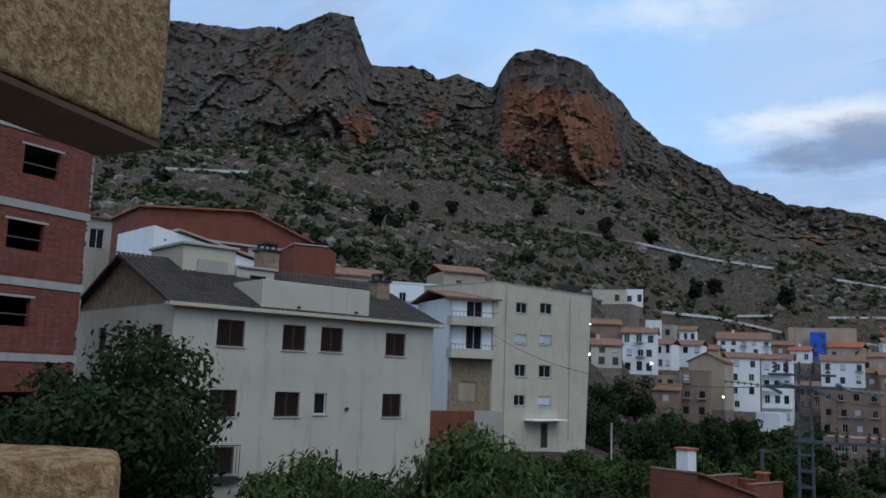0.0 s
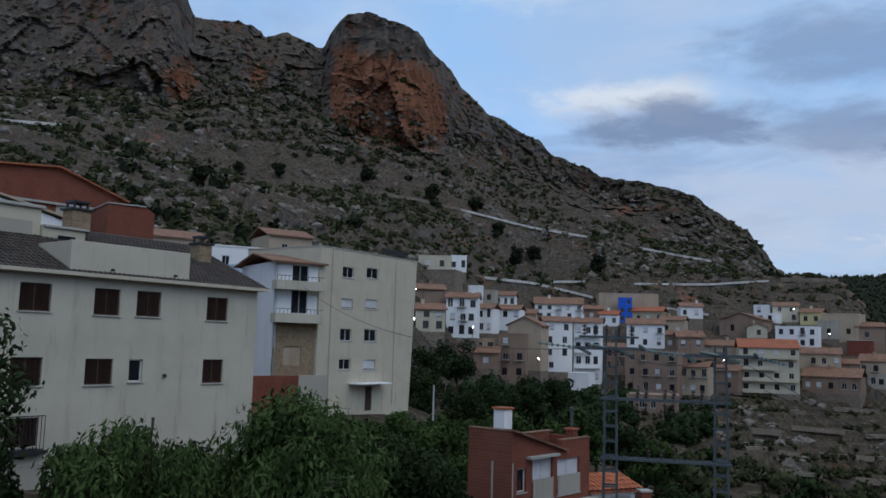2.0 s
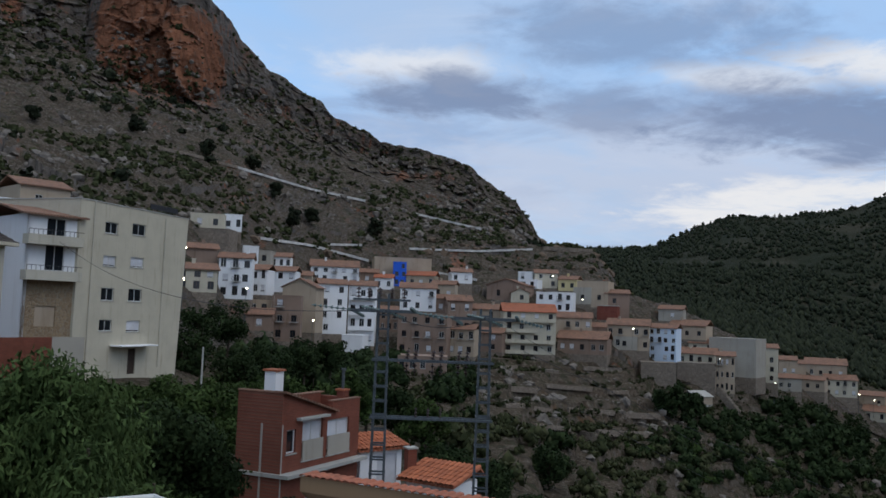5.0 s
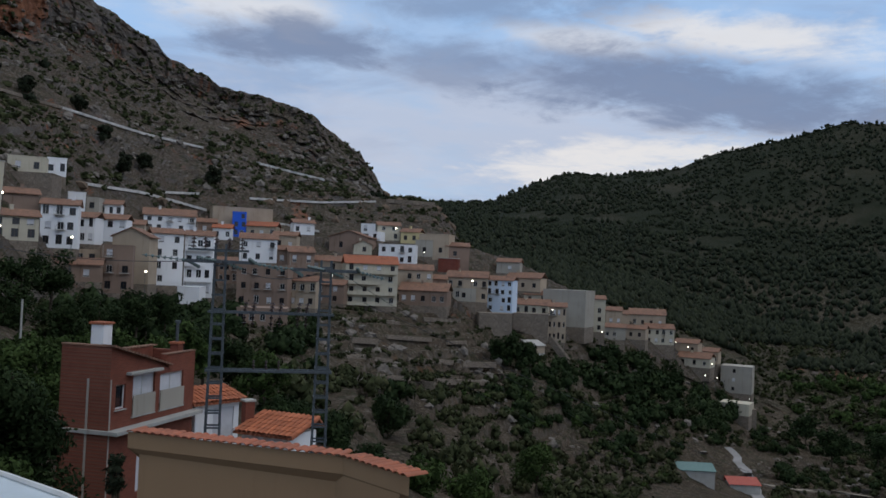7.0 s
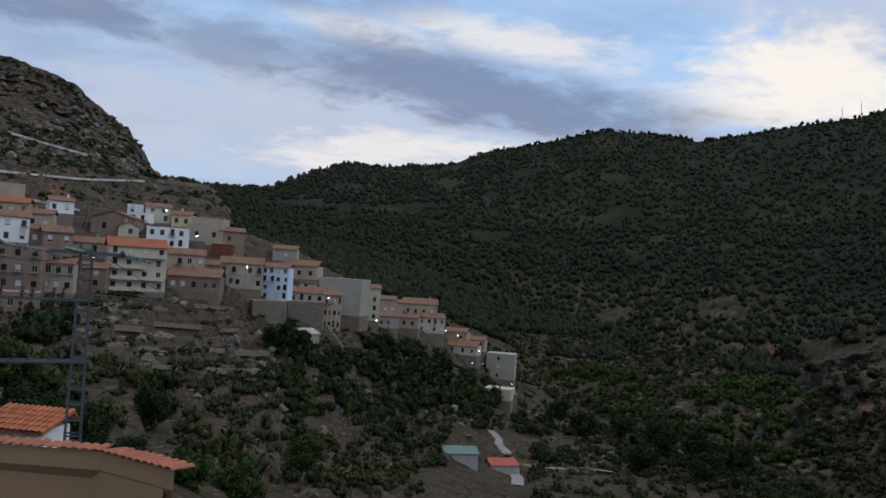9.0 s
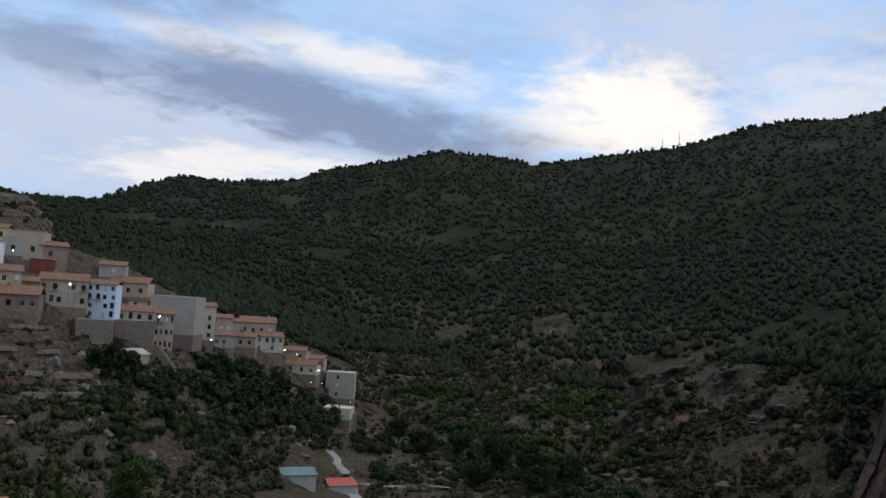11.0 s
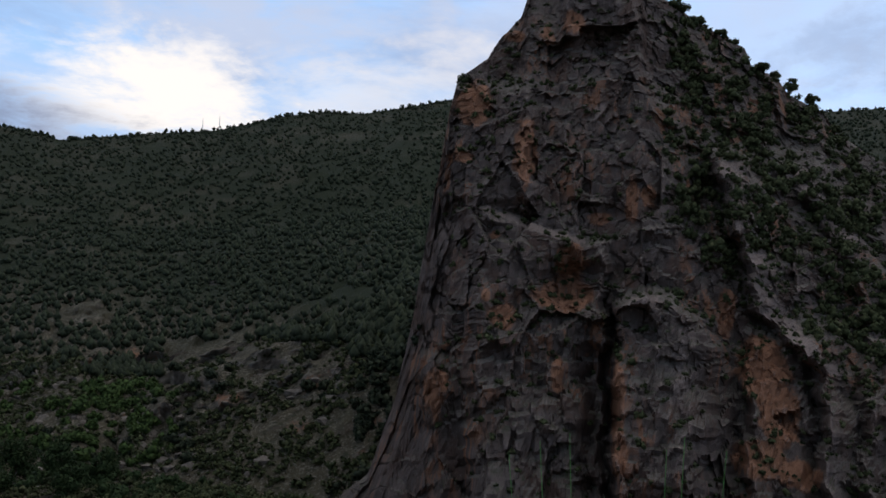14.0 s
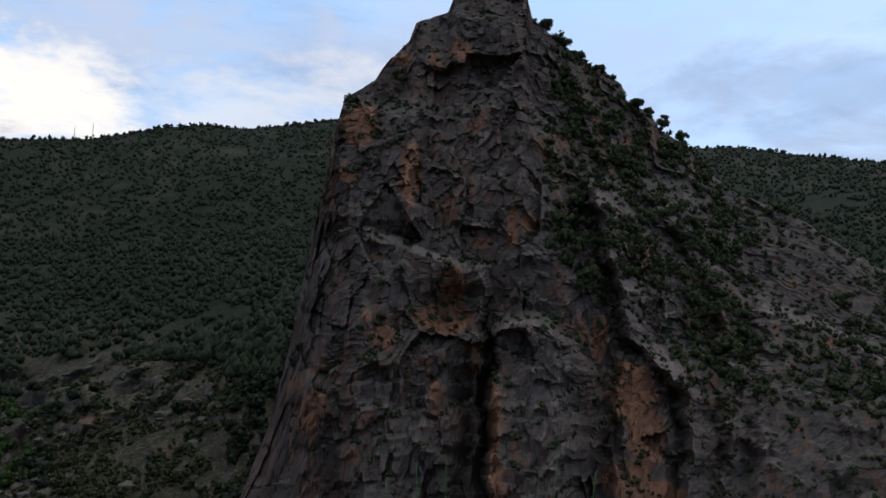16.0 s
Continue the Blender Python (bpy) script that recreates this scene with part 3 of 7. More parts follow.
ground = Sheet("ground", np.concatenate([np.arange(-180, -32, 4.0), np.arange(-32, 128, 0.3), np.arange(128, 181, 4.0)]), [G0, G1, G2, G3, FOOT, G5, G6], [8, 20, 40, 120, 6, 4], [0, 0.3, 1.2, 2.0, 2.0, 3, 3], M_GROUND, 3, steps=terraces,
               blocks=((9.0, 1.0, 4.5), (3.6, 1.0, 1.8)), where=lambda P, az, el: np.clip((az - 30) / 6, 0, 1) * np.clip((92 - az) / 4, 0, 1) * np.clip((-5.0 - el) / 1.5, 0, 1) * np.clip((np.hypot(P[:, 0], P[:, 1]) - 80) / 30, 0, 1) * np.clip(fbm(P / 32.0, 3, 0.5, 90) * 2.2 + 0.35, 0, 1), steep=lambda az, el, amp: np.full(len(az), 0.35))
tagged(ground.ob, kind="structure")
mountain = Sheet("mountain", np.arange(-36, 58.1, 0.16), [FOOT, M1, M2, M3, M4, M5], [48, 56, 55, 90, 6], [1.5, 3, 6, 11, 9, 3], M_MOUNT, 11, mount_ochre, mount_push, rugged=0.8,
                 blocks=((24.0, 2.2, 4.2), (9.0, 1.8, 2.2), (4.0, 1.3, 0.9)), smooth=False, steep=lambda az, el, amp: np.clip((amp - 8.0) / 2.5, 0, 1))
tagged(mountain.ob, kind="structure")
hills = Sheet("hills", np.arange(30, 150.1, 0.25), [FOOT, H1, H2, H3, H4], [100, 50, 44, 4], [3, 12, 9, 5, 3], M_HILL, 23, hill_ochre, hill_push, wood=lambda az, el: np.clip((el + 2.0) / 3.0, 0, 0.95),
              blocks=((16.0, 0.8, 7.0), (6.0, 0.8, 2.6)), where=lambda P, az, el: np.clip((0.5 - el) / 2, 0, 1) * np.clip((az - 60) / 5, 0, 1) * np.clip(fbm(P / 45.0, 3, 0.5, 94) * 2 + 0.4, 0, 1) * 2.0, steep=lambda az, el, amp: np.full(len(az), 0.4))
tagged(hills.ob, kind="structure")
crag = Sheet("crag", np.concatenate([np.arange(84, 88, 0.12), np.arange(88, 94, 0.06), np.arange(94, 120, 0.11), np.arange(120, 150.1, 0.22)]), [C0, C1, C2, C3, C4], [60, 95, 125, 12], [5, 10, 10, 5, 3], M_CRAG, 37, crag_ochre, crag_push, rugged=0.8, pale=crag_crest_light,
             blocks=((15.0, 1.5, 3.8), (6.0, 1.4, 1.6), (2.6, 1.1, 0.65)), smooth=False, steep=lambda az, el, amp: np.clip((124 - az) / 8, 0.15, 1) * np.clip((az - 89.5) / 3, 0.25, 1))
tagged(crag.ob, kind="structure")


def land(az, el):
    """The land in that direction, nearest first: valley, then the mountain or the hills."""
    p = ground.hit(az, el, 0.05, 0.955)
    if p is None:
        p = mountain.hit(az, el) if az < 57.5 else None
    if p is None:
        p = hills.hit(az, el)
    return p


# ---- building kit ----
def part(name, bm, material, parent=None, label="", m=None):
    me = bpy.data.meshes.new(name)
    bm.normal_update()
    bm.to_mesh(me)
    bm.free()
    return mesh_part(name, me, material, parent, label, m)


def mesh_part(name, me, material, parent=None, label="", m=None):
    if material and not me.materials:
        me.materials.append(material)
    ob = new(name, me)
    ob.parent = parent
    if m is not None:
        ob.matrix_basis = m
    if label:
        tagged(ob, label)
    return ob


def thing(name, m, label, category, group="", kind=""):
    ob = new(name)
    ob.matrix_basis = m
    ob.empty_display_size = 0.2
    return tagged(ob, label, category, group, kind)


def box(bm, x0, x1, y0, y1, z0, z1, bevel=0.0, m=None):
    k = bmesh.ops.create_cube(bm, size=1)["verts"]
    bmesh.ops.transform(bm, verts=k, matrix=Matrix.Translation(((x0 + x1) / 2, (y0 + y1) / 2, (z0 + z1) / 2)) @ Matrix.Diagonal((x1 - x0, y1 - y0, z1 - z0, 1)))
    if bevel:
        bmesh.ops.bevel(bm, geom=list({e for v in k for e in v.link_edges}), offset=bevel, segments=2, affect="EDGES", profile=0.5)
    if m is not None:
        bmesh.ops.transform(bm, verts=[v for v in bm.verts if v in set(k)] if not bevel else bm.verts, matrix=m)
    return bm


def boxes(*dims, bevel=0.0):
    bm = bmesh.new()
    for d in dims:
        box(bm, *d, bevel=bevel)
    return bm


def tube(points, radius, sides=8, taper=1.0):
    """A bent, tapering pipe through points."""
    bm = bmesh.new()
    pts = [Vector(p) for p in points]
    rings = []
    for i, p in enumerate(pts):
        d = (pts[min(i + 1, len(pts) - 1)] - pts[max(i - 1, 0)]).normalized()
        q = d.to_track_quat("Z", "Y").to_matrix()
        r = radius * (1 + (taper - 1) * i / max(len(pts) - 1, 1))
        rings.append([bm.verts.new(p + q @ Vector((r * math.cos(2 * math.pi * k / sides), r * math.sin(2 * math.pi * k / sides), 0))) for k in range(sides)])
    for a, b in zip(rings, rings[1:]):
        for k in range(sides):
            bm.faces.new((a[k], a[(k + 1) % sides], b[(k + 1) % sides], b[k]))
    bm.faces.new(rings[0][::-1])
    bm.faces.new(rings[-1])
    return bm


def prism(bm, outline, y0, y1, m=None):
    """A solid with an outline of (x, z), from y0 to y1."""
    a = [bm.verts.new((x, y0, z)) for x, z in outline]
    b = [bm.verts.new((x, y1, z)) for x, z in outline]
    n = len(outline)
    f = [bm.faces.new(a), bm.faces.new(b[::-1])]
    f += [bm.faces.new((a[i], b[i], b[(i + 1) % n], a[(i + 1) % n])) for i in range(n)]
    bmesh.ops.recalc_face_normals(bm, faces=f)
    if m is not None:
        bmesh.ops.transform(bm, verts=a + b, matrix=m)
    return bm


def panel(bm, w, h, holes, m, t=0.25):
    """A wall w wide and h high, t thick, with rectangular openings (x0, x1, z0, z1) cut through it."""
    xs = sorted({0.0, w, *[v for q in holes for v in q[:2]]})
    zs = sorted({0.0, h, *[v for q in holes for v in q[2:4]]})

    def solid(i, j):
        if not (0 <= i < len(xs) - 1 and 0 <= j < len(zs) - 1):
            return False
        x, z = (xs[i] + xs[i + 1]) / 2, (zs[j] + zs[j + 1]) / 2
        return not any(q[0] < x < q[1] and q[2] < z < q[3] for q in holes)

    def quad(*co):
        bm.faces.new([bm.verts.new(m @ Vector(c)) for c in co])

    for i in range(len(xs) - 1):
        for j in range(len(zs) - 1):
            if not solid(i, j):
                continue
            a, b, c, d = xs[i], xs[i + 1], zs[j], zs[j + 1]
            quad((a, 0, c), (b, 0, c), (b, 0, d), (a, 0, d))
            quad((b, t, c), (a, t, c), (a, t, d), (b, t, d))
            if not solid(i - 1, j):
                quad((a, t, c), (a, 0, c), (a, 0, d), (a, t, d))
            if not solid(i + 1, j):
                quad((b, 0, c), (b, t, c), (b, t, d), (b, 0, d))
            if not solid(i, j - 1):
                quad((a, t, c), (b, t, c), (b, 0, c), (a, 0, c))
            if not solid(i, j + 1):
                quad((a, 0, d), (b, 0, d), (b, t, d), (a, t, d))


def shell(w, d, h, front=(), left=(), right=(), t=0.25):
    """Four walls: front along x at y = 0, depth d; openings in front and sides."""
    bm = bmesh.new()
    panel(bm, w, h, front, Matrix(), t)
    panel(bm, w, h, (), Matrix.Translation((w, d, 0)) @ pose(0, 0, 0, 0, 0, 180), t)
    e = t
    panel(bm, d - 2 * e, h, left, Matrix.Translation((0, d - e, 0)) @ pose(0, 0, 0, 0, 0, -90), t)
    panel(bm, d - 2 * e, h, right, Matrix.Translation((w, e, 0)) @ pose(0, 0, 0, 0, 0, 90), t)
    bmesh.ops.remove_doubles(bm, verts=bm.verts, dist=0.0005)
    return bm


MESHES = {}


def shared(key, make, material):
    if key not in MESHES:
        bm = make()
        me = bpy.data.meshes.new(key[0])
        bm.normal_update()
        bm.to_mesh(me)
        bm.free()
        me.materials.append(material)
        MESHES[key] = me
    return MESHES[key]


def window(parent, q, m, kind="dark", name="window", t=0.25):
    """A window in the opening q = (x0, x1, z0, z1) of a wall whose outer face is m's xz plane."""
    w, h = round(q[1] - q[0], 2), round(q[3] - q[2], 2)
    at = m @ Matrix.Translation((q[0], 0.1, q[2]))
    f = 0.06

    def frame_mesh():
        b = bmesh.new()
        panel(b, w, h, [(f, w / 2 - 0.03, f, h - f), (w / 2 + 0.03, w - f, f, h - f)] if w > 0.7 else [(f, w - f, f, h - f)], Matrix(), 0.06)
        bmesh.ops.remove_doubles(b, verts=b.verts, dist=0.0005)
        return b

    if kind == "shutter":
        win = mesh_part(name, shared(("shutter", w, h), frame_mesh, M_SHUTTER), None, parent, "brown louvred shutter", at)
        n = max(int(h / 0.09), 3)
        half = w / 2 - 0.03 - f
        me = shared(("slat", w), lambda: boxes((0, half, -0.006, 0.006, -0.048, 0.048)), M_SHUTTER)
        for x0 in (f, w / 2 + 0.03):
            for i in range(n):
                mesh_part("slat", me, None, win, "", pose(x0, 0.03, f + (h - 2 * f) * (i + 0.5) / n, 35))
    elif kind == "roller":
        win = mesh_part(name, shared(("frame_w", w, h), frame_mesh, M_FRAME), None, parent, "", at)
        cut = h * 0.55 if h > 1.6 else h * 0.8

        def roll():
            b = bmesh.new()
            n = int(cut / 0.06)
            edge = [(0.012 if k % 2 else 0.028, h - f - cut * k / (2 * n)) for k in range(2 * n + 1)]
            prism(b, edge + [(0.045, h - f - cut), (0.045, h - f)], f, w - f, Matrix(((0, 1, 0, 0), (1, 0, 0, 0), (0, 0, 1, 0), (0, 0, 0, 1))))
            bmesh.ops.recalc_face_normals(b, faces=b.faces)
            return b
        mesh_part("roller_blind", shared(("roller", w, h), roll, M_ROLLER), None, win, "pale roller blind half down")
        mesh_part("pane", shared(("pane", w, h), lambda: boxes((f, w - f, 0.048, 0.056, f, h - f)), M_GLASS), None, win)
    else:
        fm = {"dark": M_FRAME, "brown": M_SHUTTER}.get(kind, M_FRAME)
        win = mesh_part(name, shared(("frame" + kind, w, h), frame_mesh, fm), None, parent, "", at)
        mesh_part("pane", shared(("pane", w, h), lambda: boxes((f, w - f, 0.03, 0.04, f, h - f)), M_GLASS), None, win)
    if kind != "bare":
        mesh_part("sill", shared(("sill", w), lambda: boxes((-0.06, w + 0.06, -0.16, 0.05, -0.06, -0.005), bevel=0.008), M_CONCRETE), None, win)
    return win


def roof_slab(w, d, over, rise, thick=0.16, ridge=0.5, gable=False):
    """A pitched roof over a w x d plan; ridge: where along the depth the ridge stands."""
    bm = bmesh.new()
    if gable:
        o = [(-over, -rise * 2 * over / w), (w / 2, rise), (w + over, -rise * 2 * over / w)]
        o += [(x, z + thick) for x, z in o[::-1]]
        prism(bm, o, -over, d + over)
    else:
        y1 = d * ridge
        s = rise / max(y1, 0.01)
        o = [(-over, -s * over), (y1, rise), (d + over, rise - (d + over - y1) * rise / max(d - y1, 0.6) if ridge < 0.95 else rise)]
        o += [(x, z + thick) for x, z in o[::-1]]
        prism(bm, o, -over, w + over, Matrix(((0, 1, 0, 0), (1, 0, 0, 0), (0, 0, 1, 0), (0, 0, 0, 1))))
        bmesh.ops.recalc_face_normals(bm, faces=bm.faces)
    return bm


def tile_rows(w, d, over, rise, ridge, z, pitch=0.24):
    """Rounded roof tiles in ribs down the front slope of a pitched roof, as one mesh."""
    y1 = d * ridge
    slope = math.atan2(rise, y1)
    length = (y1 + over) / math.cos(slope)
    n = int((w + 2 * over) / pitch)
    prof = np.linspace(0, math.pi, 5)
    rows = max(int(length / 0.42), 1)
    v, f = [], []
    for i in range(n):
        x = -over + (w + 2 * over) * (i + 0.5) / n
        for r in range(rows):
            a, b = length * r / rows, length * (r + 1) / rows + 0.06
            base = len(v)
            for s, lift, rad in ((a, 0.035, 0.6), (b, 0.0, 0.5)):
                for p in prof:
                    xx, up = x + math.cos(p) * pitch * rad * 0.9, math.sin(p) * pitch * 0.34 + lift
                    y = -over + s * math.cos(slope) - up * math.sin(slope)
                    v.append((xx, y, z - rise * over / y1 + s * math.sin(slope) + up * math.cos(slope)))
            for k in range(4):
                f.append((base + k, base + k + 1, base + k + 6, base + k + 5))
    return np.array(v), np.array(f)


M_CREAM = plaster("cream_render", (0.52, 0.48, 0.39), 0.55)
M_CREAM2 = plaster("pale_cream_render", (0.54, 0.49, 0.38), 0.5)
M_WHITE = plaster("white_paint", (0.80, 0.80, 0.80), 0.2, 2.0)
M_SAND = plaster("sand_render", (0.43, 0.345, 0.255), 0.6, 2.0)
M_YELLOW = plaster("yellow_render", (0.62, 0.52, 0.28), 0.3, 2.0)
M_GREY = plaster("grey_render", (0.39, 0.36, 0.305), 0.5, 2.0)
M_BROWN = plaster("brown_masonry", (0.27, 0.19, 0.145), 0.7, 2.0)
M_BLUE = plaster("blue_paint", (0.03, 0.12, 0.62), 0.15, 2.0)
M_PALEBLUE = plaster("pale_blue_paint", (0.60, 0.70, 0.82), 0.2, 2.0)
M_TAN = plaster("tan_render", (0.33, 0.208, 0.115), 0.2)
M_CONCRETE = plaster("concrete", (0.40, 0.39, 0.36), 0.5)
M_SHUTTER = plain("brown_shutter", (0.075, 0.042, 0.032), 0.6, 0, 0.35, 6)
M_FRAME = plain("white_frame", (0.6, 0.6, 0.58), 0.5, 0, 0.15)
M_ROLLER = plain("roller_blind", (0.62, 0.62, 0.64), 0.55, 0, 0.12)
M_STEEL = plain("galvanised_steel", (0.10, 0.115, 0.125), 0.55, 0.25, 0.35, 10)
M_DARKIRON = plain("dark_iron", (0.05, 0.05, 0.055), 0.5, 0.4, 0.2)
M_WOODDARK = plain("dark_wood", (0.06, 0.04, 0.03), 0.7, 0, 0.3)
M_GLASS = Mat("window_glass", 0.08).color((0.015, 0.018, 0.022))
M_GLASS.node_tree.nodes["Principled BSDF"].inputs["Specular IOR Level"].default_value = 0.5


def tile_mat(name, a, b):
    k = Mat(name, 0.85)
    w = k.nt.nodes.new("ShaderNodeTexWave")
    w.inputs["Scale"].default_value = 1.3
    k.nt.links.new(k.co, w.inputs["Vector"])
    c = k.mix(k.ramp(k.noise(1.2, 5, 0.7), 0.35, 0.65), a, b)
    c = k.mix(k.ramp(k.noise(0.35, 3), 0.5, 0.75, 0, 0.6), c, tuple(v * 0.5 for v in b))
    k.bump(w.outputs["Fac"], 0.08, 0.8)
    return k.color(c)


def tile_piece_mat(name, a, b):
    k = Mat(name, 0.85)
    c = k.mix(k.island(), a, b)
    c = k.mix(k.ramp(k.noise(0.8, 5, 0.7), 0.5, 0.75, 0, 0.7), c, tuple(v * 0.45 for v in b))
    k.bump(k.noise(30, 3), 0.01, 0.5)
    return k.color(c)


M_TILE = tile_mat("old_roof_tiles", (0.27, 0.145, 0.095), (0.185, 0.11, 0.078))
M_ORANGE = tile_mat("orange_roof_tiles", (0.40, 0.13, 0.065), (0.28, 0.105, 0.06))
M_TILES_OR = tile_piece_mat("orange_tile_pieces", (0.46, 0.15, 0.07), (0.33, 0.11, 0.055))
M_TILES_DK = tile_piece_mat("dark_tile_pieces", (0.075, 0.062, 0.054), (0.048, 0.041, 0.038))


def brick_mat(name, a, b, mortar, sx=0.5, sz=0.25):
    """Courses of blocks, for walls whose joints are a pixel or less."""
    k = Mat(name, 0.92)
    mp = k.nt.nodes.new("ShaderNodeMapping")
    mp.inputs["Rotation"].default_value = (radians(90), 0, 0)
    k.nt.links.new(k.co, mp.inputs["Vector"])
    br = k.nt.nodes.new("ShaderNodeTexBrick")
    k.put((*a, 1), br.inputs["Color1"])
    k.put((*b, 1), br.inputs["Color2"])
    k.put((*mortar, 1), br.inputs["Mortar"])
    for key, v in (("Scale", 1.0), ("Mortar Size", 0.012), ("Brick Width", sx), ("Row Height", sz), ("Mortar Smooth", 0.3)):
        br.inputs[key].default_value = v
    k.nt.links.new(mp.outputs[0], br.inputs["Vector"])
    c = k.mix(k.ramp(k.noise(0.7, 5, 0.65), 0.4, 0.75, 0, 0.55), br.outputs["Color"], tuple(v * 0.5 for v in a))
    k.bump(br.outputs["Fac"], -0.02, 0.8)
    return k.color(c)


M_BRICK = brick_mat("red_block", (0.22, 0.066, 0.045), (0.17, 0.05, 0.036), (0.20, 0.12, 0.09), 0.5, 0.25)
M_BRICK2 = brick_mat("face_brick", (0.25, 0.075, 0.046), (0.19, 0.058, 0.038), (0.20, 0.09, 0.06), 0.25, 0.07)


def stone_mat(name, a, b, mortar, scale):
    k = Mat(name, 0.95)
    v = k.nt.nodes.new("ShaderNodeTexVoronoi")
    v.feature = "DISTANCE_TO_EDGE"
    v.inputs["Scale"].default_value = scale
    k.nt.links.new(k.co, v.inputs["Vector"])
    cell = k.nt.nodes.new("ShaderNodeTexVoronoi")
    cell.inputs["Scale"].default_value = scale
    k.nt.links.new(k.co, cell.inputs["Vector"])
    sep = k.nt.nodes.new("ShaderNodeSeparateColor")
    k.nt.links.new(cell.outputs["Color"], sep.inputs[0])
    edge = k.ramp(v.outputs["Distance"], 0.02, 0.09)
    c = k.mix(edge, mortar, k.mix(sep.outputs[0], a, b))
    c = k.mix(k.ramp(k.noise(6, 4), 0.45, 0.8, 0, 0.5), c, tuple(q * 0.5 for q in a))
    k.bump(k.math("ADD", edge, k.noise(14, 4)), 0.04, 0.8)
    return k.color(c)


M_STONE = stone_mat("rubble_stone", (0.24, 0.165, 0.10), (0.34, 0.25, 0.155), (0.30, 0.24, 0.17), 3.2)
M_STONE2 = stone_mat("retaining_stone", (0.20, 0.16, 0.125), (0.28, 0.23, 0.18), (0.14, 0.12, 0.10), 1.6)


def frame_from(az0, az1, r0, r1, z):
    """The pose of a front wall between two bearings and distances; and its length."""
    a, b = polar(az0, r0, z=z), polar(az1, r1, z=z)
    d = b - a
    return pose(a[0], a[1], z, 0, 0, math.degrees(math.atan2(d[1], d[0]))), float(np.hypot(d[0], d[1]))

# ---- the near houses ----
def along(m, w, az):
    """Where the bearing az crosses a front wall with the pose m: its place along the wall and its distance."""
    a = math.radians(az)
    o, d = m.translation, m.to_3x3() @ Vector((1, 0, 0))
    s = (o.y * math.sin(a) - o.x * math.cos(a)) / (d.x * math.cos(a) - d.y * math.sin(a))
    p = o + d * s
    return s, math.hypot(p.x, p.y)


def opening(m, w, az0, az1, el0, el1):
    """A rectangular opening of a front wall, from bearings and elevations."""
    s0, r0 = along(m, w, az0)
    s1, r1 = along(m, w, az1)
    z0 = (r0 + r1) / 2 * math.tan(radians(el0)) - m.translation.z
    z1 = (r0 + r1) / 2 * math.tan(radians(el1)) - m.translation.z
    return (round(s0, 2), round(s1, 2), round(z0, 2), round(z1, 2))


def chimney(name, m, w, h, material, label, pot=True, cap=M_CONCRETE):
    c = thing(name, m, label, "chimney")
    part("chimney_shaft", boxes((-w / 2, w / 2, -w / 2, w / 2, -0.5, h), bevel=0.015), material, c)
    part("cap", boxes((-w * 0.62, w * 0.62, -w * 0.62, w * 0.62, h, h + 0.09), bevel=0.012), cap, c)
    if pot:
        part("hood", boxes((-w * 0.45, w * 0.45, -w * 0.45, w * 0.45, h + 0.34, h + 0.44), (-w * 0.4, -w * 0.3, -w * 0.4, -w * 0.3, h + 0.09, h + 0.34), (w * 0.3, w * 0.4, -w * 0.4, -w * 0.3, h + 0.09, h + 0.34),
                             (-w * 0.4, -w * 0.3, w * 0.3, w * 0.4, h + 0.09, h + 0.34), (w * 0.3, w * 0.4, w * 0.3, w * 0.4, h + 0.09, h + 0.34)), M_DARKIRON, c, "dark smoke hood")
    return c


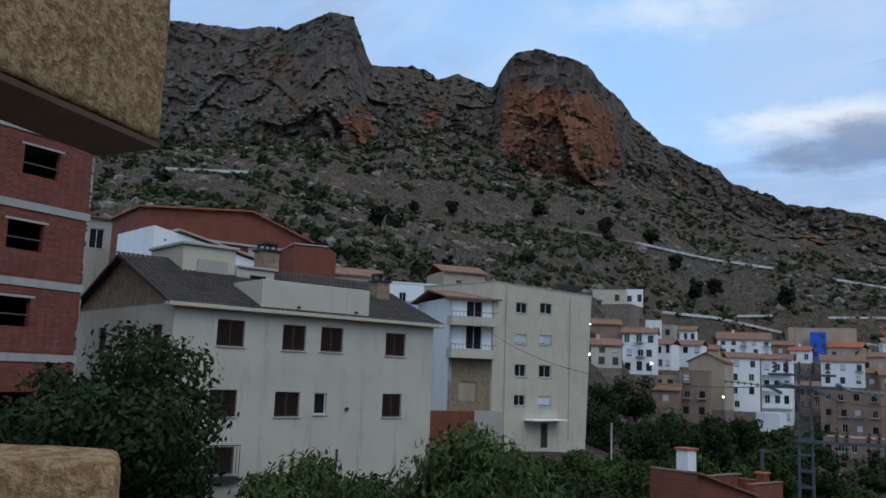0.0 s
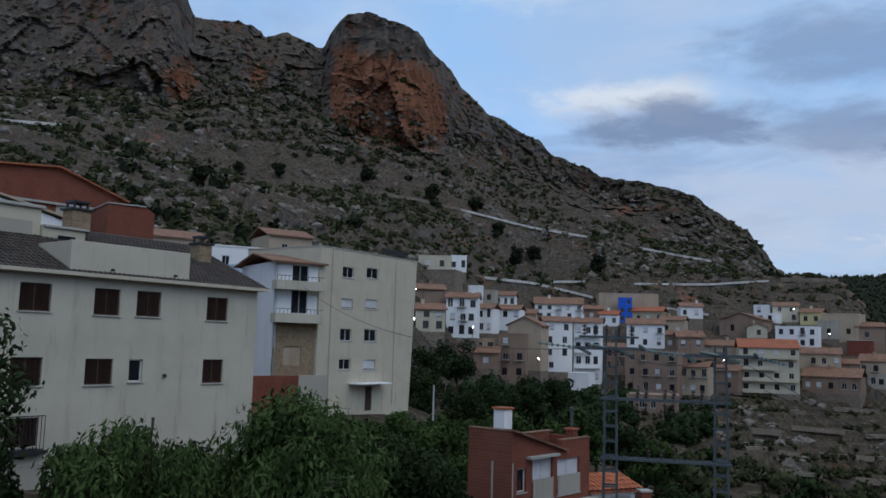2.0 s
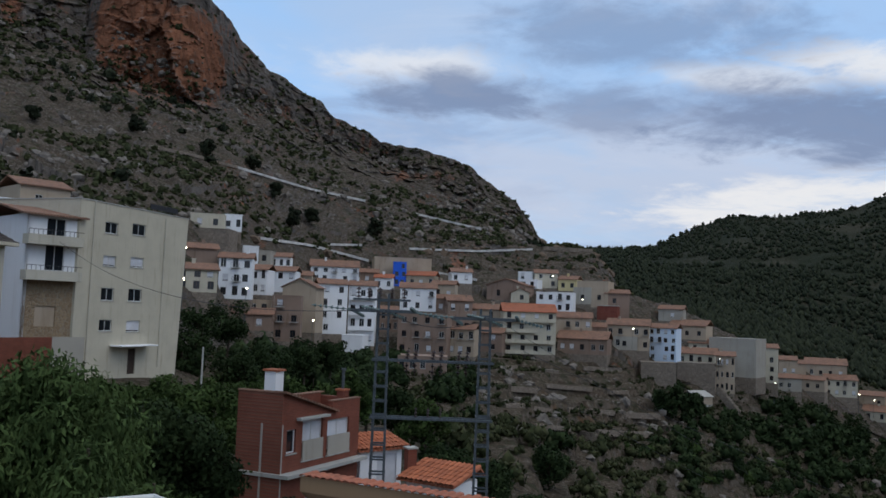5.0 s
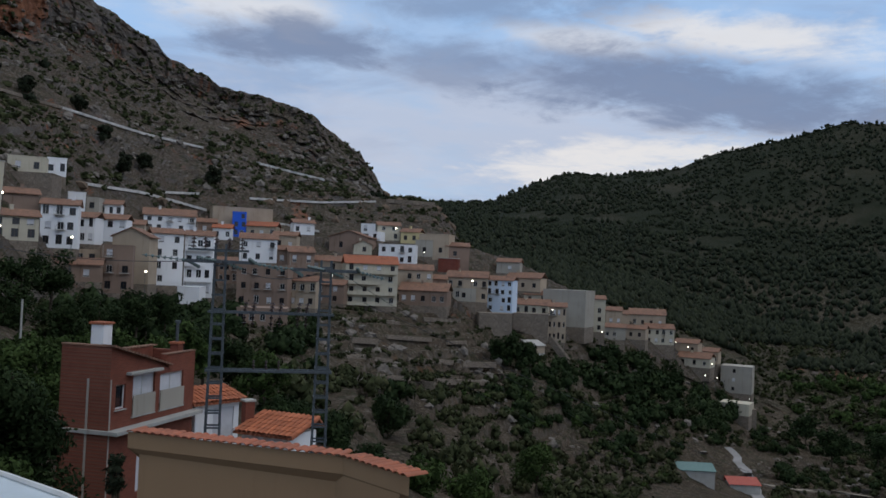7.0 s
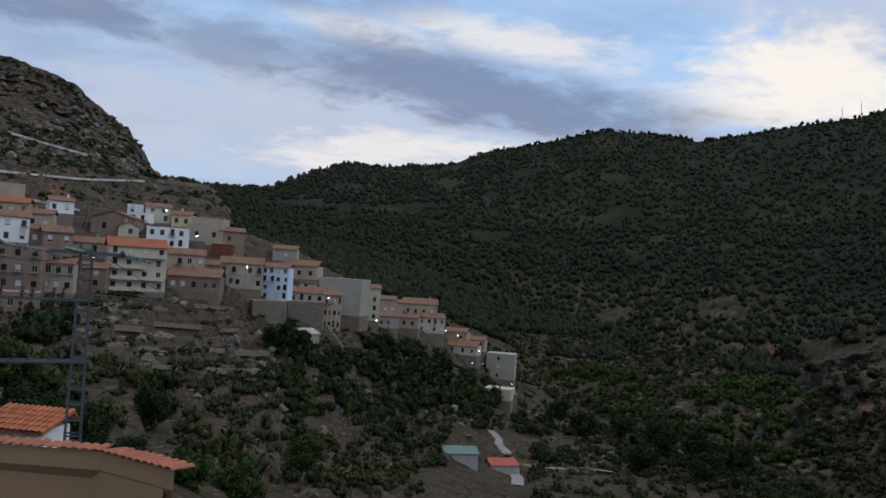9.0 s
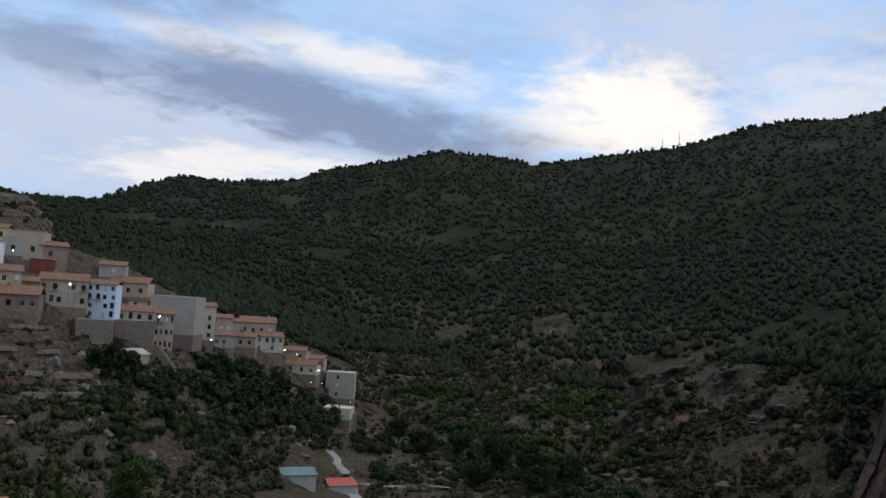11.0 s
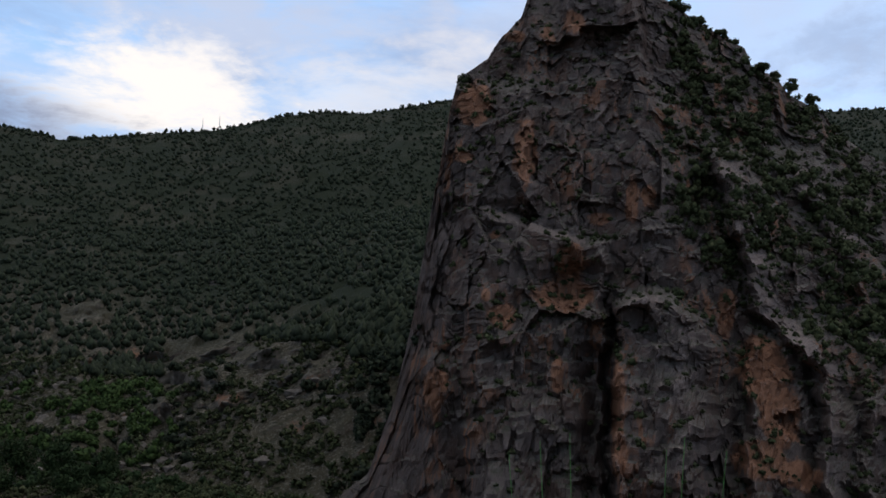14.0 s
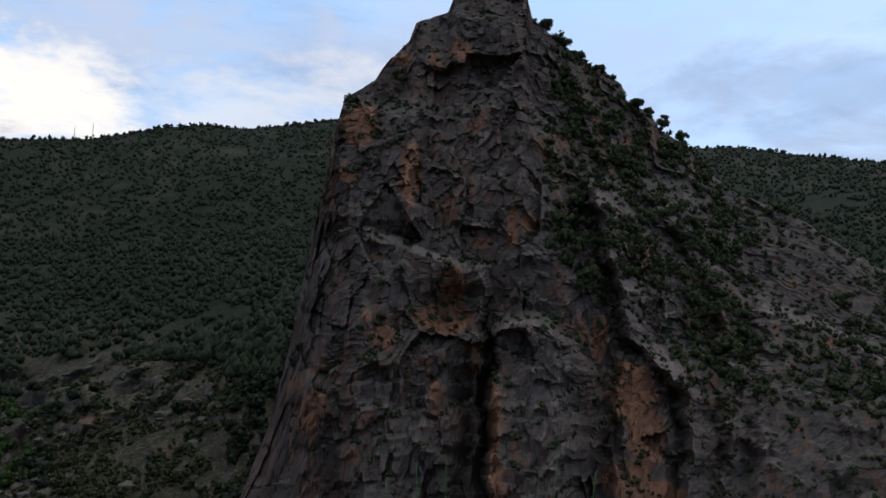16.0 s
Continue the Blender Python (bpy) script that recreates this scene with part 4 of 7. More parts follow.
def cream_house():
    m, w = frame_from(-17.65, -0.75, 35.5, 42.6, -5.6)
    d, h = 12.0, 8.1
    house = thing("house", m, "cream rendered house with brown louvred shutters and a dark tiled roof", "house")
    wins = [opening(m, w, *q) for q in ((-14.9, -13.15, 1.4, 3.1), (-10.7, -9.2, 1.3, 2.95), (-8.2, -6.75, 1.3, 2.9), (-3.9, -2.6, 1.2, 2.7), (-15.1, -13.35, -3.1, -1.4), (-10.95, -9.35, -3.0, -1.4),
                                        (-3.95, -2.7, -2.8, -1.3), (-15.1, -13.3, -6.7, -5.0))]
    small = opening(m, w, -8.4, -7.6, -2.8, -1.4)
    side = [(x, x + 1.05, 6.15, 7.25) for x in (3.2, 6.6, 9.6)]
    bm = shell(w, d, h, wins + [small], side)
    part("wall", bm, M_CREAM, house)
    ml = Matrix.Translation((0, d - 0.252, 0)) @ pose(0, 0, 0, 0, 0, -90)
    for q in wins:
        window(house, q, Matrix(), "shutter")
    for q in side:
        window(house, q, ml, "shutter")
    window(house, small, Matrix(), "dark")
    # the pale stone plinth and window grille of the ground floor
    part("plinth", boxes((-0.03, w + 0.03, -0.035, 0.0, -1.0, 0.62)), M_GREY, house, "grey plinth")
    q = wins[-1]
    grille = boxes((q[0] - 0.12, q[1] + 0.12, -0.3, -0.26, q[2] - 0.1, q[2] - 0.06), (q[0] - 0.12, q[1] + 0.12, -0.3, -0.26, q[3] + 0.06, q[3] + 0.1), (q[0] - 0.2, q[1] + 0.2, -0.36, -0.0, q[2] - 0.28, q[2] - 0.12))
    for i in range(12):
        x = q[0] - 0.12 + (q[1] - q[0] + 0.24) * i / 11
        box(grille, x - 0.01, x + 0.01, -0.29, -0.27, q[2] - 0.1, q[3] + 0.1)
    part("window_grille", grille, M_DARKIRON, house, "iron window grille on a stone sill")
    # gables and roof
    gb = bmesh.new()
    for x in (0.0, w - 0.25):
        prism(gb, [(0, h), (d, h), (d / 2, h + 2.25)], x, x + 0.25, Matrix(((0, 1, 0, 0), (1, 0, 0, 0), (0, 0, 1, 0), (0, 0, 0, 1))))
    bmesh.ops.recalc_face_normals(gb, faces=gb.faces)
    part("gable", gb, M_STONE, house, "gable of weathered yellowish rubble stone")
    rf = roof_slab(w, d, 0.35, 2.3, 0.12)
    bmesh.ops.transform(rf, verts=rf.verts, matrix=Matrix.Translation((0, 0, h)))
    roof = part("roof", rf, M_TILES_DK, house, "dark grey tiled roof")
    v, f = tile_rows(w, d, 0.4, 2.35, 0.5, h + 0.11, 0.22)
    cut0, cut1 = along(m, w, -12.3)[0], along(m, w, -5.2)[0]
    tl = from_arrays("roof_tiles", v, f, M_TILES_DK, False)
    tl.parent = roof
    tagged(tl, kind="stuff")
    part("eave", boxes((-0.4, w + 0.4, -0.42, 0.02, h - 0.14, h + 0.03), bevel=0.02), M_CREAM2, house, "pale eave moulding")
    # the raised parapet of the roof terrace, and the rooms behind it
    part("parapet", boxes((cut0, cut1, -0.1, 0.12, h - 0.05, h + 1.32), (cut0, cut0 + 0.2, 0.13, 2.6, h, h + 1.3), (cut1 - 0.2, cut1, 0.13, 2.6, h, h + 1.3), bevel=0.02), M_CREAM, house, "rendered terrace parapet")
    for i in (0.32, 0.86):
        x = cut0 + (cut1 - cut0) * i
        part("downpipe_spout", tube([(x, -0.12, h + 0.25), (x, -0.3, h + 0.22)], 0.05), M_DARKIRON, house)
    part("vent_pipe", tube([(along(m, w, -6.3)[0], 0.1, 3.95), (along(m, w, -6.3)[0], -0.12, 3.95)], 0.08), M_DARKIRON, house)
    x0, x1 = along(m, w, -16.2)[0], along(m, w, -8.6)[0]
    room = boxes((x0 + 1.0, x0 + 3.6, 4.2, 8.0, h + 0.9, h + 3.0), (x0 + 3.6, x1, 4.0, 8.0, h + 0.6, h + 2.2), bevel=0.02)
    part("penthouse", room, M_CREAM2, house, "pale rendered rooms on the roof")
    part("penthouse_roof", boxes((x0 + 3.65, x1 + 0.12, 3.88, 8.1, h + 2.2, h + 2.32), (x0 + 0.88, x0 + 3.72, 4.05, 8.12, h + 3.0, h + 3.14), bevel=0.03), M_CONCRETE, house)
    part("penthouse_door", boxes((x0 + 1.7, x0 + 3.2, 4.12, 4.19, h + 0.9, h + 2.4)), M_GREY, house, "grey shutter door")
    part("penthouse_window", boxes((x1 - 1.3, x1 - 0.5, 3.93, 3.99, h + 1.1, h + 1.9)), M_GLASS, house)
    cx, cr = along(m, w, -9.3)
    chimney("chimney", m @ Matrix.Translation((cx + 0.4, 4.6, h + 2.7)), 0.9, 0.5, M_STONE, "squat stone chimney with a dark smoke hood on a terrace roof", True, M_DARKIRON)
    cx = along(m, w, -1.9)[0]
    chimney("chimney", m @ Matrix.Translation((cx, 3.2, h + 1.0)), 0.75, 1.2, M_STONE, "rubble stone chimney with a dark slab hood", True, M_DARKIRON)


def flat_block():
    m, w = frame_from(3.25, 9.72, 74, 85, -6.6)
    d, h = 9.0, 14.9
    house = thing("apartment_block", m, "narrow four-storey apartment block in stained cream render", "building")
    cols = ((4.75, 5.5), (6.35, 7.15))
    rows = ((4.35, 5.05), (2.3, 2.95), (0.15, 0.95), (-1.75, -1.05))
    holes, kinds = [], []
    for ci, (a0, a1) in enumerate(cols):
        for ri, (e0, e1) in enumerate(rows):
            holes.append(opening(m, w, a0, a1, e0, e1))
            kinds.append("roller" if (ri == 1 or (ri == 3 and ci == 1)) else "dark")
    s0 = along(m, w, 6.55)[0]
    door = (s0, s0 + 1.0, 0.5, 2.7)
    bm = shell(w, d, h, holes + [door], [(3, 4, 9, 10.2)])
    for v in bm.verts:
        v.co.x -= 0.75 * max(0.0, (v.co.x / w - 0.75) / 0.25) * (1 - v.co.z / h)
    part("wall", bm, M_CREAM2, house)
    for q, k in zip(holes, kinds):
        window(house, q, Matrix(), k)
    part("door", boxes((door[0], door[1], 0.1, 0.16, door[2], door[3])), M_WOODDARK, house, "dark wooden door")
    part("roof", boxes((0.26, w - 0.26, 0.26, d - 0.26, h - 0.5, h - 0.3)), M_CONCRETE, house)
    part("coping", boxes((-0.06, w + 0.06, -0.06, 0.3, h, h + 0.08), (-0.06, 0.28, 0.3, d, h, h + 0.08), (w - 0.28, w + 0.06, 0.3, d, h, h + 0.08), bevel=0.01), M_CONCRETE, house)
    s1 = along(m, w, 7.4)[0]
    part("railing", boxes(*[(s1 + i * 0.3, s1 + i * 0.3 + 0.03, 0.1, 0.13, h + 0.08, h + 0.75) for i in range(14)], (s1, s1 + 3.95, 0.09, 0.14, h + 0.72, h + 0.78), (s1, s1 + 3.95, 0.1, 0.13, h + 0.3, h + 0.7)), M_DARKIRON, house, "dark roof railing with netting")
    part("canopy", boxes((s0 - 2.4, s0 + 2.4, -1.3, -0.004, 2.95, 3.07), bevel=0.02), M_WHITE, house, "thin white entrance canopy")
    for az, top in ((4.05, h), (8.3, h - 0.4)):
        s = along(m, w, az)[0]
        part("downpipe", tube([(s, -0.08, 1.0), (s, -0.08, top)], 0.05), M_CREAM, house)
    # the wing with the balconies beside it
    m2, w2 = frame_from(0.35, 3.2, 72.6, 74.2, -6.6)
    wing = thing("house", m2, "white house with two balconies over a rubble stone ground floor", "house")
    h2 = 13.3
    low = 8.4
    top_doors = [(1.5, 3.0, 8.95, 11.1 - 0.1), (1.5, 3.0, 11.75 - 0.15, 13.2 - 0.1)]
    bm = bmesh.new()
    panel(bm, w2, h2 - low, [(a, b, c - low, e - low) for a, b, c, e in top_doors], Matrix.Translation((0, 0, low)))
    panel(bm, 8.0, h2, (), Matrix.Translation((0, 8.0, 0)) @ pose(0, 0, 0, 0, 0, -90))
    part("wall", bm, M_WHITE, wing)
    bm = bmesh.new()
    panel(bm, w2, low, [(1.0, 2.6, 4.6, 6.2), (0.9, 3.0, 1.0, 3.1)], Matrix())
    part("stone_wall", bm, M_STONE, wing, "rubble stone facing")
    part("garage_door", boxes((0.9, 3.0, 0.12, 0.18, 1.0, 3.1)), M_GREY, wing, "weathered shutter door")
    part("window_board", boxes((1.0, 2.6, 0.12, 0.18, 4.6, 6.2)), M_SAND, wing)
    for q in top_doors:
        window(wing, q, Matrix(), "dark", "balcony_door")
    for z in (8.3, 11.05):
        bal = part("balcony", boxes((-0.3, w2 + 0.05, -1.1, -0.004, z - 0.15, z + 0.05), (-0.3, w2 + 0.05, -1.1, -1.0, z + 0.05, z + 0.62), (-0.3, -0.2, -1.0, -0.01, z + 0.05, z + 0.62), bevel=0.015), M_CREAM, wing)
        rail = boxes((-0.28, w2, -1.08, -1.04, z + 0.98, z + 1.02))
        for i in range(12):
            box(rail, -0.28 + i * w2 / 11.5, -0.25 + i * w2 / 11.5, -1.07, -1.05, z + 0.62, z + 0.98)
        part("rail", rail, M_DARKIRON, bal)
    rf = roof_slab(w2, 8.0, 0.6, 0.8, 0.14)
    bmesh.ops.transform(rf, verts=rf.verts, matrix=Matrix.Translation((0, 0, h2)))
    part("roof", rf, M_TILE, wing, "old red-brown tiled roof")
    part("foundation", boxes((0, w2, 0.3, 7.9, -2, 0.05)), M_STONE, wing)


def unfinished_block():
    m, w = frame_from(-31.5, -23.25, 33.8, 37.0, -4.5)
    h = 13.4
    b = thing("unfinished_building", m, "unfinished building of red hollow brick between grey concrete slabs", "building")
    levels = (0.0, 4.75, 7.55, 10.45, 13.4)
    holes = []
    for k, (e0, e1, a0, a1) in enumerate(((11.1, 12.8, -27.25, -25.2), (6.6, 8.3, -27.7, -25.7), (2.0, 3.75, -28.0, -26.0))):
        holes.append(opening(m, w, a0, a1, e0, e1))
    holes.append(opening(m, w, -29.5, -25.3, -4.6, -1.9))
    part("wall", shell(w, 9.0, h, holes), M_BRICK, b)
    for z in levels[1:]:
        part("slab", boxes((-0.04, w + 0.04, -0.05, 9.0, z - 0.3, z)), M_CONCRETE, b, "grey concrete floor slab edge")
    for q in holes[:3]:
        part("rail", boxes((q[0], q[1], 0.1, 0.13, q[2] + 0.42, q[2] + 0.47)), M_STEEL, b)
        part("lintel", boxes((q[0] - 0.15, q[1] + 0.15, -0.03, 0.0, q[3], q[3] + 0.09)), M_CONCRETE, b)
    # pointing on the corner
    rng = random.Random(4)
    pt = bmesh.new()
    for i in range(60):
        z = rng.uniform(0, h)
        box(pt, w - rng.uniform(0.02, 0.10), w + 0.012, -0.02, 0.05, z, z + rng.uniform(0.06, 0.4))
    tagged(part("corner_mortar", pt, M_CONCRETE, b), kind="stuff")
    # courses of hollow blocks, proud of the joints
    bw, bh = 0.33, 0.118
    me = shared(("brick",), lambda: boxes((0, bw - 0.02, -0.016, 0.0, 0, bh - 0.022)), M_BLOCK)
    v, f = [], []
    count = 0
    for j in range(int(h / bh)):
        z = j * bh + 0.012
        if any(l - 0.33 < z + bh and z < l + 0.02 for l in levels[1:]):
            continue
        for i in range(int(w / bw)):
            x = i * bw + (0.24 if j % 2 else 0.0)
            if x + bw > w or any(q[0] - 0.12 < x + bw and x < q[1] + 0.12 and q[2] - 0.05 < z + bh and z < q[3] + 0.12 for q in holes):
                continue
            if x > w - 3.4 and 7.6 < z < 11.5 and count < 290:
                mesh_part("brick", me, None, b, "", Matrix.Translation((x, -rng.uniform(0, 0.004), z)))
                count += 1
            else:
                k = len(v)
                v += [(x + a * (bw - 0.02), y, z + c * (bh - 0.022)) for y in (-0.016, 0.0) for c in (0, 1) for a in (0, 1)]
                f += [(k, k + 1, k + 3, k + 2), (k, k + 4, k + 5, k + 1), (k + 2, k + 3, k + 7, k + 6), (k, k + 2, k + 6, k + 4), (k + 1, k + 5, k + 7, k + 3)]
    ob = from_arrays("brick_courses", np.array(v), np.array(f), M_BLOCK, False)
    ob.parent = b
    tagged(ob, kind="stuff")


def block_mat():
    k = Mat("hollow_brick", 0.9)
    c = k.mix(k.math("FRACT", k.math("ADD", k.rand(), k.island())), (0.245, 0.085, 0.062), (0.175, 0.062, 0.047))
    c = k.mix(k.ramp(k.noise(1.1, 5, 0.7), 0.5, 0.8, 0, 0.6), c, (0.30, 0.20, 0.16))
    k.bump(k.noise(1, 3, 0.5, (6, 6, 60)), 0.01, 0.7)
    return k.color(c)


M_BLOCK = block_mat()


def brick_house():
    m, w = frame_from(16.4, 21.4, 36.0, 41.2, -11.0)
    d = 2.3
    h = 7.55
    b = thing("house", m, "red brick house with white roller blinds and a white chimney", "house")
    zs = -6.75 - m.translation.z
    blinds = [opening(m, w, 17.75, 19.05, -9.6, -7.1), opening(m, w, 19.35, 20.75, -9.2, -7.0)]
    small = opening(m, w, 16.75, 17.35, -9.3, -7.8)
    low = [(2.0, 2.9, 1.4, 3.5)]
    part("wall", shell(w, d, h - 1.2, blinds + [small] + low), M_BRICK2, b)
    for q in blinds:
        window(b, q, Matrix(), "roller", "balcony_window")
        part("balcony_panel", boxes((q[0], q[1], -0.06, -0.02, q[2], q[2] + 0.85)), M_GREY, b, "grey balustrade panel")
    window(b, small, Matrix(), "dark")
    part("door", boxes((2.0, 2.9, 0.1, 0.16, 1.4, 3.5)), M_ROLLER, b, "white shutter door")
    part("floor_slab", boxes((-0.12, w + 0.1, -0.5, 0.1, zs - 0.16, zs), (-0.12, -0.004, 0.1, d, zs - 0.16, zs), bevel=0.01), M_CONCRETE, b, "grey floor slab edge")
    # the low-pitched verge falling along the front, and the parapets behind
    vg = bmesh.new()
    prism(vg, [(0.0, h - 1.197), (w * 0.62, h - 1.197), (w * 0.62, h - 1.08), (0.0, h)], 0.0, 0.25)
    part("verge_wall", vg, M_BRICK2, b)
    vg = bmesh.new()
    prism(vg, [(-0.06, h + 0.004), (w * 0.66, h - 1.09), (w * 0.66, h - 1.0), (-0.06, h + 0.09)], -0.2, 0.4)
    part("verge", vg, M_TILE, b, "tiled verge")
    part("window_ledge", boxes((blinds[0][0] - 0.5, blinds[0][1] + 0.2, -0.28, -0.003, blinds[0][3] + 0.06, blinds[0][3] + 0.17), bevel=0.01), M_CONCRETE, b)
    part("parapet", boxes((w * 0.62 + 0.01, w, 0, 0.25, h - 1.197, h - 0.62), (0.0, 0.25, 0.253, d, h - 1.197, h - 0.02), (w - 0.25, w, 0.26, d, h - 1.197, h - 0.62), (0.26, w - 0.26, d - 0.25, d, h - 1.197, h - 0.5)), M_BRICK2, b)
    part("parapet_cap", boxes((w * 0.62, w + 0.03, -0.03, 0.28, h - 0.617, h - 0.57), (0.26, w, d - 0.3, d + 0.03, h - 0.497, h - 0.44), (-0.03, 0.27, 0.42, d + 0.03, h - 0.017, h + 0.04)), M_TILE, b, "weathered tile coping")
    part("roof", boxes((0.26, w - 0.26, 0.26, d - 0.26, h - 1.35, h - 1.25)), M_TILE, b)
    part("vertical_joint", boxes((-0.016, -0.003, 0.95, 1.05, 0, h - 1.3)), M_GREY, b, "grey mortar streak")
    part("roof_joint", boxes((0.02, 0.09, -0.02, -0.002, 0.4, h - 1.3)), M_GREY, b)
    c = chimney("chimney", m @ Matrix.Translation((0.95, 1.2, h - 0.75)), 0.58, 1.55, M_WHITE, "white rendered chimney with a red tile cap", False, M_ORANGE)
    c = chimney("chimney", m @ Matrix.Translation((w - 0.45, 0.7, h - 0.7)), 0.42, 0.4, M_BRICK2, "low brick chimney with a steel flue pipe", False, M_ORANGE)
    part("flue", tube([(0, 0, 0.4), (0, 0, 1.35)], 0.07), M_STEEL, c, "steel flue pipe")
    part("cowl", tube([(0, 0, 1.35), (0, 0, 1.46)], 0.13), M_STEEL, c)
    # white annex and the orange roofs below
    for az0, az1, r0, r1, e, dd, rise, lab, mat in ((21.6, 24.3, 41.5, 43.0, -9.0, 1.8, 0.4, "white annex with an orange tiled roof and a roller shutter", M_WHITE), (24.6, 27.7, 39.6, 38.2, -10.7, 2.2, 0.5, "low white outhouse with an orange tiled roof", M_WHITE)):
        mm, ww = frame_from(az0, az1, r0, r1, -13.0)
        hh = r0 * math.tan(radians(e)) + 13.0
        a = thing("outbuilding", mm, lab, "outbuilding")
        hole = [(1.0, 2.2, hh - 2.4, hh - 0.3)] if mat is M_WHITE and az0 < 22 else []
        part("wall", shell(ww, dd, hh, hole), mat, a)
        if hole:
            part("roller_shutter", boxes((1.0, 2.2, 0.08, 0.12, hh - 2.4, hh - 0.3)), M_ROLLER, a)
        rf = roof_slab(ww, dd, 0.3, rise, 0.1, 0.9)
        bmesh.ops.transform(rf, verts=rf.verts, matrix=Matrix.Translation((0, 0, hh)))
        roof = part("roof", rf, M_ORANGE, a, "orange tiled roof")
        v, f = tile_rows(ww, dd, 0.32, rise, 0.9, hh + 0.1, 0.26)
        t = from_arrays("roof_tiles", v, f, M_TILES_OR, False)
        t.parent = roof
        tagged(t, kind="stuff")
    mm = pose(*polar(24.9, 40.6, z=-7.0))
    chimney("chimney", mm, 0.45, 0.7, M_BRICK2, "small brick chimney beside an orange roof", False)


def tan_outhouse():
    p = [polar(18.2, 15.1, z=0)[:2], polar(30.7, 13.3, z=0)[:2], polar(35.0, 12.1, z=0)[:2]]
    p = [q + (0.11, -0.04) for q in p]
    top, bottom = -3.14, -14.0
    back = [p[2] + (1.2, 2.3), p[0] + (2.6, 2.4)]
    ring = [Vector((*q, 0)) for q in (*p, *back)]
    b = thing("outhouse", Matrix.Translation((ring[1].x, ring[1].y, bottom)), "tan rendered outhouse with a red tile edge along its roof", "outhouse")

    def ring_prism(rg, z0, z1, drop=0.0):
        bm = bmesh.new()
        lo = [bm.verts.new((q.x - ring[1].x, q.y - ring[1].y, z0 - bottom - (drop if i > 2 else 0))) for i, q in enumerate(rg)]
        hi = [bm.verts.new((q.x - ring[1].x, q.y - ring[1].y, z1 - bottom - (drop if i > 2 else 0))) for i, q in enumerate(rg)]
        n = len(rg)
        bm.faces.new(hi), bm.faces.new(lo[::-1])
        for i in range(n):
            bm.faces.new((lo[i], lo[(i + 1) % n], hi[(i + 1) % n], hi[i]))
        bmesh.ops.recalc_face_normals(bm, faces=bm.faces)
        return bm
    mid = sum(ring, Vector()) / 5
    part("wall", ring_prism(ring, bottom + 2.4, top, 2.4), M_TAN, b)
    wide = [q + (q - mid).normalized() * 0.2 for q in ring]
    part("fascia", ring_prism(wide, top + 0.003, top + 0.27, 2.4), M_TAN, b, "tan fascia")
    n = 0
    for a, c in ((wide[0], wide[1]), (wide[1], wide[2])):
        d = (c - a)
        k = int(d.length / 0.15)
        ang = math.degrees(math.atan2(d.y, d.x))

        def half():
            v = bmesh.new()
            rings = []
            for y, rad in ((-0.05, 0.076), (0.36, 0.066)):
                rings.append([v.verts.new((math.cos(t) * s, y, math.sin(t) * s * 0.55)) for s in (rad, rad - 0.016) for t in np.linspace(0, math.pi, 7)])
            A, B = rings
            for i in range(6):
                v.faces.new((A[i], A[i + 1], B[i + 1], B[i]))
                v.faces.new((A[7 + i + 1], A[7 + i], B[7 + i], B[7 + i + 1]))
                v.faces.new((A[i + 1], A[i], A[7 + i], A[7 + i + 1]))
            bmesh.ops.recalc_face_normals(v, faces=v.faces)
            return v
        me = shared(("roof_tile",), half, M_TILES_OR2)
        for i in range(k):
            q = a + d * ((i + 0.5) / k)
            mesh_part("roof_tile", me, None, b, "", pose(q.x - ring[1].x, q.y - ring[1].y, top + 0.275 - bottom, random.uniform(-2, 2), 0, ang + random.uniform(-2, 2)))


k_ = Mat("red_verge_tile", 0.8)
k_.bump(k_.noise(25, 3), 0.01, 0.5)
M_TILES_OR2 = k_.color(k_.mix(k_.math("FRACT", k_.math("ADD", k_.rand(), k_.ramp(k_.noise(7, 4), 0.3, 0.7, 0, 0.35))), (0.40, 0.135, 0.075), (0.26, 0.10, 0.06)))


def stucco():
    k = Mat("rough_stucco", 0.95)
    n, f = k.noise(42, 5, 0.65), k.noise(120, 3, 0.6)
    c = k.mix(k.ramp(n, 0.38, 0.62), (0.28, 0.165, 0.075), (0.52, 0.35, 0.185))
    k.bump(k.math("ADD", n, k.math("MULTIPLY", f, 0.4)), 0.035, 1.0)
    return k.color(c)


M_STUCCO = stucco()


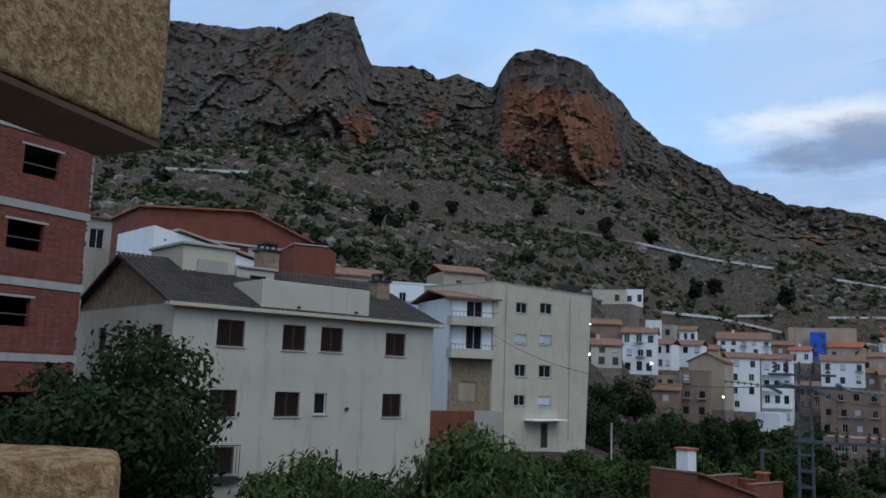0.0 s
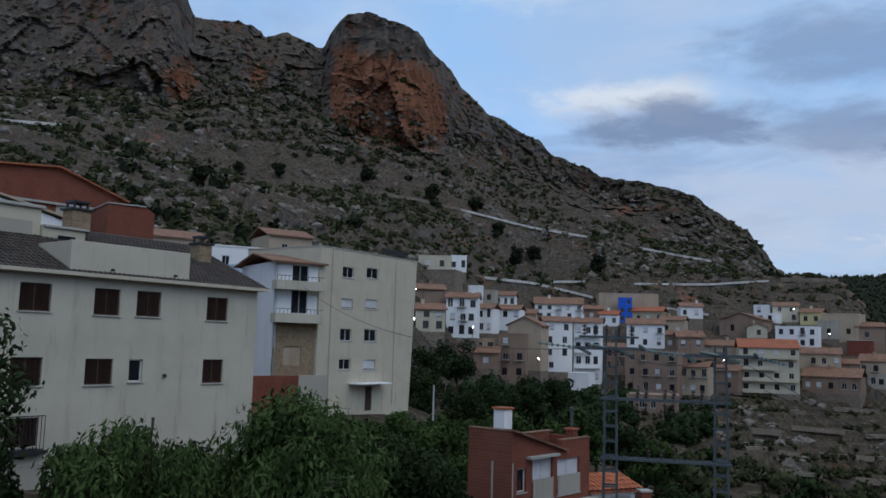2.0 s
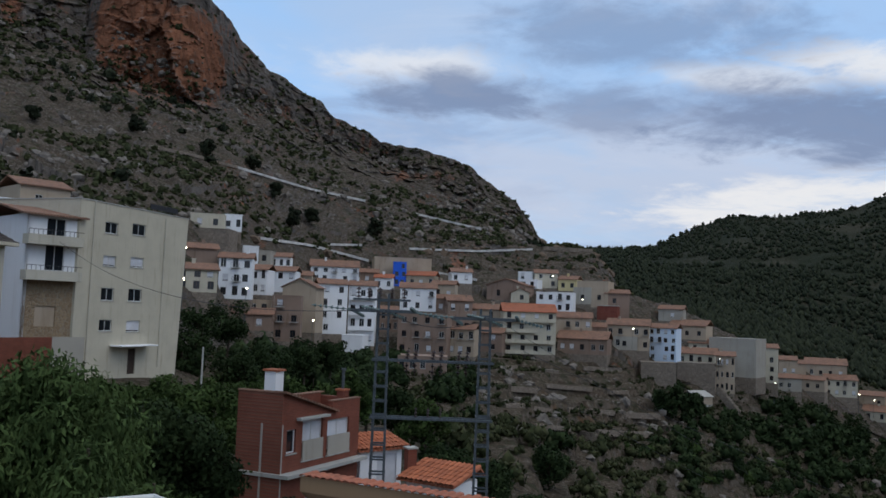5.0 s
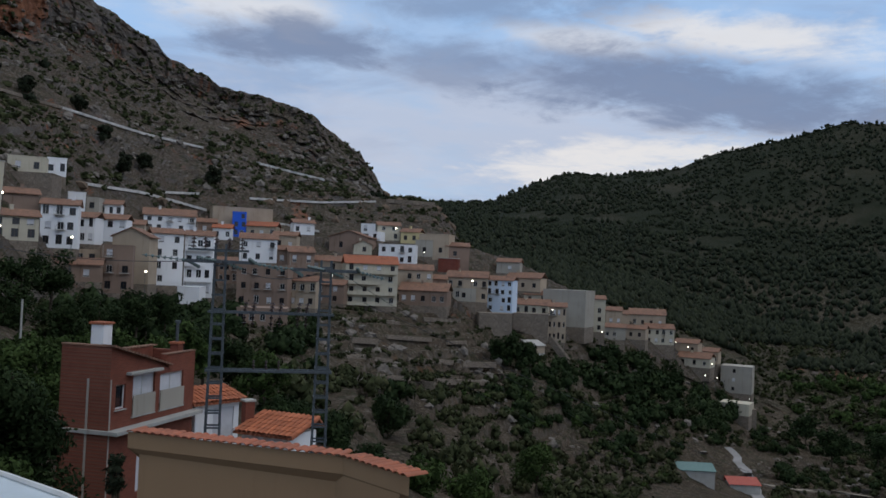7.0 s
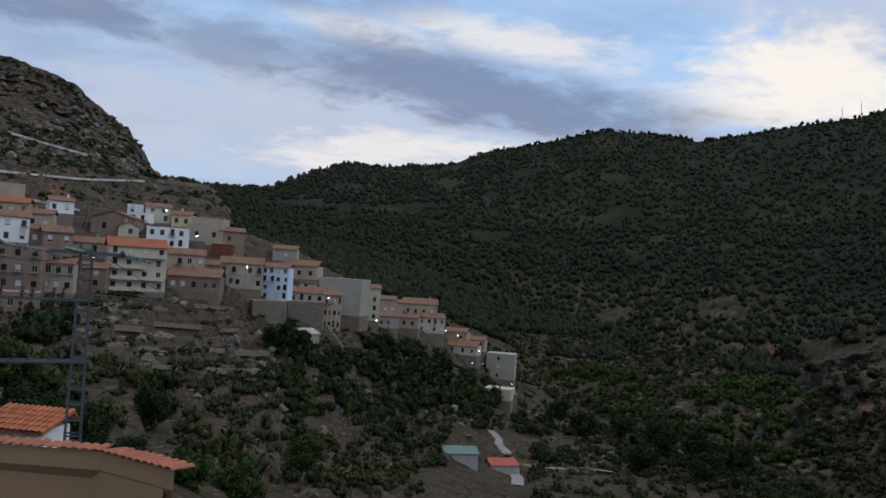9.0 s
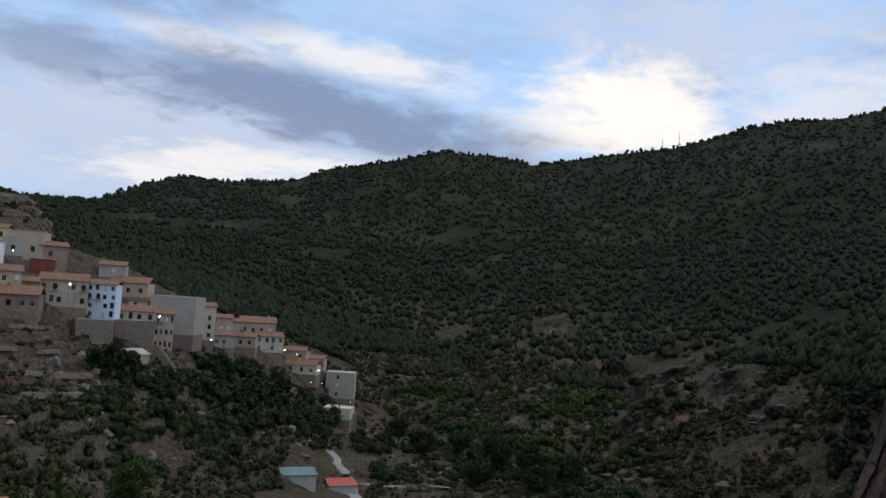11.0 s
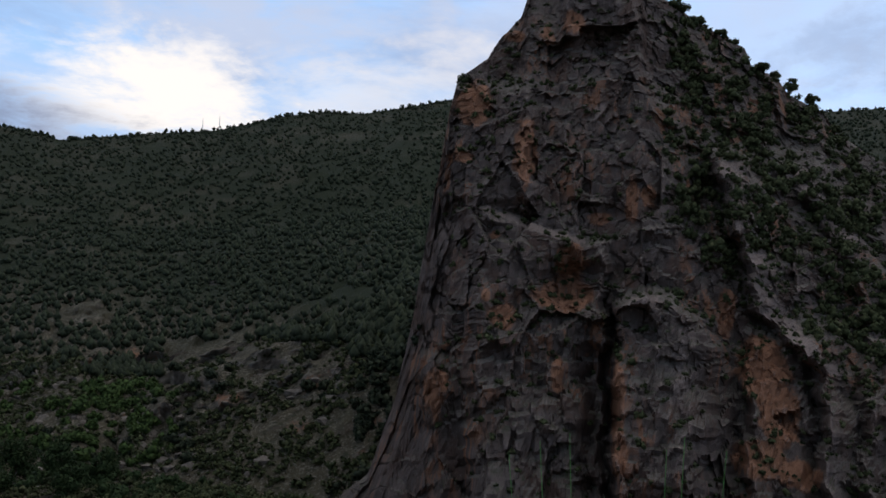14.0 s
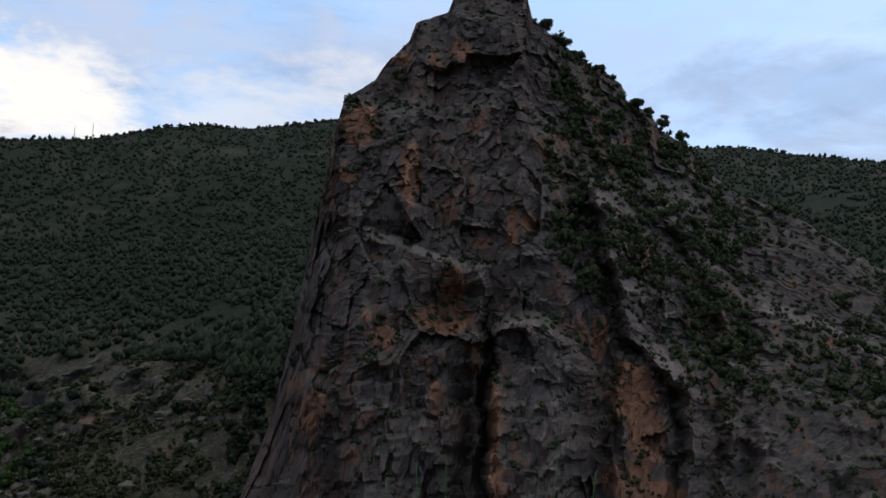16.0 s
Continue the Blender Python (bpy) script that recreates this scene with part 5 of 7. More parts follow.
def own_house():
    """The corner of the house on whose terrace the camera stands."""
    def slab(name, rg, z0, z1, material, lab="", cut=26):
        bm = bmesh.new()
        lo, hi = [bm.verts.new((*q, z0)) for q in rg], [bm.verts.new((*q, z1)) for q in rg]
        n = len(rg)
        bm.faces.new(hi), bm.faces.new(lo[::-1])
        for i in range(n):
            bm.faces.new((lo[i], lo[(i + 1) % n], hi[(i + 1) % n], hi[i]))
        bmesh.ops.recalc_face_normals(bm, faces=bm.faces)
        bmesh.ops.bevel(bm, geom=list(bm.edges), offset=0.012, segments=2, affect="EDGES", profile=0.5)
        bmesh.ops.subdivide_edges(bm, edges=[e for e in bm.edges if e.calc_length() > 0.1], cuts=cut, use_grid_fill=True)
        for v in bm.verts:
            v.co += Vector(noise.noise_vector(v.co * 34)) * 0.006 + Vector(noise.noise_vector(v.co * 90)) * 0.003
        ob = part(name, bm, material)
        for q in ob.data.polygons:
            q.use_smooth = True
        return tagged(ob, lab, kind="structure")
    c, a, b = polar(-19.4, 2.2, z=0)[:2], polar(-29.1, 1.81, z=0)[:2], polar(-23.2, 2.36, z=0)[:2]
    a2 = a + (a - c) * 2.2
    b2 = b + (a - c) * 3.0
    slab("canopy", (c, b, b2, a2), 0.555, 1.75, M_STUCCO)
    # thin brown sheet added below the canopy; its dark colour paints the underside's shade
    under_shade = bmesh.new()
    s0, s1 = [under_shade.verts.new((*q, 0.536)) for q in (c, b, b2, a2)], [under_shade.verts.new((*q, 0.55)) for q in (c, b, b2, a2)]
    under_shade.faces.new(s0[::-1]), under_shade.faces.new(s1)
    for i in range(4):
        under_shade.faces.new((s0[i], s0[(i + 1) % 4], s1[(i + 1) % 4], s1[i]))
    bmesh.ops.recalc_face_normals(under_shade, faces=under_shade.faces)
    tagged(part("trim_underside_shade", under_shade, plain("brown_underside_shade", (0.11, 0.062, 0.04), 0.8, 0, 0.25, 6)), kind="structure")
    e, g = polar(-20.0, 1.3, z=0)[:2], polar(-20.3, 1.52, z=0)[:2]
    slab("parapet", (e, g, g + (-2.4, 0.25), e + (-2.4, -0.05)), -1.6, -0.137, M_STUCCO)
    tagged(part("wall_west", boxes((-4.4, -3.9, -3.0, 2.9, -9.5, 2.2)), M_STUCCO), kind="structure")
    tagged(part("terrace_lower", boxes((0.754, 3.4, -3.0, 1.0, -12.5, -2.7)), M_CONCRETE), kind="structure")
    tagged(part("terrace", boxes((-3.85, 0.75, -3.0, 2.42, -9.5, -1.62)), M_CONCRETE), kind="structure")


def polycarbonate_canopy():
    z = -1.78
    pts = [polar(-14, 8.0, z=z), polar(9.0, 8.23, z=z), polar(14.9, 6.8, z=z), polar(24, 5.2, z=z), polar(-20, 5.0, z=z)]
    bm = bmesh.new()
    lo = [bm.verts.new(p) for p in pts]
    hi = [bm.verts.new(p + (0, 0, 0.02)) for p in pts]
    bm.faces.new(hi), bm.faces.new(lo[::-1])
    for i in range(5):
        bm.faces.new((lo[i], lo[(i + 1) % 5], hi[(i + 1) % 5], hi[i]))
    bmesh.ops.recalc_face_normals(bm, faces=bm.faces)
    c = thing("porch_roof", Matrix(), "pale translucent plastic porch roof on steel bars", "canopy")
    part("sheet", bm, plain("clouded_plastic", (0.55, 0.62, 0.66), 0.3, 0, 0.12), c)
    edge = [p + (0, 0, 0.03) for p in pts]
    part("edge_trim", tube(edge[:4], 0.028, 6), M_FRAME, c, "white edge trim")
    for t in (0.25, 0.5, 0.75):
        p, q = pts[0] * (1 - t) + pts[1] * t, pts[4] * (1 - t) + pts[3] * t
        part("rafter", tube([p + (0, 0, 0.03), q + (0, 0, 0.03)], 0.018, 6), M_FRAME, c)
    for p in (pts[0], pts[1], pts[2]):
        part("post", tube([p + (0, -0.15, -9.6), p + (0, -0.15, 0)], 0.05, 8), M_STEEL, c)


def background_houses():
    # brick houses up the slope behind the cream house
    m, w = frame_from(-20.2, -9.4, 78, 84, 4.0)
    b = thing("house", m, "long red brick house with a shallow brick roofline and pale copings", "house")
    h1 = 78 * math.tan(radians(9.9)) - 4.0
    bm = bmesh.new()
    prism(bm, [(0, 0), (w, 0), (w, h1 - 1.0), (w * 0.62, h1 + 1.0), (0, h1)], 0, 9)
    part("wall", bm, M_BRICK2, b)
    bm = bmesh.new()
    prism(bm, [(w + 0.4, h1 - 1.2), (w + 0.4, h1 - 1.05), (w * 0.62, h1 + 1.15), (-0.3, h1 + 0.15), (-0.3, h1), (w * 0.62, h1 + 1.0)], -0.4, 9.3)
    part("roof", bm, M_ORANGE, b, "red tiled roof")
    part("slab", boxes((w * 0.35, w - 0.1, -0.25, -0.004, h1 - 2.3, h1 - 2.1)), M_CONCRETE, b)
    part("porch_opening", boxes((w * 0.62, w * 0.74, -0.05, -0.004, h1 - 3.6, h1 - 2.3)), M_GREY, b)
    m, w = frame_from(-10.3, -7.5, 74, 75, 4.0)
    b = thing("house", m, "small red brick house with a pale coping", "house")
    h = 74 * math.tan(radians(8.3)) - 4.0
    bm = bmesh.new()
    prism(bm, [(0, 0), (w, 0), (w, h - 0.45), (w * 0.8, h), (0, h)], 0, 6)
    part("wall", bm, M_BRICK2, b)
    part("coping", boxes((-0.1, w * 0.8, -0.12, 6, h, h + 0.1)), M_CONCRETE, b)
    m, w = frame_from(-19.3, -12.5, 66, 70, 3.0)
    b = thing("house", m, "white rendered house with a tiled lean-to roof", "house")
    hh = 66 * math.tan(radians(8.85)) - 3.0
    bm = bmesh.new()
    prism(bm, [(0, 0), (w, 0), (w, hh - 1.8), (w * 0.35, hh - 0.6), (0, hh)], 0, 7)
    part("wall", bm, M_WHITE, b)
    bm = bmesh.new()
    prism(bm, [(w * 0.2, hh - 0.15), (w + 0.4, hh - 1.7), (w + 0.4, hh - 1.55), (w * 0.2, hh)], -0.3, 7.2)
    part("roof", bm, M_SAND, b)
    for x in (0.9, 2.6, 4.2):
        part("vent_hole", tube([(x, 0.05, hh - 1.0), (x, -0.02, hh - 1.0)], 0.09), M_DARKIRON, b)
    m, w = frame_from(-23.6, -19.5, 90, 92, 6.0)
    b = thing("house", m, "brick and concrete house with a glazed balcony under trees", "house")
    part("wall", shell(w, 6, 8.2, [(0.8, 2.2, 5.2, 7.2), (3.0, 4.4, 5.2, 7.2)]), M_GREY, b)
    part("roof", boxes((-0.2, w + 0.2, -0.4, 6.2, 8.2, 8.4)), M_TILE, b)
    for q in ((0.8, 2.2, 5.2, 7.2), (3.0, 4.4, 5.2, 7.2)):
        window(b, q, Matrix(), "dark")
    # white houses between the cream house and the apartment block
    for a0, a1, r, e1, z0, mat, lab, roof in ((-4.4, -0.3, 104, 6.1, -2.0, M_WHITE, "white house with a flat roof behind a chimney", 0), (-7.8, -4.2, 112, 6.5, 0.0, M_SAND, "sandy masonry house with red tiles", 1), (-0.35, 0.75, 88, 5.0, -6.0, M_PALEBLUE, "tall narrow pale blue house", 0), (-0.2, 2.6, 118, 7.0, -2.0, M_SAND, "sandy house with a red tiled roof", 1)):
        m, w = frame_from(a0, a1, r, r * 1.02, z0)
        h = r * math.tan(radians(e1)) - z0
        b = thing("house", m, lab, "house")
        q = [(w * 0.3, w * 0.3 + 0.9, h - 2.3, h - 1.1)] if w > 3 else [(0.4, 1.2, h - 3.3, h - 2.0)]
        part("wall", shell(w, 7, h, q), mat, b)
        for k in q:
            window(b, k, Matrix(), "dark")
        if roof:
            rf = roof_slab(w, 7, 0.4, 1.2)
            bmesh.ops.transform(rf, verts=rf.verts, matrix=Matrix.Translation((0, 0, h)))
            part("roof", rf, M_TILE, b)
        else:
            part("roof", boxes((-0.08, w + 0.08, -0.08, 7.08, h, h + 0.15)), mat, b)
    # low brick yard wall
    m, w = frame_from(-1.0, 4.0, 62, 66, -7.0)
    b = thing("yard_wall", m, "low yard wall of red brick and grey render", "wall")
    part("brickwork", boxes((0, w * 0.62, 0, 0.25, -0.5, 62 * math.tan(radians(-2.3)) + 7.0)), M_BRICK2, b)
    part("render", boxes((w * 0.62, w, 0, 0.28, -0.5, 62 * math.tan(radians(-2.3)) + 7.0)), M_GREY, b, "grey rendered stretch")


cream_house()
flat_block()
unfinished_block()
brick_house()
tan_outhouse()
own_house()
polycarbonate_canopy()
background_houses()

# ---- the town on the slope ----
TINT = {M_CREAM2: "cream rendered", M_WHITE: "white painted", M_SAND: "sandy rendered", M_BROWN: "brown masonry", M_GREY: "grey rendered", M_YELLOW: "yellow rendered", M_BLUE: "bright blue painted",
        M_PALEBLUE: "pale bluish white", M_STONE2: "rough stone", M_BRICK: "red brick"}
ROOF_WORDS = {"tile": "an old tiled roof", "orange": "a bright orange tiled roof", "flat": "a flat roof", "gable": "a tiled gable roof", "balcony": "long balconies and a tiled roof", "balcony_or": "long balconies and an orange tiled roof"}
town_rng = random.Random(12)
PLACED = []


def town_house(az0, az1, el1, el0, floors, cols, material, roof):
    mid = (az0 + az1) / 2
    p = land(mid, el0)
    r = float(np.hypot(p[0], p[1])) * 0.985
    z0 = float(p[2]) * 0.985
    PLACED.append((az0, az1, el0, el1))
    turn = town_rng.uniform(-0.16, 0.10)
    wide = r * radians(az1 - az0)
    m, w = frame_from(az0, az1, r - turn * wide, r + turn * wide, z0)
    h = r * (math.tan(radians(el1)) - math.tan(radians(el0)))
    d = min(max(w * 0.8, 6.0), 11.0)
    tint = TINT[material]
    wall_only = cols == 0 and material is M_STONE2
    b = thing("retaining_wall" if wall_only else "house", m, "rough stone retaining wall under the houses" if wall_only else f"{tint} {'tall' if floors > 2 else 'low' if floors == 1 else 'two-storey'} house with {ROOF_WORDS[roof]}",
              "wall" if wall_only else "house", "houses of the hillside town")
    storey = h / max(floors, 1)
    holes, kinds = [], []
    for f in range(floors):
        for c in range(cols):
            ww = min(1.1, w / cols * 0.5)
            x = w * (c + 0.5) / cols + town_rng.uniform(-0.12, 0.12) * w / cols
            wh = min(1.45, storey * 0.52) * (1.25 if town_rng.random() < 0.2 else 1)
            z = f * storey + storey * 0.3
            if town_rng.random() < 0.1:
                continue
            holes.append((round(x - ww / 2, 1), round(x + ww / 2, 1), round(z, 1), round(z + wh, 1)))
            kinds.append("roller" if town_rng.random() < 0.22 else "brown" if town_rng.random() < 0.7 else "dark")
    part("wall", shell(w, d, h, holes, [(1.5, 2.3, h * 0.55, h * 0.55 + 1.1)] if cols else ()), material, b)
    part("footing", boxes((0.02, w - 0.02, 0.02, d, -5.0, 0.0)), M_STONE2, b)
    for q, k in zip(holes, kinds):
        window(b, q, Matrix(), k)
    if roof in ("flat",):
        part("roof", boxes((-0.06, w + 0.06, -0.06, d, h + 0.003, h + 0.18)), material if material is not M_BRICK else M_CONCRETE, b)
    else:
        rf = roof_slab(w, d, 0.4, min(w, 8) * 0.24 if roof == "gable" else d * 0.19, 0.16, 0.5, roof == "gable")
        bmesh.ops.transform(rf, verts=rf.verts, matrix=Matrix.Translation((0, 0, h + 0.01)))
        rp = part("roof", rf, M_ORANGE if roof in ("orange", "balcony_or") else M_TILE, b)
        if roof == "gable":
            g = bmesh.new()
            prism(g, [(0.02, h), (w - 0.02, h), (w / 2, h + min(w, 8) * 0.24 - 0.02)], 0.02, d - 0.02)
            part("gable", g, material, b)
        if town_rng.random() < 0.45 and w > 5:
            x = w * town_rng.uniform(0.2, 0.8)
            part("chimney", boxes((x, x + 0.6, d * 0.4, d * 0.4 + 0.6, h + 0.2, h + d * 0.16 + 0.9), (x - 0.08, x + 0.68, d * 0.4 - 0.08, d * 0.4 + 0.68, h + d * 0.16 + 0.9, h + d * 0.16 + 1.0)), material, rp)
    if floors > 1 and cols > 1 and not roof.startswith("balcony"):
        for q in holes[cols:]:
            if town_rng.random() < 0.28:
                bal = part("balcony", boxes((q[0] - 0.35, q[1] + 0.35, -0.75, -0.005, q[2] - 0.16, q[2] - 0.04)), M_CONCRETE, b)
                rail = boxes((q[0] - 0.35, q[1] + 0.35, -0.74, -0.70, q[2] + 0.86, q[2] + 0.9))
                for i in range(9):
                    x = q[0] - 0.35 + (q[1] - q[0] + 0.66) * i / 8
                    box(rail, x, x + 0.03, -0.735, -0.705, q[2] - 0.04, q[2] + 0.86)
                part("railing", rail, M_DARKIRON, bal, "dark iron railing")
    if town_rng.random() < 0.3 and w > 4 and cols:
        part("downpipe", tube([(w * 0.06, -0.06, 0.1), (w * 0.06, -0.06, h)], 0.05, 6), M_GREY, b)
    if roof.startswith("balcony"):
        for f in range(floors):
            z = f * storey + 0.05
            part("balcony", boxes((w * 0.04, w * (0.96 if f % 2 else 0.62), -1.2, -0.005, z, z + 0.14), (w * 0.04, w * (0.96 if f % 2 else 0.62), -1.2, -1.1, z + 0.14, z + 0.95)), M_CREAM2 if roof == "balcony_or" else M_WHITE, b)
    return b


town_house(9.80, 11.95, 5.87, 4.90, 1, 2, M_CREAM2, "flat")
town_house(11.96, 13.06, 5.97, 4.87, 1, 2, M_WHITE, "flat")
town_house(9.85, 12.29, 4.91, 4.07, 1, 0, M_STONE2, "flat")
town_house(9.11, 11.72, 2.26, 0.76, 2, 3, M_CREAM2, "tile")
town_house(9.68, 11.63, 3.73, 2.55, 1, 0, M_BROWN, "tile")
town_house(11.76, 13.88, 3.16, 0.47, 3, 3, M_WHITE, "tile")
town_house(13.23, 14.24, 4.00, 2.55, 2, 0, M_WHITE, "flat")
town_house(14.28, 15.02, 3.76, 2.83, 1, 1, M_GREY, "flat")
town_house(15.04, 16.35, 3.30, 2.51, 1, 3, M_WHITE, "tile")
town_house(13.88, 14.85, 2.36, 0.69, 2, 2, M_WHITE, "tile")
town_house(14.83, 16.67, 2.55, 1.13, 2, 3, M_WHITE, "tile")
town_house(16.68, 17.76, 2.25, 1.42, 1, 1, M_SAND, "tile")
town_house(17.68, 20.88, 2.97, 1.94, 2, 5, M_WHITE, "tile")
town_house(15.91, 18.13, 1.48, -1.51, 2, 1, M_SAND, "gable")
town_house(15.29, 17.17, 0.77, -2.23, 3, 2, M_BROWN, "flat")
town_house(13.67, 15.25, 0.39, -0.57, 1, 2, M_SAND, "flat")
town_house(13.64, 15.34, -0.61, -1.69, 1, 1, M_BROWN, "tile")
town_house(18.32, 20.20, 1.71, -1.62, 4, 2, M_WHITE, "tile")
town_house(20.29, 22.06, 1.68, -2.33, 4, 3, M_WHITE, "balcony")
town_house(19.94, 21.30, -1.58, -2.67, 1, 0, M_WHITE, "flat")
town_house(23.63, 26.90, 0.04, -2.77, 3, 4, M_BROWN, "flat")
town_house(23.72, 26.99, -2.81, -3.93, 1, 5, M_BROWN, "flat")
town_house(21.95, 23.13, 2.37, 1.58, 1, 2, M_WHITE, "orange")
town_house(23.17, 24.05, 3.43, 1.82, 3, 2, M_BLUE, "flat")
town_house(21.90, 25.73, 3.63, 2.51, 1, 0, M_SAND, "flat")
town_house(20.90, 22.16, 2.63, 1.82, 1, 1, M_BROWN, "tile")
town_house(23.71, 26.12, 1.68, 0.12, 2, 3, M_WHITE, "tile")
town_house(26.14, 26.86, 0.91, -0.11, 1, 1, M_BROWN, "tile")
town_house(26.92, 28.59, 1.02, -0.84, 2, 2, M_BROWN, "tile")
town_house(27.00, 28.77, -0.88, -2.69, 2, 3, M_SAND, "tile")
town_house(24.08, 25.97, 2.56, 1.69, 1, 3, M_SAND, "orange")
town_house(25.80, 27.36, 2.05, 0.97, 1, 2, M_SAND, "tile")
town_house(27.13, 28.50, 2.59, 1.81, 1, 2, M_WHITE, "tile")
town_house(26.67, 28.52, 1.04, -0.27, 1, 2, M_BROWN, "tile")
town_house(28.61, 30.63, -1.04, -2.31, 2, 2, M_BROWN, "tile")
town_house(26.75, 28.58, -0.31, -2.47, 3, 3, M_BROWN, "flat")
town_house(29.51, 32.07, 2.06, 1.03, 1, 2, M_BROWN, "gable")
town_house(32.09, 32.88, 2.36, 1.77, 1, 1, M_WHITE, "flat")
town_house(31.57, 32.55, 3.05, 2.41, 1, 2, M_WHITE, "flat")
town_house(32.70, 34.20, 3.07, 2.07, 2, 2, M_CREAM2, "tile")
town_house(34.25, 35.47, 2.65, 1.87, 1, 2, M_YELLOW, "tile")
town_house(35.50, 37.52, 2.52, 0.81, 1, 2, M_SAND, "flat")
town_house(37.35, 38.92, 1.85, -0.01, 2, 1, M_BROWN, "tile")
town_house(36.84, 38.15, 0.98, 0.06, 1, 0, M_BRICK, "flat")
town_house(35.26, 36.44, 2.16, 1.08, 1, 1, M_GREY, "flat")
town_house(32.82, 35.24, 1.79, 0.45, 2, 4, M_WHITE, "flat")
town_house(31.14, 32.36, 1.54, 0.88, 1, 1, M_CREAM2, "gable")
town_house(30.68, 34.18, 0.39, -2.43, 4, 4, M_CREAM2, "balcony_or")
town_house(34.13, 36.52, 0.17, -1.54, 2, 4, M_SAND, "tile")
town_house(34.31, 37.54, -1.28, -2.30, 1, 5, M_BROWN, "tile")
town_house(36.53, 37.47, -0.45, -1.24, 1, 1, M_BROWN, "tile")
town_house(37.52, 40.21, -0.30, -1.94, 2, 5, M_SAND, "tile")
town_house(37.93, 39.48, -1.01, -1.85, 1, 3, M_GREY, "flat")
town_house(40.19, 41.91, -0.37, -2.54, 4, 4, M_PALEBLUE, "tile")
town_house(39.74, 41.96, -2.63, -3.69, 1, 0, M_STONE2, "flat")
town_house(41.97, 44.32, -1.85, -2.56, 1, 4, M_CREAM2, "tile")
town_house(42.00, 44.35, -2.60, -3.58, 1, 0, M_STONE2, "flat")
town_house(44.35, 45.52, -1.90, -4.25, 3, 4, M_SAND, "tile")
town_house(42.68, 44.30, -1.20, -1.83, 1, 2, M_CREAM2, "tile")
town_house(40.78, 42.33, 0.90, 0.12, 1, 1, M_GREY, "tile")
town_house(41.49, 43.74, -0.07, -0.96, 1, 3, M_SAND, "tile")
town_house(42.37, 43.90, -0.50, -1.21, 1, 2, M_GREY, "flat")
town_house(43.94, 46.76, -0.79, -3.18, 1, 0, M_GREY, "flat")
town_house(46.77, 48.07, -1.33, -3.49, 4, 2, M_CREAM2, "tile")
town_house(48.11, 49.17, -1.97, -3.10, 1, 2, M_SAND, "tile")
town_house(45.95, 46.79, -2.37, -3.89, 2, 1, M_GREY, "flat")
town_house(48.04, 49.42, -3.09, -3.90, 1, 3, M_GREY, "tile")
town_house(48.48, 49.65, -2.18, -3.07, 1, 1, M_SAND, "tile")
town_house(49.42, 50.69, -3.15, -3.86, 1, 2, M_SAND, "tile")
town_house(50.73, 52.50, -3.00, -4.04, 2, 4, M_CREAM2, "tile")
town_house(49.65, 51.93, -2.16, -3.04, 1, 4, M_SAND, "tile")
town_house(52.55, 53.99, -3.83, -4.52, 1, 2, M_SAND, "tile")
town_house(53.87, 55.23, -4.29, -5.07, 1, 3, M_SAND, "tile")
town_house(52.73, 54.76, -4.74, -5.34, 1, 3, M_CREAM2, "tile")
town_house(55.42, 57.30, -5.34, -7.00, 3, 1, M_GREY, "flat")
town_house(55.38, 57.18, -7.44, -8.14, 1, 1, M_CREAM2, "flat")
town_house(56.64, 57.65, -7.80, -8.62, 1, 0, M_STONE2, "flat")

# the crowded back rows of the town
for level in (0.9, 2.1, 3.2, 4.3):
    az = 13.5
    while az < 55:
        wide = town_rng.uniform(1.1, 2.4)
        base = float(np.interp(az, (13, 20, 30, 38, 45, 50, 55), (-1.0, -2.4, -2.5, -2.8, -3.9, -4.2, -6.0)))
        top = float(np.interp(az, (13, 18, 24, 30, 36, 38, 42, 47, 52, 55), (3.9, 3.0, 2.6, 2.5, 2.7, 1.3, 0.6, -1.2, -3.0, -5.0)))
        e0 = base + level + town_rng.uniform(-0.3, 0.3)
        e1 = e0 + town_rng.uniform(0.8, 1.5)
        busy = sum(max(0, min(az + wide, b) - max(az, a)) * max(0, min(e1, d) - max(e0, c)) for a, b, c, d in PLACED)
        if e1 < top and busy < 0.3 * wide * (e1 - e0):
            mat = town_rng.choice((M_SAND, M_SAND, M_CREAM2, M_WHITE, M_BROWN, M_GREY, M_WHITE))
            town_house(az, az + wide, e1, e0, 1 if e1 - e0 < 1.1 else 2, town_rng.choice((2, 3)), mat, town_rng.choice(("tile", "tile", "tile", "gable", "flat", "orange")))
        az += wide * town_rng.uniform(0.75, 1.1)

# ---- vegetation ----
rng = np.random.default_rng(5)
ICO = bmesh.new()
bmesh.ops.create_icosphere(ICO, subdivisions=1, radius=1.0)
ICO_V = np.array([v.co for v in ICO.verts])
ICO_F = np.array([[v.index for v in f.verts] for f in ICO.faces])
ICO.free()


OCT_V = np.array([(1, 0, 0), (-1, 0, 0), (0, 1, 0), (0, -1, 0), (0, 0, 1), (0, 0, -1.0)])
OCT_F = np.array([(0, 2, 4), (2, 1, 4), (1, 3, 4), (3, 0, 4), (2, 0, 5), (1, 2, 5), (3, 1, 5), (0, 3, 5)])


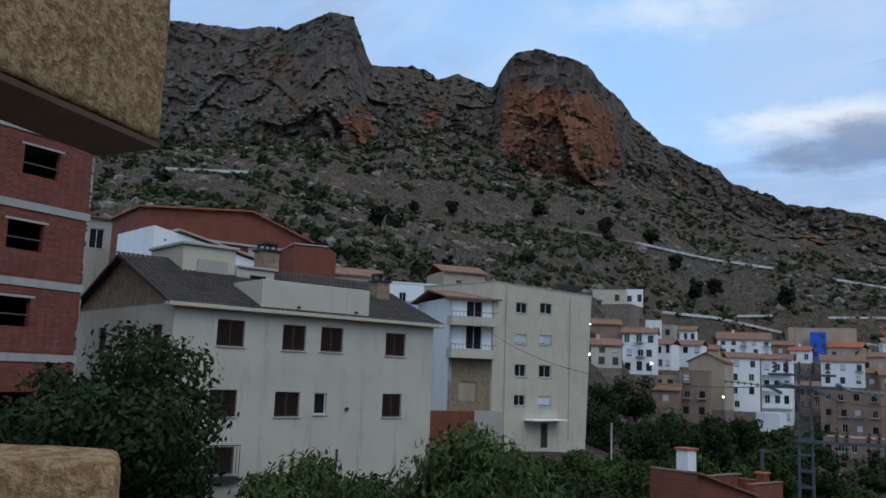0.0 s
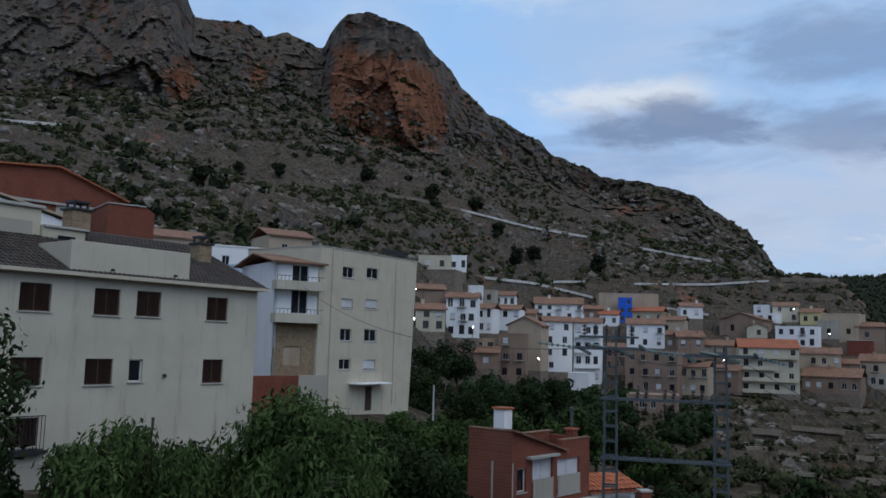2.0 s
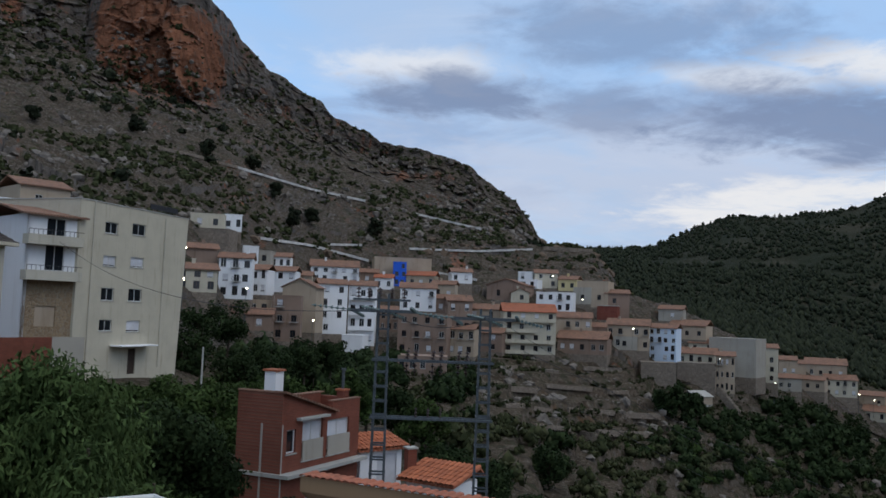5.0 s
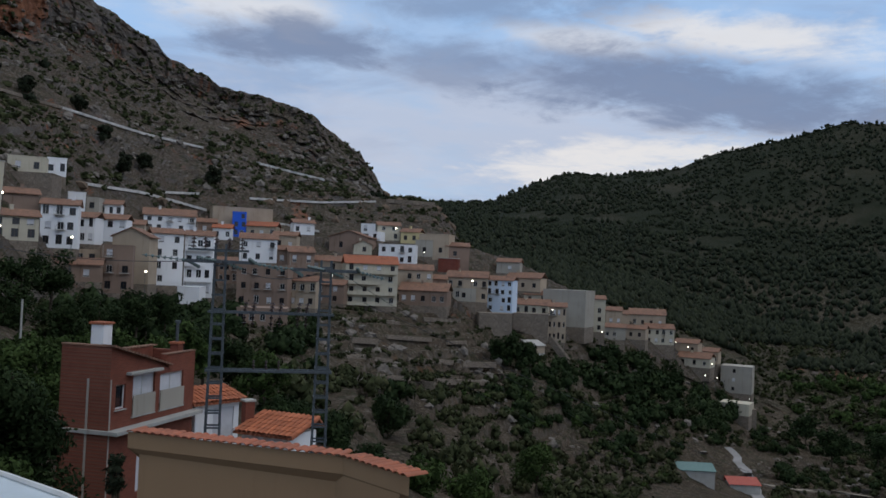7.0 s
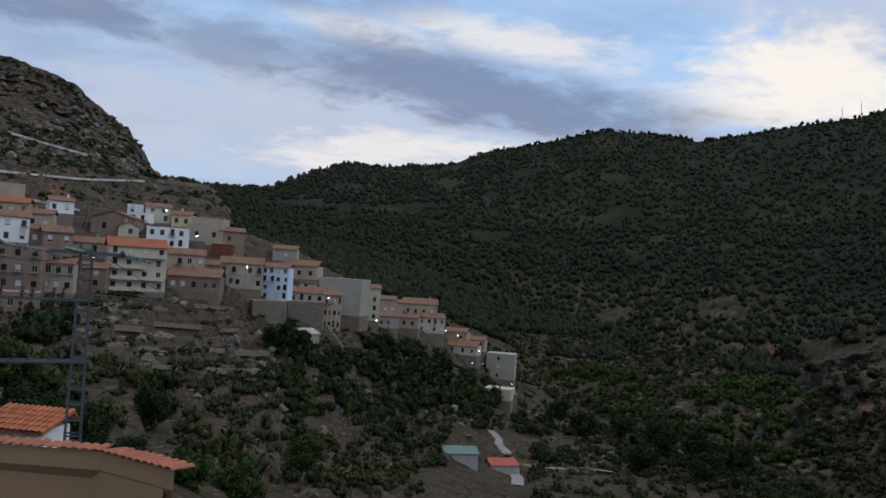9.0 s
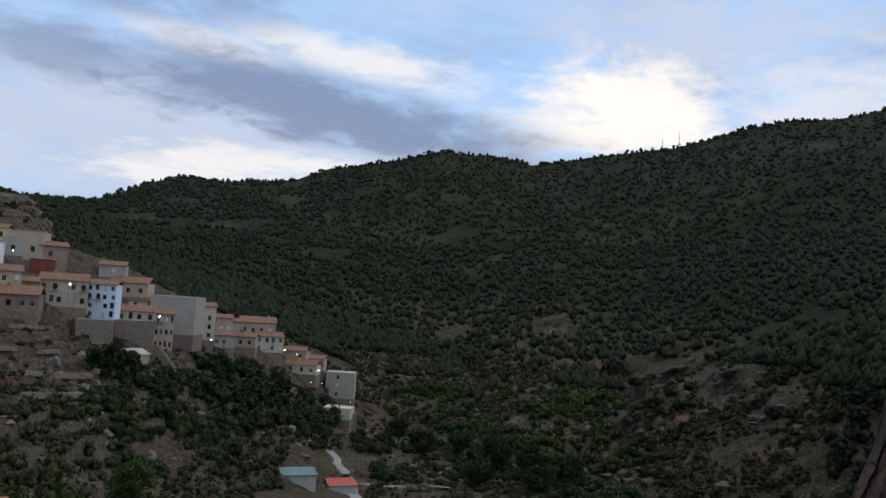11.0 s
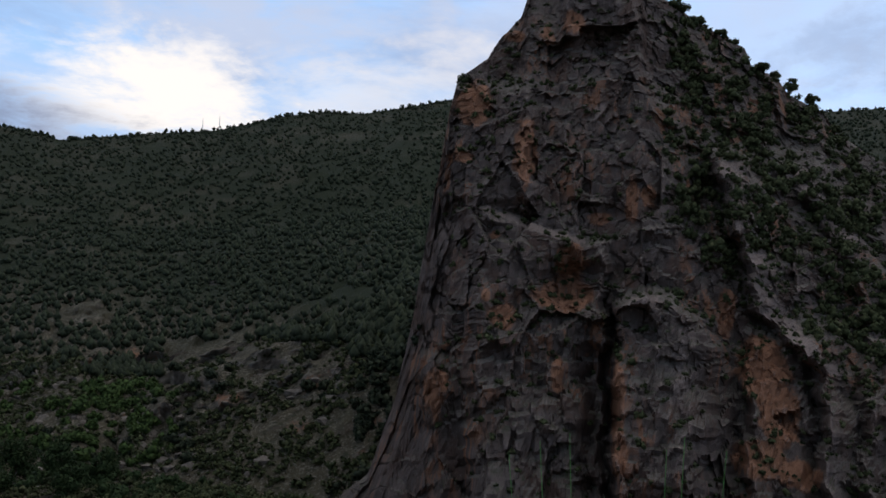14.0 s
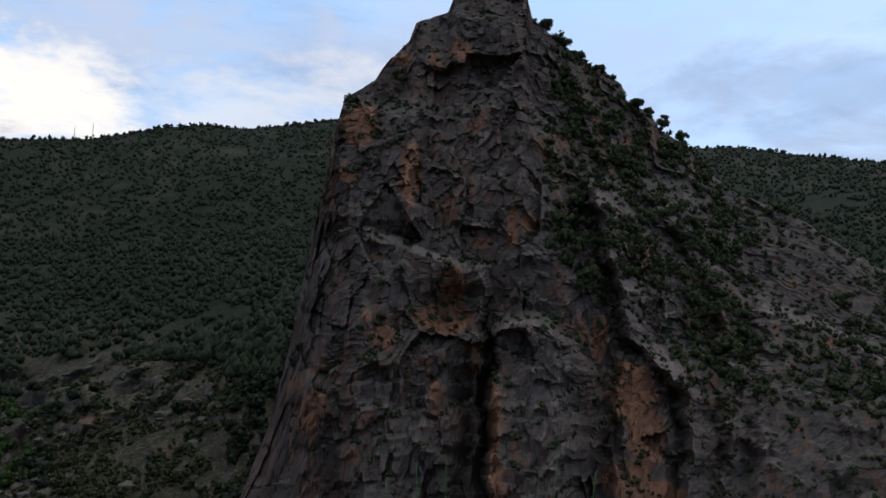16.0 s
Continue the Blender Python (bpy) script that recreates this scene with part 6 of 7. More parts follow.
def clumps(name, places, sizes, squash, material, label, jitter=0.35, lift=0.35, far=False):
    """Low bushes or far trees: ragged lumps, one mesh of stuff."""
    SV, SF = (OCT_V, OCT_F) if far else (ICO_V, ICO_F)
    n, k = len(places), len(SV)
    v = SV[None] * (1 + rng.uniform(-jitter, jitter, (n, k, 1)))
    a = rng.uniform(0, 6.28, n)
    c, s = np.cos(a)[:, None], np.sin(a)[:, None]
    v = np.stack([v[..., 0] * c - v[..., 1] * s, v[..., 0] * s + v[..., 1] * c, v[..., 2]], -1)
    v = v * sizes[:, None, None] * np.stack([np.ones(n), np.ones(n), squash], -1)[:, None, :]
    v = v + places[:, None, :] + np.stack([0 * sizes, 0 * sizes, sizes * squash * lift], -1)[:, None, :]
    f = (SF[None] + (np.arange(n) * k)[:, None, None]).reshape(-1, 3)
    ob = from_arrays(name, v.reshape(-1, 3), f, material, far)
    return tagged(ob, label, "vegetation", kind="stuff")


def tufts(name, places, sizes, squash, material, label, leaves=14, leaf=0.34):
    """Bushes and far trees of small leaf sprays round a centre, one mesh of stuff."""
    n = len(places)
    d = rng.normal(size=(n, leaves, 3))
    d /= np.linalg.norm(d, axis=2, keepdims=True) + 1e-9
    d *= rng.uniform(0.35, 1.0, (n, leaves, 1))
    d[..., 2] = np.abs(d[..., 2]) * squash[:, None] + 0.1
    c = places[:, None, :] + d * sizes[:, None, None]
    u = rng.normal(size=(n, leaves, 3))
    u /= np.linalg.norm(u, axis=2, keepdims=True)
    w = np.cross(u, rng.normal(size=(n, leaves, 3)))
    w /= np.linalg.norm(w, axis=2, keepdims=True)
    s = sizes[:, None, None] * leaf * rng.uniform(0.6, 1.4, (n, leaves, 1))
    q = np.stack([c - u * s - w * s * 0.2, c + w * s * 0.8 - u * s * 0.1, c + u * s + w * s * 0.15, c - w * s * 0.7], 2)
    f = np.arange(n * leaves * 4).reshape(-1, 4)
    ob = from_arrays(name, q.reshape(-1, 3), f, material, False)
    return tagged(ob, label, "vegetation", kind="stuff")


def crowns(name, places, sizes, squash, material, label, lobes=7, leaves=34, leaf=0.13):
    """Round, leafy bushes and trees of several lobes, each leaf facing outwards: one mesh of stuff."""
    n = len(places)
    d = rng.normal(size=(n, lobes, 3))
    d /= np.linalg.norm(d, axis=2, keepdims=True)
    d[..., 2] = np.abs(d[..., 2]) * 0.9
    lr = rng.uniform(0.34, 0.58, (n, lobes)) * sizes[:, None]
    lc = d * rng.uniform(0.35, 0.75, (n, lobes, 1)) * sizes[:, None, None]
    lc[..., 2] = lc[..., 2] * squash[:, None] + 0.25 * sizes[:, None]
    lc += places[:, None, :]
    o = rng.normal(size=(n, lobes, leaves, 3))
    o /= np.linalg.norm(o, axis=3, keepdims=True)
    c = lc[:, :, None, :] + o * (lr[:, :, None] * rng.uniform(0.72, 1.15, (n, lobes, leaves)))[..., None]
    nrm = o + rng.normal(size=o.shape) * 0.45
    u = np.cross(nrm, rng.normal(size=o.shape))
    u /= np.linalg.norm(u, axis=3, keepdims=True) + 1e-9
    w = np.cross(nrm, u)
    w /= np.linalg.norm(w, axis=3, keepdims=True) + 1e-9
    s = (sizes[:, None, None] ** 0.6 * leaf * rng.uniform(0.7, 1.5, (n, lobes, leaves)))[..., None]
    q = np.stack([c - u * s, c + w * s * 0.75, c + u * s * 1.1, c - w * s * 0.7], 3).reshape(-1, 3)
    tagged(from_arrays(name, q, np.arange(len(q)).reshape(-1, 4), material, False), label, "vegetation", kind="stuff")
    k = len(OCT_V)
    v = (lc.reshape(-1, 1, 3) + OCT_V[None] * lr.reshape(-1, 1, 1) * 0.85).reshape(-1, 3)
    f = (OCT_F[None] + (np.arange(n * lobes) * k)[:, None, None]).reshape(-1, 3)
    return tagged(from_arrays(name, v, f, material, True), label, "vegetation", kind="stuff")


def scatter(sheet, n, v0, v1, keep):
    p, nz = sheet.pick(rng, n, v0, v1)
    az = np.degrees(np.arctan2(p[:, 0], p[:, 1]))
    el = np.degrees(np.arctan2(p[:, 2], np.hypot(p[:, 0], p[:, 1])))
    k = keep(p, nz, az, el)
    return p[k]


def patchy(p, size, lo, seed):
    return fbm(p / size, 3, 0.6, seed) > lo


def bushes(name, p, smin, smax, mat, label, sq=(0.6, 1.0), solid=True, leaves=14, leaf=0.34):
    s = smin + (smax - smin) * rng.random(len(p)) ** 2.2
    q = rng.uniform(*sq, len(p))
    if solid:
        clumps(name, p, s * 0.66, q, mat, label)
    tufts(name, p, s, q, mat, label, leaves, leaf)


# scrub and boulders on the mountain
TOWN_TOP = ((13, 18, 24, 30, 36, 38, 42), (4.4, 3.4, 3.2, 3.1, 3.3, 1.9, 1.2))
p = scatter(mountain, 9000, 0.1, 0.9, lambda p, nz, az, el: (az > 13) & (az < 42) & (el > np.interp(az, *TOWN_TOP)) & (el < 5.2) & patchy(p, 14, -0.2, 66))
bushes("spur_scrub", p, 0.5, 2.0, M_SCRUB, "scrub on the spur above the town", leaves=12)
p = scatter(mountain, 5000, 0.1, 0.9, lambda p, nz, az, el: (az > 13) & (az < 40) & (el > np.interp(az, *TOWN_TOP)) & (el < 5.2) & patchy(p, 12, 0.0, 67))
clumps("spur_boulders", p, 0.3 + 2.0 * rng.random(len(p)) ** 3, rng.uniform(0.5, 1.0, len(p)), plain("brown_boulder", (0.16, 0.115, 0.08), 0.95, 0, 0.5, 0.8), "brown rocks on the spur above the town", 0.4, 0.0)
p = scatter(mountain, 17000, 0.02, 0.72, lambda p, nz, az, el: (nz > 0.35) & patchy(p, 30, -0.3, 61) & ((el > 4.8) | (az < 8)) & (az < 37))
bushes("scrub", p, 0.5, 1.9, M_SCRUB, "dark green scrub on the rocky mountainside", leaves=7, leaf=0.4)
p = scatter(mountain, 2600, 0.6, 0.98, lambda p, nz, az, el: (nz > 0.3) & (az < 36))
bushes("scrub", p, 0.5, 1.7, M_SCRUB, "dark scrub on ledges of the cliffs", leaves=10)
p = scatter(mountain, 420, 0.02, 0.62, lambda p, nz, az, el: patchy(p, 40, 0.1, 63) & ((el > 4.8) | (az < 8)) & (az < 36))
bushes("pine_scrub", p, 1.4, 3.2, M_PINE, "dark rounded pines on the mountainside", (0.9, 1.3), leaves=26)
M_BOULDER = plain("boulder", (0.21, 0.185, 0.16), 0.95, 0, 0.5, 0.8)
p = scatter(mountain, 9000, 0.02, 0.75, lambda p, nz, az, el: patchy(p, 16, -0.05, 64) & ((el > 4.9) | (az < 8)) & (az < 37))
clumps("boulders", p, 0.3 + 1.5 * rng.random(len(p)) ** 3, rng.uniform(0.5, 0.9, len(p)), M_BOULDER, "pale limestone boulders strewn on the slope", 0.35, 0.0)
# the wooded hills
p = scatter(hills, 62000, 0.2, 0.99, lambda p, nz, az, el: ((el > 0) | (el > -3.6) | (el > -5) & patchy(p, 30, 0.0, 75)) & patchy(p, 60, -0.75, 71) & ~((az > 75) & (az < 87) & (el < -2.6)) & ~((az > 94) & (az < 116)) & (az > 34))
s = 1.3 + 2.1 * rng.random(len(p)) ** 1.5
clumps("pine_wood", p, s * 0.8, rng.uniform(0.9, 1.5, len(p)), M_PINE, "dense dark pine wood on the far hills", 0.4, 0.6, True)
crest = hills.P[-6:-4].reshape(-1, 3)
p = crest[rng.integers(0, len(crest), 900)] + rng.normal(size=(900, 3)) * (3, 3, 0.3)
bushes("pines_on_ridge", p, 1.5, 3.8, M_PINE, "pines standing along the ridge", (1.0, 1.6), True, 16)
def leafy(name, p, smin, smax, mat, label, sq=(0.7, 1.1), lobes=7, leaves=34, leaf=0.13):
    crowns(name, p, smin + (smax - smin) * rng.random(len(p)) ** 1.8, rng.uniform(*sq, len(p)), mat, label, lobes, leaves, leaf)


p = scatter(hills, 16000, 0.02, 0.5, lambda p, nz, az, el: (az > 40) & (el < 3) & patchy(p, 35, -0.25, 72) & ((az < 74) | patchy(p, 14, -0.1, 76)))
leafy("valley_scrub", p, 0.8, 2.6, M_SCRUB, "olive scrub on the valley side", lobes=2, leaves=7, leaf=0.40)
p = scatter(hills, 900, 0.02, 0.45, lambda p, nz, az, el: (az > 60) & (el < 2) & patchy(p, 45, 0.0, 73))
leafy("valley_pines", p, 1.8, 4.0, M_PINE, "dark pines on the valley side", (1.0, 1.6), 6, 14, 0.3)
p = scatter(hills, 2600, 0.05, 0.5, lambda p, nz, az, el: (az > 87.3) & (az < 93) & (el < 3.0) & (el > -9) | (az > 84) & (az < 88) & (el > -2) & (el < 1.5))
leafy("gully_pines", p, 2.0, 4.2, M_PINE, "tall dark pines in the gully beside the crag", (1.2, 2.0), 6, 14, 0.3)
p = scatter(hills, 1400, 0.02, 0.40, lambda p, nz, az, el: (az > 59) & (az < 76) & (el < -5.5))
leafy("valley_grove", p[:600], 2.2, 4.6, M_LEAF, "green grove along the valley floor", (1.1, 1.7), 8, 22, 0.26)
p = scatter(hills, 3000, 0.02, 0.42, lambda p, nz, az, el: (az > 60) & (el < 1) & patchy(p, 22, 0.05, 74))
clumps("valley_boulders", p, 0.4 + 2.6 * rng.random(len(p)) ** 3, rng.uniform(0.5, 0.9, len(p)), plain("brown_outcrop", (0.13, 0.108, 0.088), 0.95, 0, 0.5, 0.8), "rock outcrops on the valley side", 0.5, -0.3)
# the crag
p = scatter(crag, 9000, 0.05, 0.96, lambda p, nz, az, el: (az > 107.5) & (el > 1.5 + 0.9 * (112 - az)) & patchy(p, 14, -0.2, 81) | (az > 112) & patchy(p, 10, 0.2, 83) | (nz > 0.6) & (az > 93))
leafy("crag_scrub", p, 0.5, 1.7, M_SCRUB, "dark scrub clinging to the crag", (0.7, 1.1), 3, 7, 0.26)
p = scatter(crag, 3200, 0.2, 0.97, lambda p, nz, az, el: (az > 107.5) & (el > -3) & (el > 2 + 0.9 * (112 - az)) & patchy(p, 22, -0.15, 82))
leafy("crag_pines", p, 1.1, 2.9, M_SCRUB, "small pines on the shoulder of the crag", (0.9, 1.4), 5, 15, 0.22)
p = scatter(crag, 2400, 0.0, 0.6, lambda p, nz, az, el: (az < 91.6) & (el < -0.5) & (az < 91.5 + 0.45 * (el + 2)))
leafy("crag_foot_scrub", p, 1.0, 2.8, M_PINE, "dark pines at the foot of the crag", (1.0, 1.6), 6, 16, 0.2)
# the valley floor and the terraces
level = lambda p: np.hypot(p[:, 0], p[:, 1])
lane = lambda az, el: (az > 53.0) & (az < 58.8) & (el < -10.2)
p = scatter(ground, 6500, 0.2, 0.9, lambda p, nz, az, el: (az > 24) & (az < 92) & (el < -7.0) & (el > -22) & (patchy(p, 22, 0.0, 95) | (el < -11.5)) & ~lane(az, el) & (level(p) > 45))
leafy("gorge_scrub", p, 0.9, 2.8, M_SCRUB, "dense olive scrub in the gorge", lobes=4, leaves=12, leaf=0.22)
p = scatter(ground, 9000, 0.35, 0.95, lambda p, nz, az, el: (az > 12) & (az < 95) & (level(p) > 62) & patchy(p, 20, 0.0, 91) & ~lane(az, el))
leafy("terrace_scrub", p, 0.4, 1.5, M_SCRUB, "scrub and weeds on the old terraces", lobes=3, leaves=9, leaf=0.22)
p = scatter(ground, 1900, 0.4, 0.95, lambda p, nz, az, el: (az > 12) & (az < 80) & (level(p) > 70) & patchy(p, 26, 0.0, 92) & ~lane(az, el) & ((az > 42) | (az < 29) | (el < -8.0)) & ((az > 40) | (el < -3.2)))
leafy("terrace_trees", p, 1.7, 3.8, M_DARKLEAF, "dark green trees among the terraces", (0.8, 1.2), 7, 26, 0.20)
p = scatter(ground, 2600, 0.3, 0.97, lambda p, nz, az, el: (az > 45.5) & (az < 56.2) & (el < np.interp(az, (45, 50, 56), (-4.6, -5.2, -7.6))) & (el > np.interp(az, (45, 49, 52, 56), (-6.0, -8.6, -9.4, -9.0))) & patchy(p, 30, -0.35, 97))
leafy("gorge_grove", p[:420], 2.4, 4.8, M_DARKLEAF, "dense dark green grove below the last houses of the town", (0.9, 1.3), 8, 28, 0.26)
p = scatter(ground, 500, 0.3, 0.9, lambda p, nz, az, el: (az > 26) & (az < 60) & (el < -7.5) & (level(p) > 55) & patchy(p, 18, 0.05, 96) & ~lane(az, el))
leafy("bright_shrubs", p, 1.2, 2.8, M_LEAF, "fresh green shrubs among the dark scrub", (0.8, 1.2), 6, 24, 0.17)
p = scatter(ground, 5000, 0.4, 0.95, lambda p, nz, az, el: (az > 20) & (az < 70) & (level(p) > 90) & patchy(p, 14, 0.1, 93))
clumps("terrace_boulders", p, 0.3 + 1.3 * rng.random(len(p)) ** 3, rng.uniform(0.5, 0.9, len(p)), M_BOULDER, "pale rocks and rubble on the terraces", 0.4, 0.0)


def leaves_mesh(centres, size, droop=0.0, long=1.0, out=None):
    """Small pointed leaves at the given centres."""
    n = len(centres)
    u = rng.normal(size=(n, 3))
    u[:, 2] -= droop * 2.2
    if out is not None:
        o = out + rng.normal(size=(n, 3)) * 0.5
        o /= np.linalg.norm(o, axis=1, keepdims=True)
        u -= o * (u * o).sum(1, keepdims=True)
    u /= np.linalg.norm(u, axis=1, keepdims=True)
    w = np.cross(u, rng.normal(size=(n, 3)) if out is None else o)
    w /= np.linalg.norm(w, axis=1, keepdims=True) + 1e-9
    s = size * rng.uniform(0.6, 1.3, (n, 1))
    nrm = np.cross(u, w)
    a, b = centres - u * s * long, centres + u * s * long
    l, r = centres + w * s * 0.5 + nrm * s * 0.12, centres - w * s * 0.5 + nrm * s * 0.12
    return np.stack([a, l, b, r], 1).reshape(-1, 3), np.arange(n * 4).reshape(-1, 4)


def tree(az, r, z_top, z_base, radius, material, label, n=7000, leaf=0.13, kind="round", name="tree", seed=1, lobes=26):
    """A tree: tapered trunk, limbs, and a crown of leaves in uneven lobes."""
    g = np.random.default_rng(seed)
    x, y, _ = polar(az, r, z=0)
    t = thing(name, pose(x, y, z_base), label, "tree")
    h = z_top - z_base
    part("trunk", tube([(0, 0, -0.4), (0.1, 0.05, h * 0.25), (0.05, 0.15, h * 0.5), (0.1, 0.1, h * 0.85)], max(0.05 * h * 0.5, 0.12), 9, 0.25), M_BARK, t)
    c0 = h * (0.55 if kind != "cypress" else 0.5)
    cs, rs = [], []
    for i in range(lobes):
        d = g.normal(size=3)
        d /= np.linalg.norm(d)
        if kind == "cypress":
            zz = g.uniform(0.05, 0.98)
            cs.append((d[0] * radius * 0.35 * (1 - zz), d[1] * radius * 0.35 * (1 - zz), h * zz))
            rs.append(radius * (0.25 + 0.5 * (1 - zz)))
        else:
            k = g.uniform(0.35, 0.8)
            cs.append((d[0] * radius * k, d[1] * radius * k, c0 + d[2] * (h - c0) * k * 0.95))
            rs.append(radius * g.uniform(0.24, 0.46))
    cs, rs = np.array(cs), np.array(rs)
    cs[:, 2] = np.minimum(cs[:, 2], h - rs * 0.7)
    for i in range(min(7, lobes)):
        e = cs[i]
        part("limb", tube([(0.05, 0.1, h * 0.3), tuple(e * (0.5, 0.5, 0.0) + (0, 0, (h * 0.3 + e[2]) / 2)), tuple(e)], h * 0.012 + 0.03, 6, 0.3), M_BARK, t)
    n = int(n * 0.42)
    share = rs ** 2 / (rs ** 2).sum()
    li = g.choice(lobes, n, p=share)
    d = g.normal(size=(n, 3))
    d /= np.linalg.norm(d, axis=1, keepdims=True)
    rad = rs[li][:, None] * (g.random((n, 1)) ** 0.25) * (1 + 0.12 * g.normal(size=(n, 1)))
    c = cs[li] + d * rad * (1, 1, 0.85)
    if kind == "willow":
        drop = g.random(n) ** 2.2 * h * 0.30
        c[:, 2] -= drop * (np.hypot(c[:, 0], c[:, 1]) / radius)
        # gather the leaves into hanging strands
        ang = np.round(np.arctan2(c[:, 1], c[:, 0]) * 34) / 34 + g.normal(size=n) * 0.006
        rr = np.round(np.hypot(c[:, 0], c[:, 1]) / 0.3) * 0.3 + g.normal(size=n) * 0.04
        c[:, 0], c[:, 1] = rr * np.cos(ang), rr * np.sin(ang)
    c[:, 2] = np.maximum(c[:, 2], 0.3)
    v, f = leaves_mesh(c, leaf * 1.5, 1.0 if kind == "willow" else 0.1, 1.5 if kind == "willow" else 1.0, d)
    crown = from_arrays("crown", v, f, material, False)
    crown.parent = t
    return t


def z_el(r, el):
    return r * math.tan(radians(el))


# by the near houses
tree(-21.2, 27.0, z_el(27, 3.2), -7.5, 3.7, M_DARKLEAF, "broad dark leafy tree before the unfinished building", 67500, 0.083, seed=2, lobes=34)
tree(-24.5, 26.0, z_el(26, -3.5), -7.5, 2.2, M_DARKLEAF, "dark leafy shrub under a brick building", 22500, 0.077, seed=3)
tree(-16.8, 25.5, z_el(25.5, -6.0), -7.5, 1.5, M_DARKLEAF, "dark leafy shrub beside a cream house", 20250, 0.077, seed=4)
tree(-7.0, 26.0, z_el(26, -2.6), -8.5, 2.5, M_WILLOW, "green weeping tree before a cream house", 63000, 0.059, "willow", seed=5, lobes=30)
tree(-10.8, 25.0, z_el(25, -5.0), -8.5, 1.5, M_WILLOW, "low green weeping tree", 27000, 0.059, "willow", seed=15)
tree(2.2, 27.0, z_el(27, -1.9), -9.0, 2.9, M_WILLOW, "large green weeping tree with hanging shoots", 90000, 0.059, "willow", seed=6, lobes=38)
# dark leaves here paint the shade in the gap between the crowns
tree(-2.7, 29.0, z_el(29, -4.8), -9.0, 1.8, M_DARKLEAF, "leafy tree darkened for the gap shade between weeping trees", 27000, 0.071, seed=7)
tree(7.6, 30.0, z_el(30, -4.2), -10.0, 2.2, M_DARKLEAF, "dark green leafy tree below the apartment block", 36000, 0.071, seed=8)
tree(10.8, 31.0, z_el(31, -4.8), -10.8, 2.3, M_DARKLEAF, "dark green leafy tree beside the brick house", 40500, 0.071, seed=9)
tree(8.5, 24.0, z_el(24, -9.0), -10.0, 2.0, M_LEAF, "low leafy tree in the yard", 27000, 0.066, seed=10)
tree(4.5, 23.0, z_el(23, -6.4), -9.6, 2.0, M_WILLOW, "low weeping tree in the yard", 27000, 0.059, "willow", seed=16)
tree(13.4, 30.0, z_el(30, -11.4), -12.0, 1.8, M_DARKLEAF, "dark shrub at the foot of a brick house", 20250, 0.066, seed=11)
tree(17.2, 17.5, z_el(17.5, -10.6), -11.0, 0.55, M_PINE, "slim dark cypress beside the outhouse", 18900, 0.041, "cypress", "cypress", 12, 30)
tree(14.8, 18.5, z_el(18.5, -13.2), -11.0, 1.1, M_DARKLEAF, "dark shrub beside a porch roof", 15750, 0.048, seed=13)
for i, (az, r, el, rad) in enumerate(((3.0, 50, -4.0, 1.6), (5.0, 52, -4.3, 1.8), (7.2, 54, -4.4, 1.8), (9.0, 58, -4.2, 2.0), (-0.5, 46, -4.2, 1.4), (11.0, 52, -4.8, 2.2), (12.6, 50, -5.0, 2.0))):
    tree(az, r, z_el(r, el), z_el(r, el) - rad * 2.4, rad, M_LEAF, "green shrub below the apartment block", 9000, 0.108, seed=200 + i, lobes=20)
tree(-9.4, 25.0, z_el(25, -4.6), -8.5, 2.1, M_WILLOW, "green weeping tree beside the cream house", 36000, 0.065, "willow", seed=17, lobes=28)
tree(4.9, 28.0, z_el(28, -3.4), -9.4, 2.2, M_WILLOW, "green weeping tree below the apartment block", 36000, 0.065, "willow", seed=18, lobes=28)
# below the town
for i, (az, r, el, rad, mat) in enumerate(((10.8, 118, 0.5, 4.2, M_DARKLEAF), (12.6, 122, 0.9, 3.8, M_DARKLEAF), (9.8, 105, -1.6, 3.2, M_DARKLEAF), (13.3, 110, -2.2, 3.8, M_DARKLEAF), (15.4, 118, -2.0, 3.4, M_DARKLEAF),
                                           (17.6, 125, -1.4, 3.0, M_DARKLEAF), (19.3, 130, -1.6, 2.8, M_DARKLEAF), (15.8, 85, -3.9, 3.2, M_LEAF), (18.2, 84, -3.6, 3.6, M_LEAF), (20.6, 90, -3.6, 3.0, M_LEAF), (12.4, 82, -4.2, 3.0, M_LEAF),
                                           (21.8, 100, -3.4, 3.4, M_DARKLEAF), (23.8, 100, -4.4, 3.2, M_DARKLEAF), (25.8, 92, -5.2, 3.2, M_LEAF), (27.3, 84, -7.6, 3.0, M_DARKLEAF), (10.2, 70, -4.4, 2.4, M_LEAF),
                                           (30.0, 80, -9.0, 2.8, M_DARKLEAF), (32.6, 72, -10.6, 3.0, M_DARKLEAF), (36, 84, -11.4, 3.0, M_LEAF), (40, 92, -12.2, 3.2, M_LEAF), (44, 120, -10.6, 3.6, M_LEAF), (34, 110, -8.0, 2.8, M_DARKLEAF))):
    tree(az, r, z_el(r, el), z_el(r, el) - rad * 2.4, rad, mat, "leafy green tree on the slope below the town", 7000, 0.17, seed=40 + i, lobes=22)
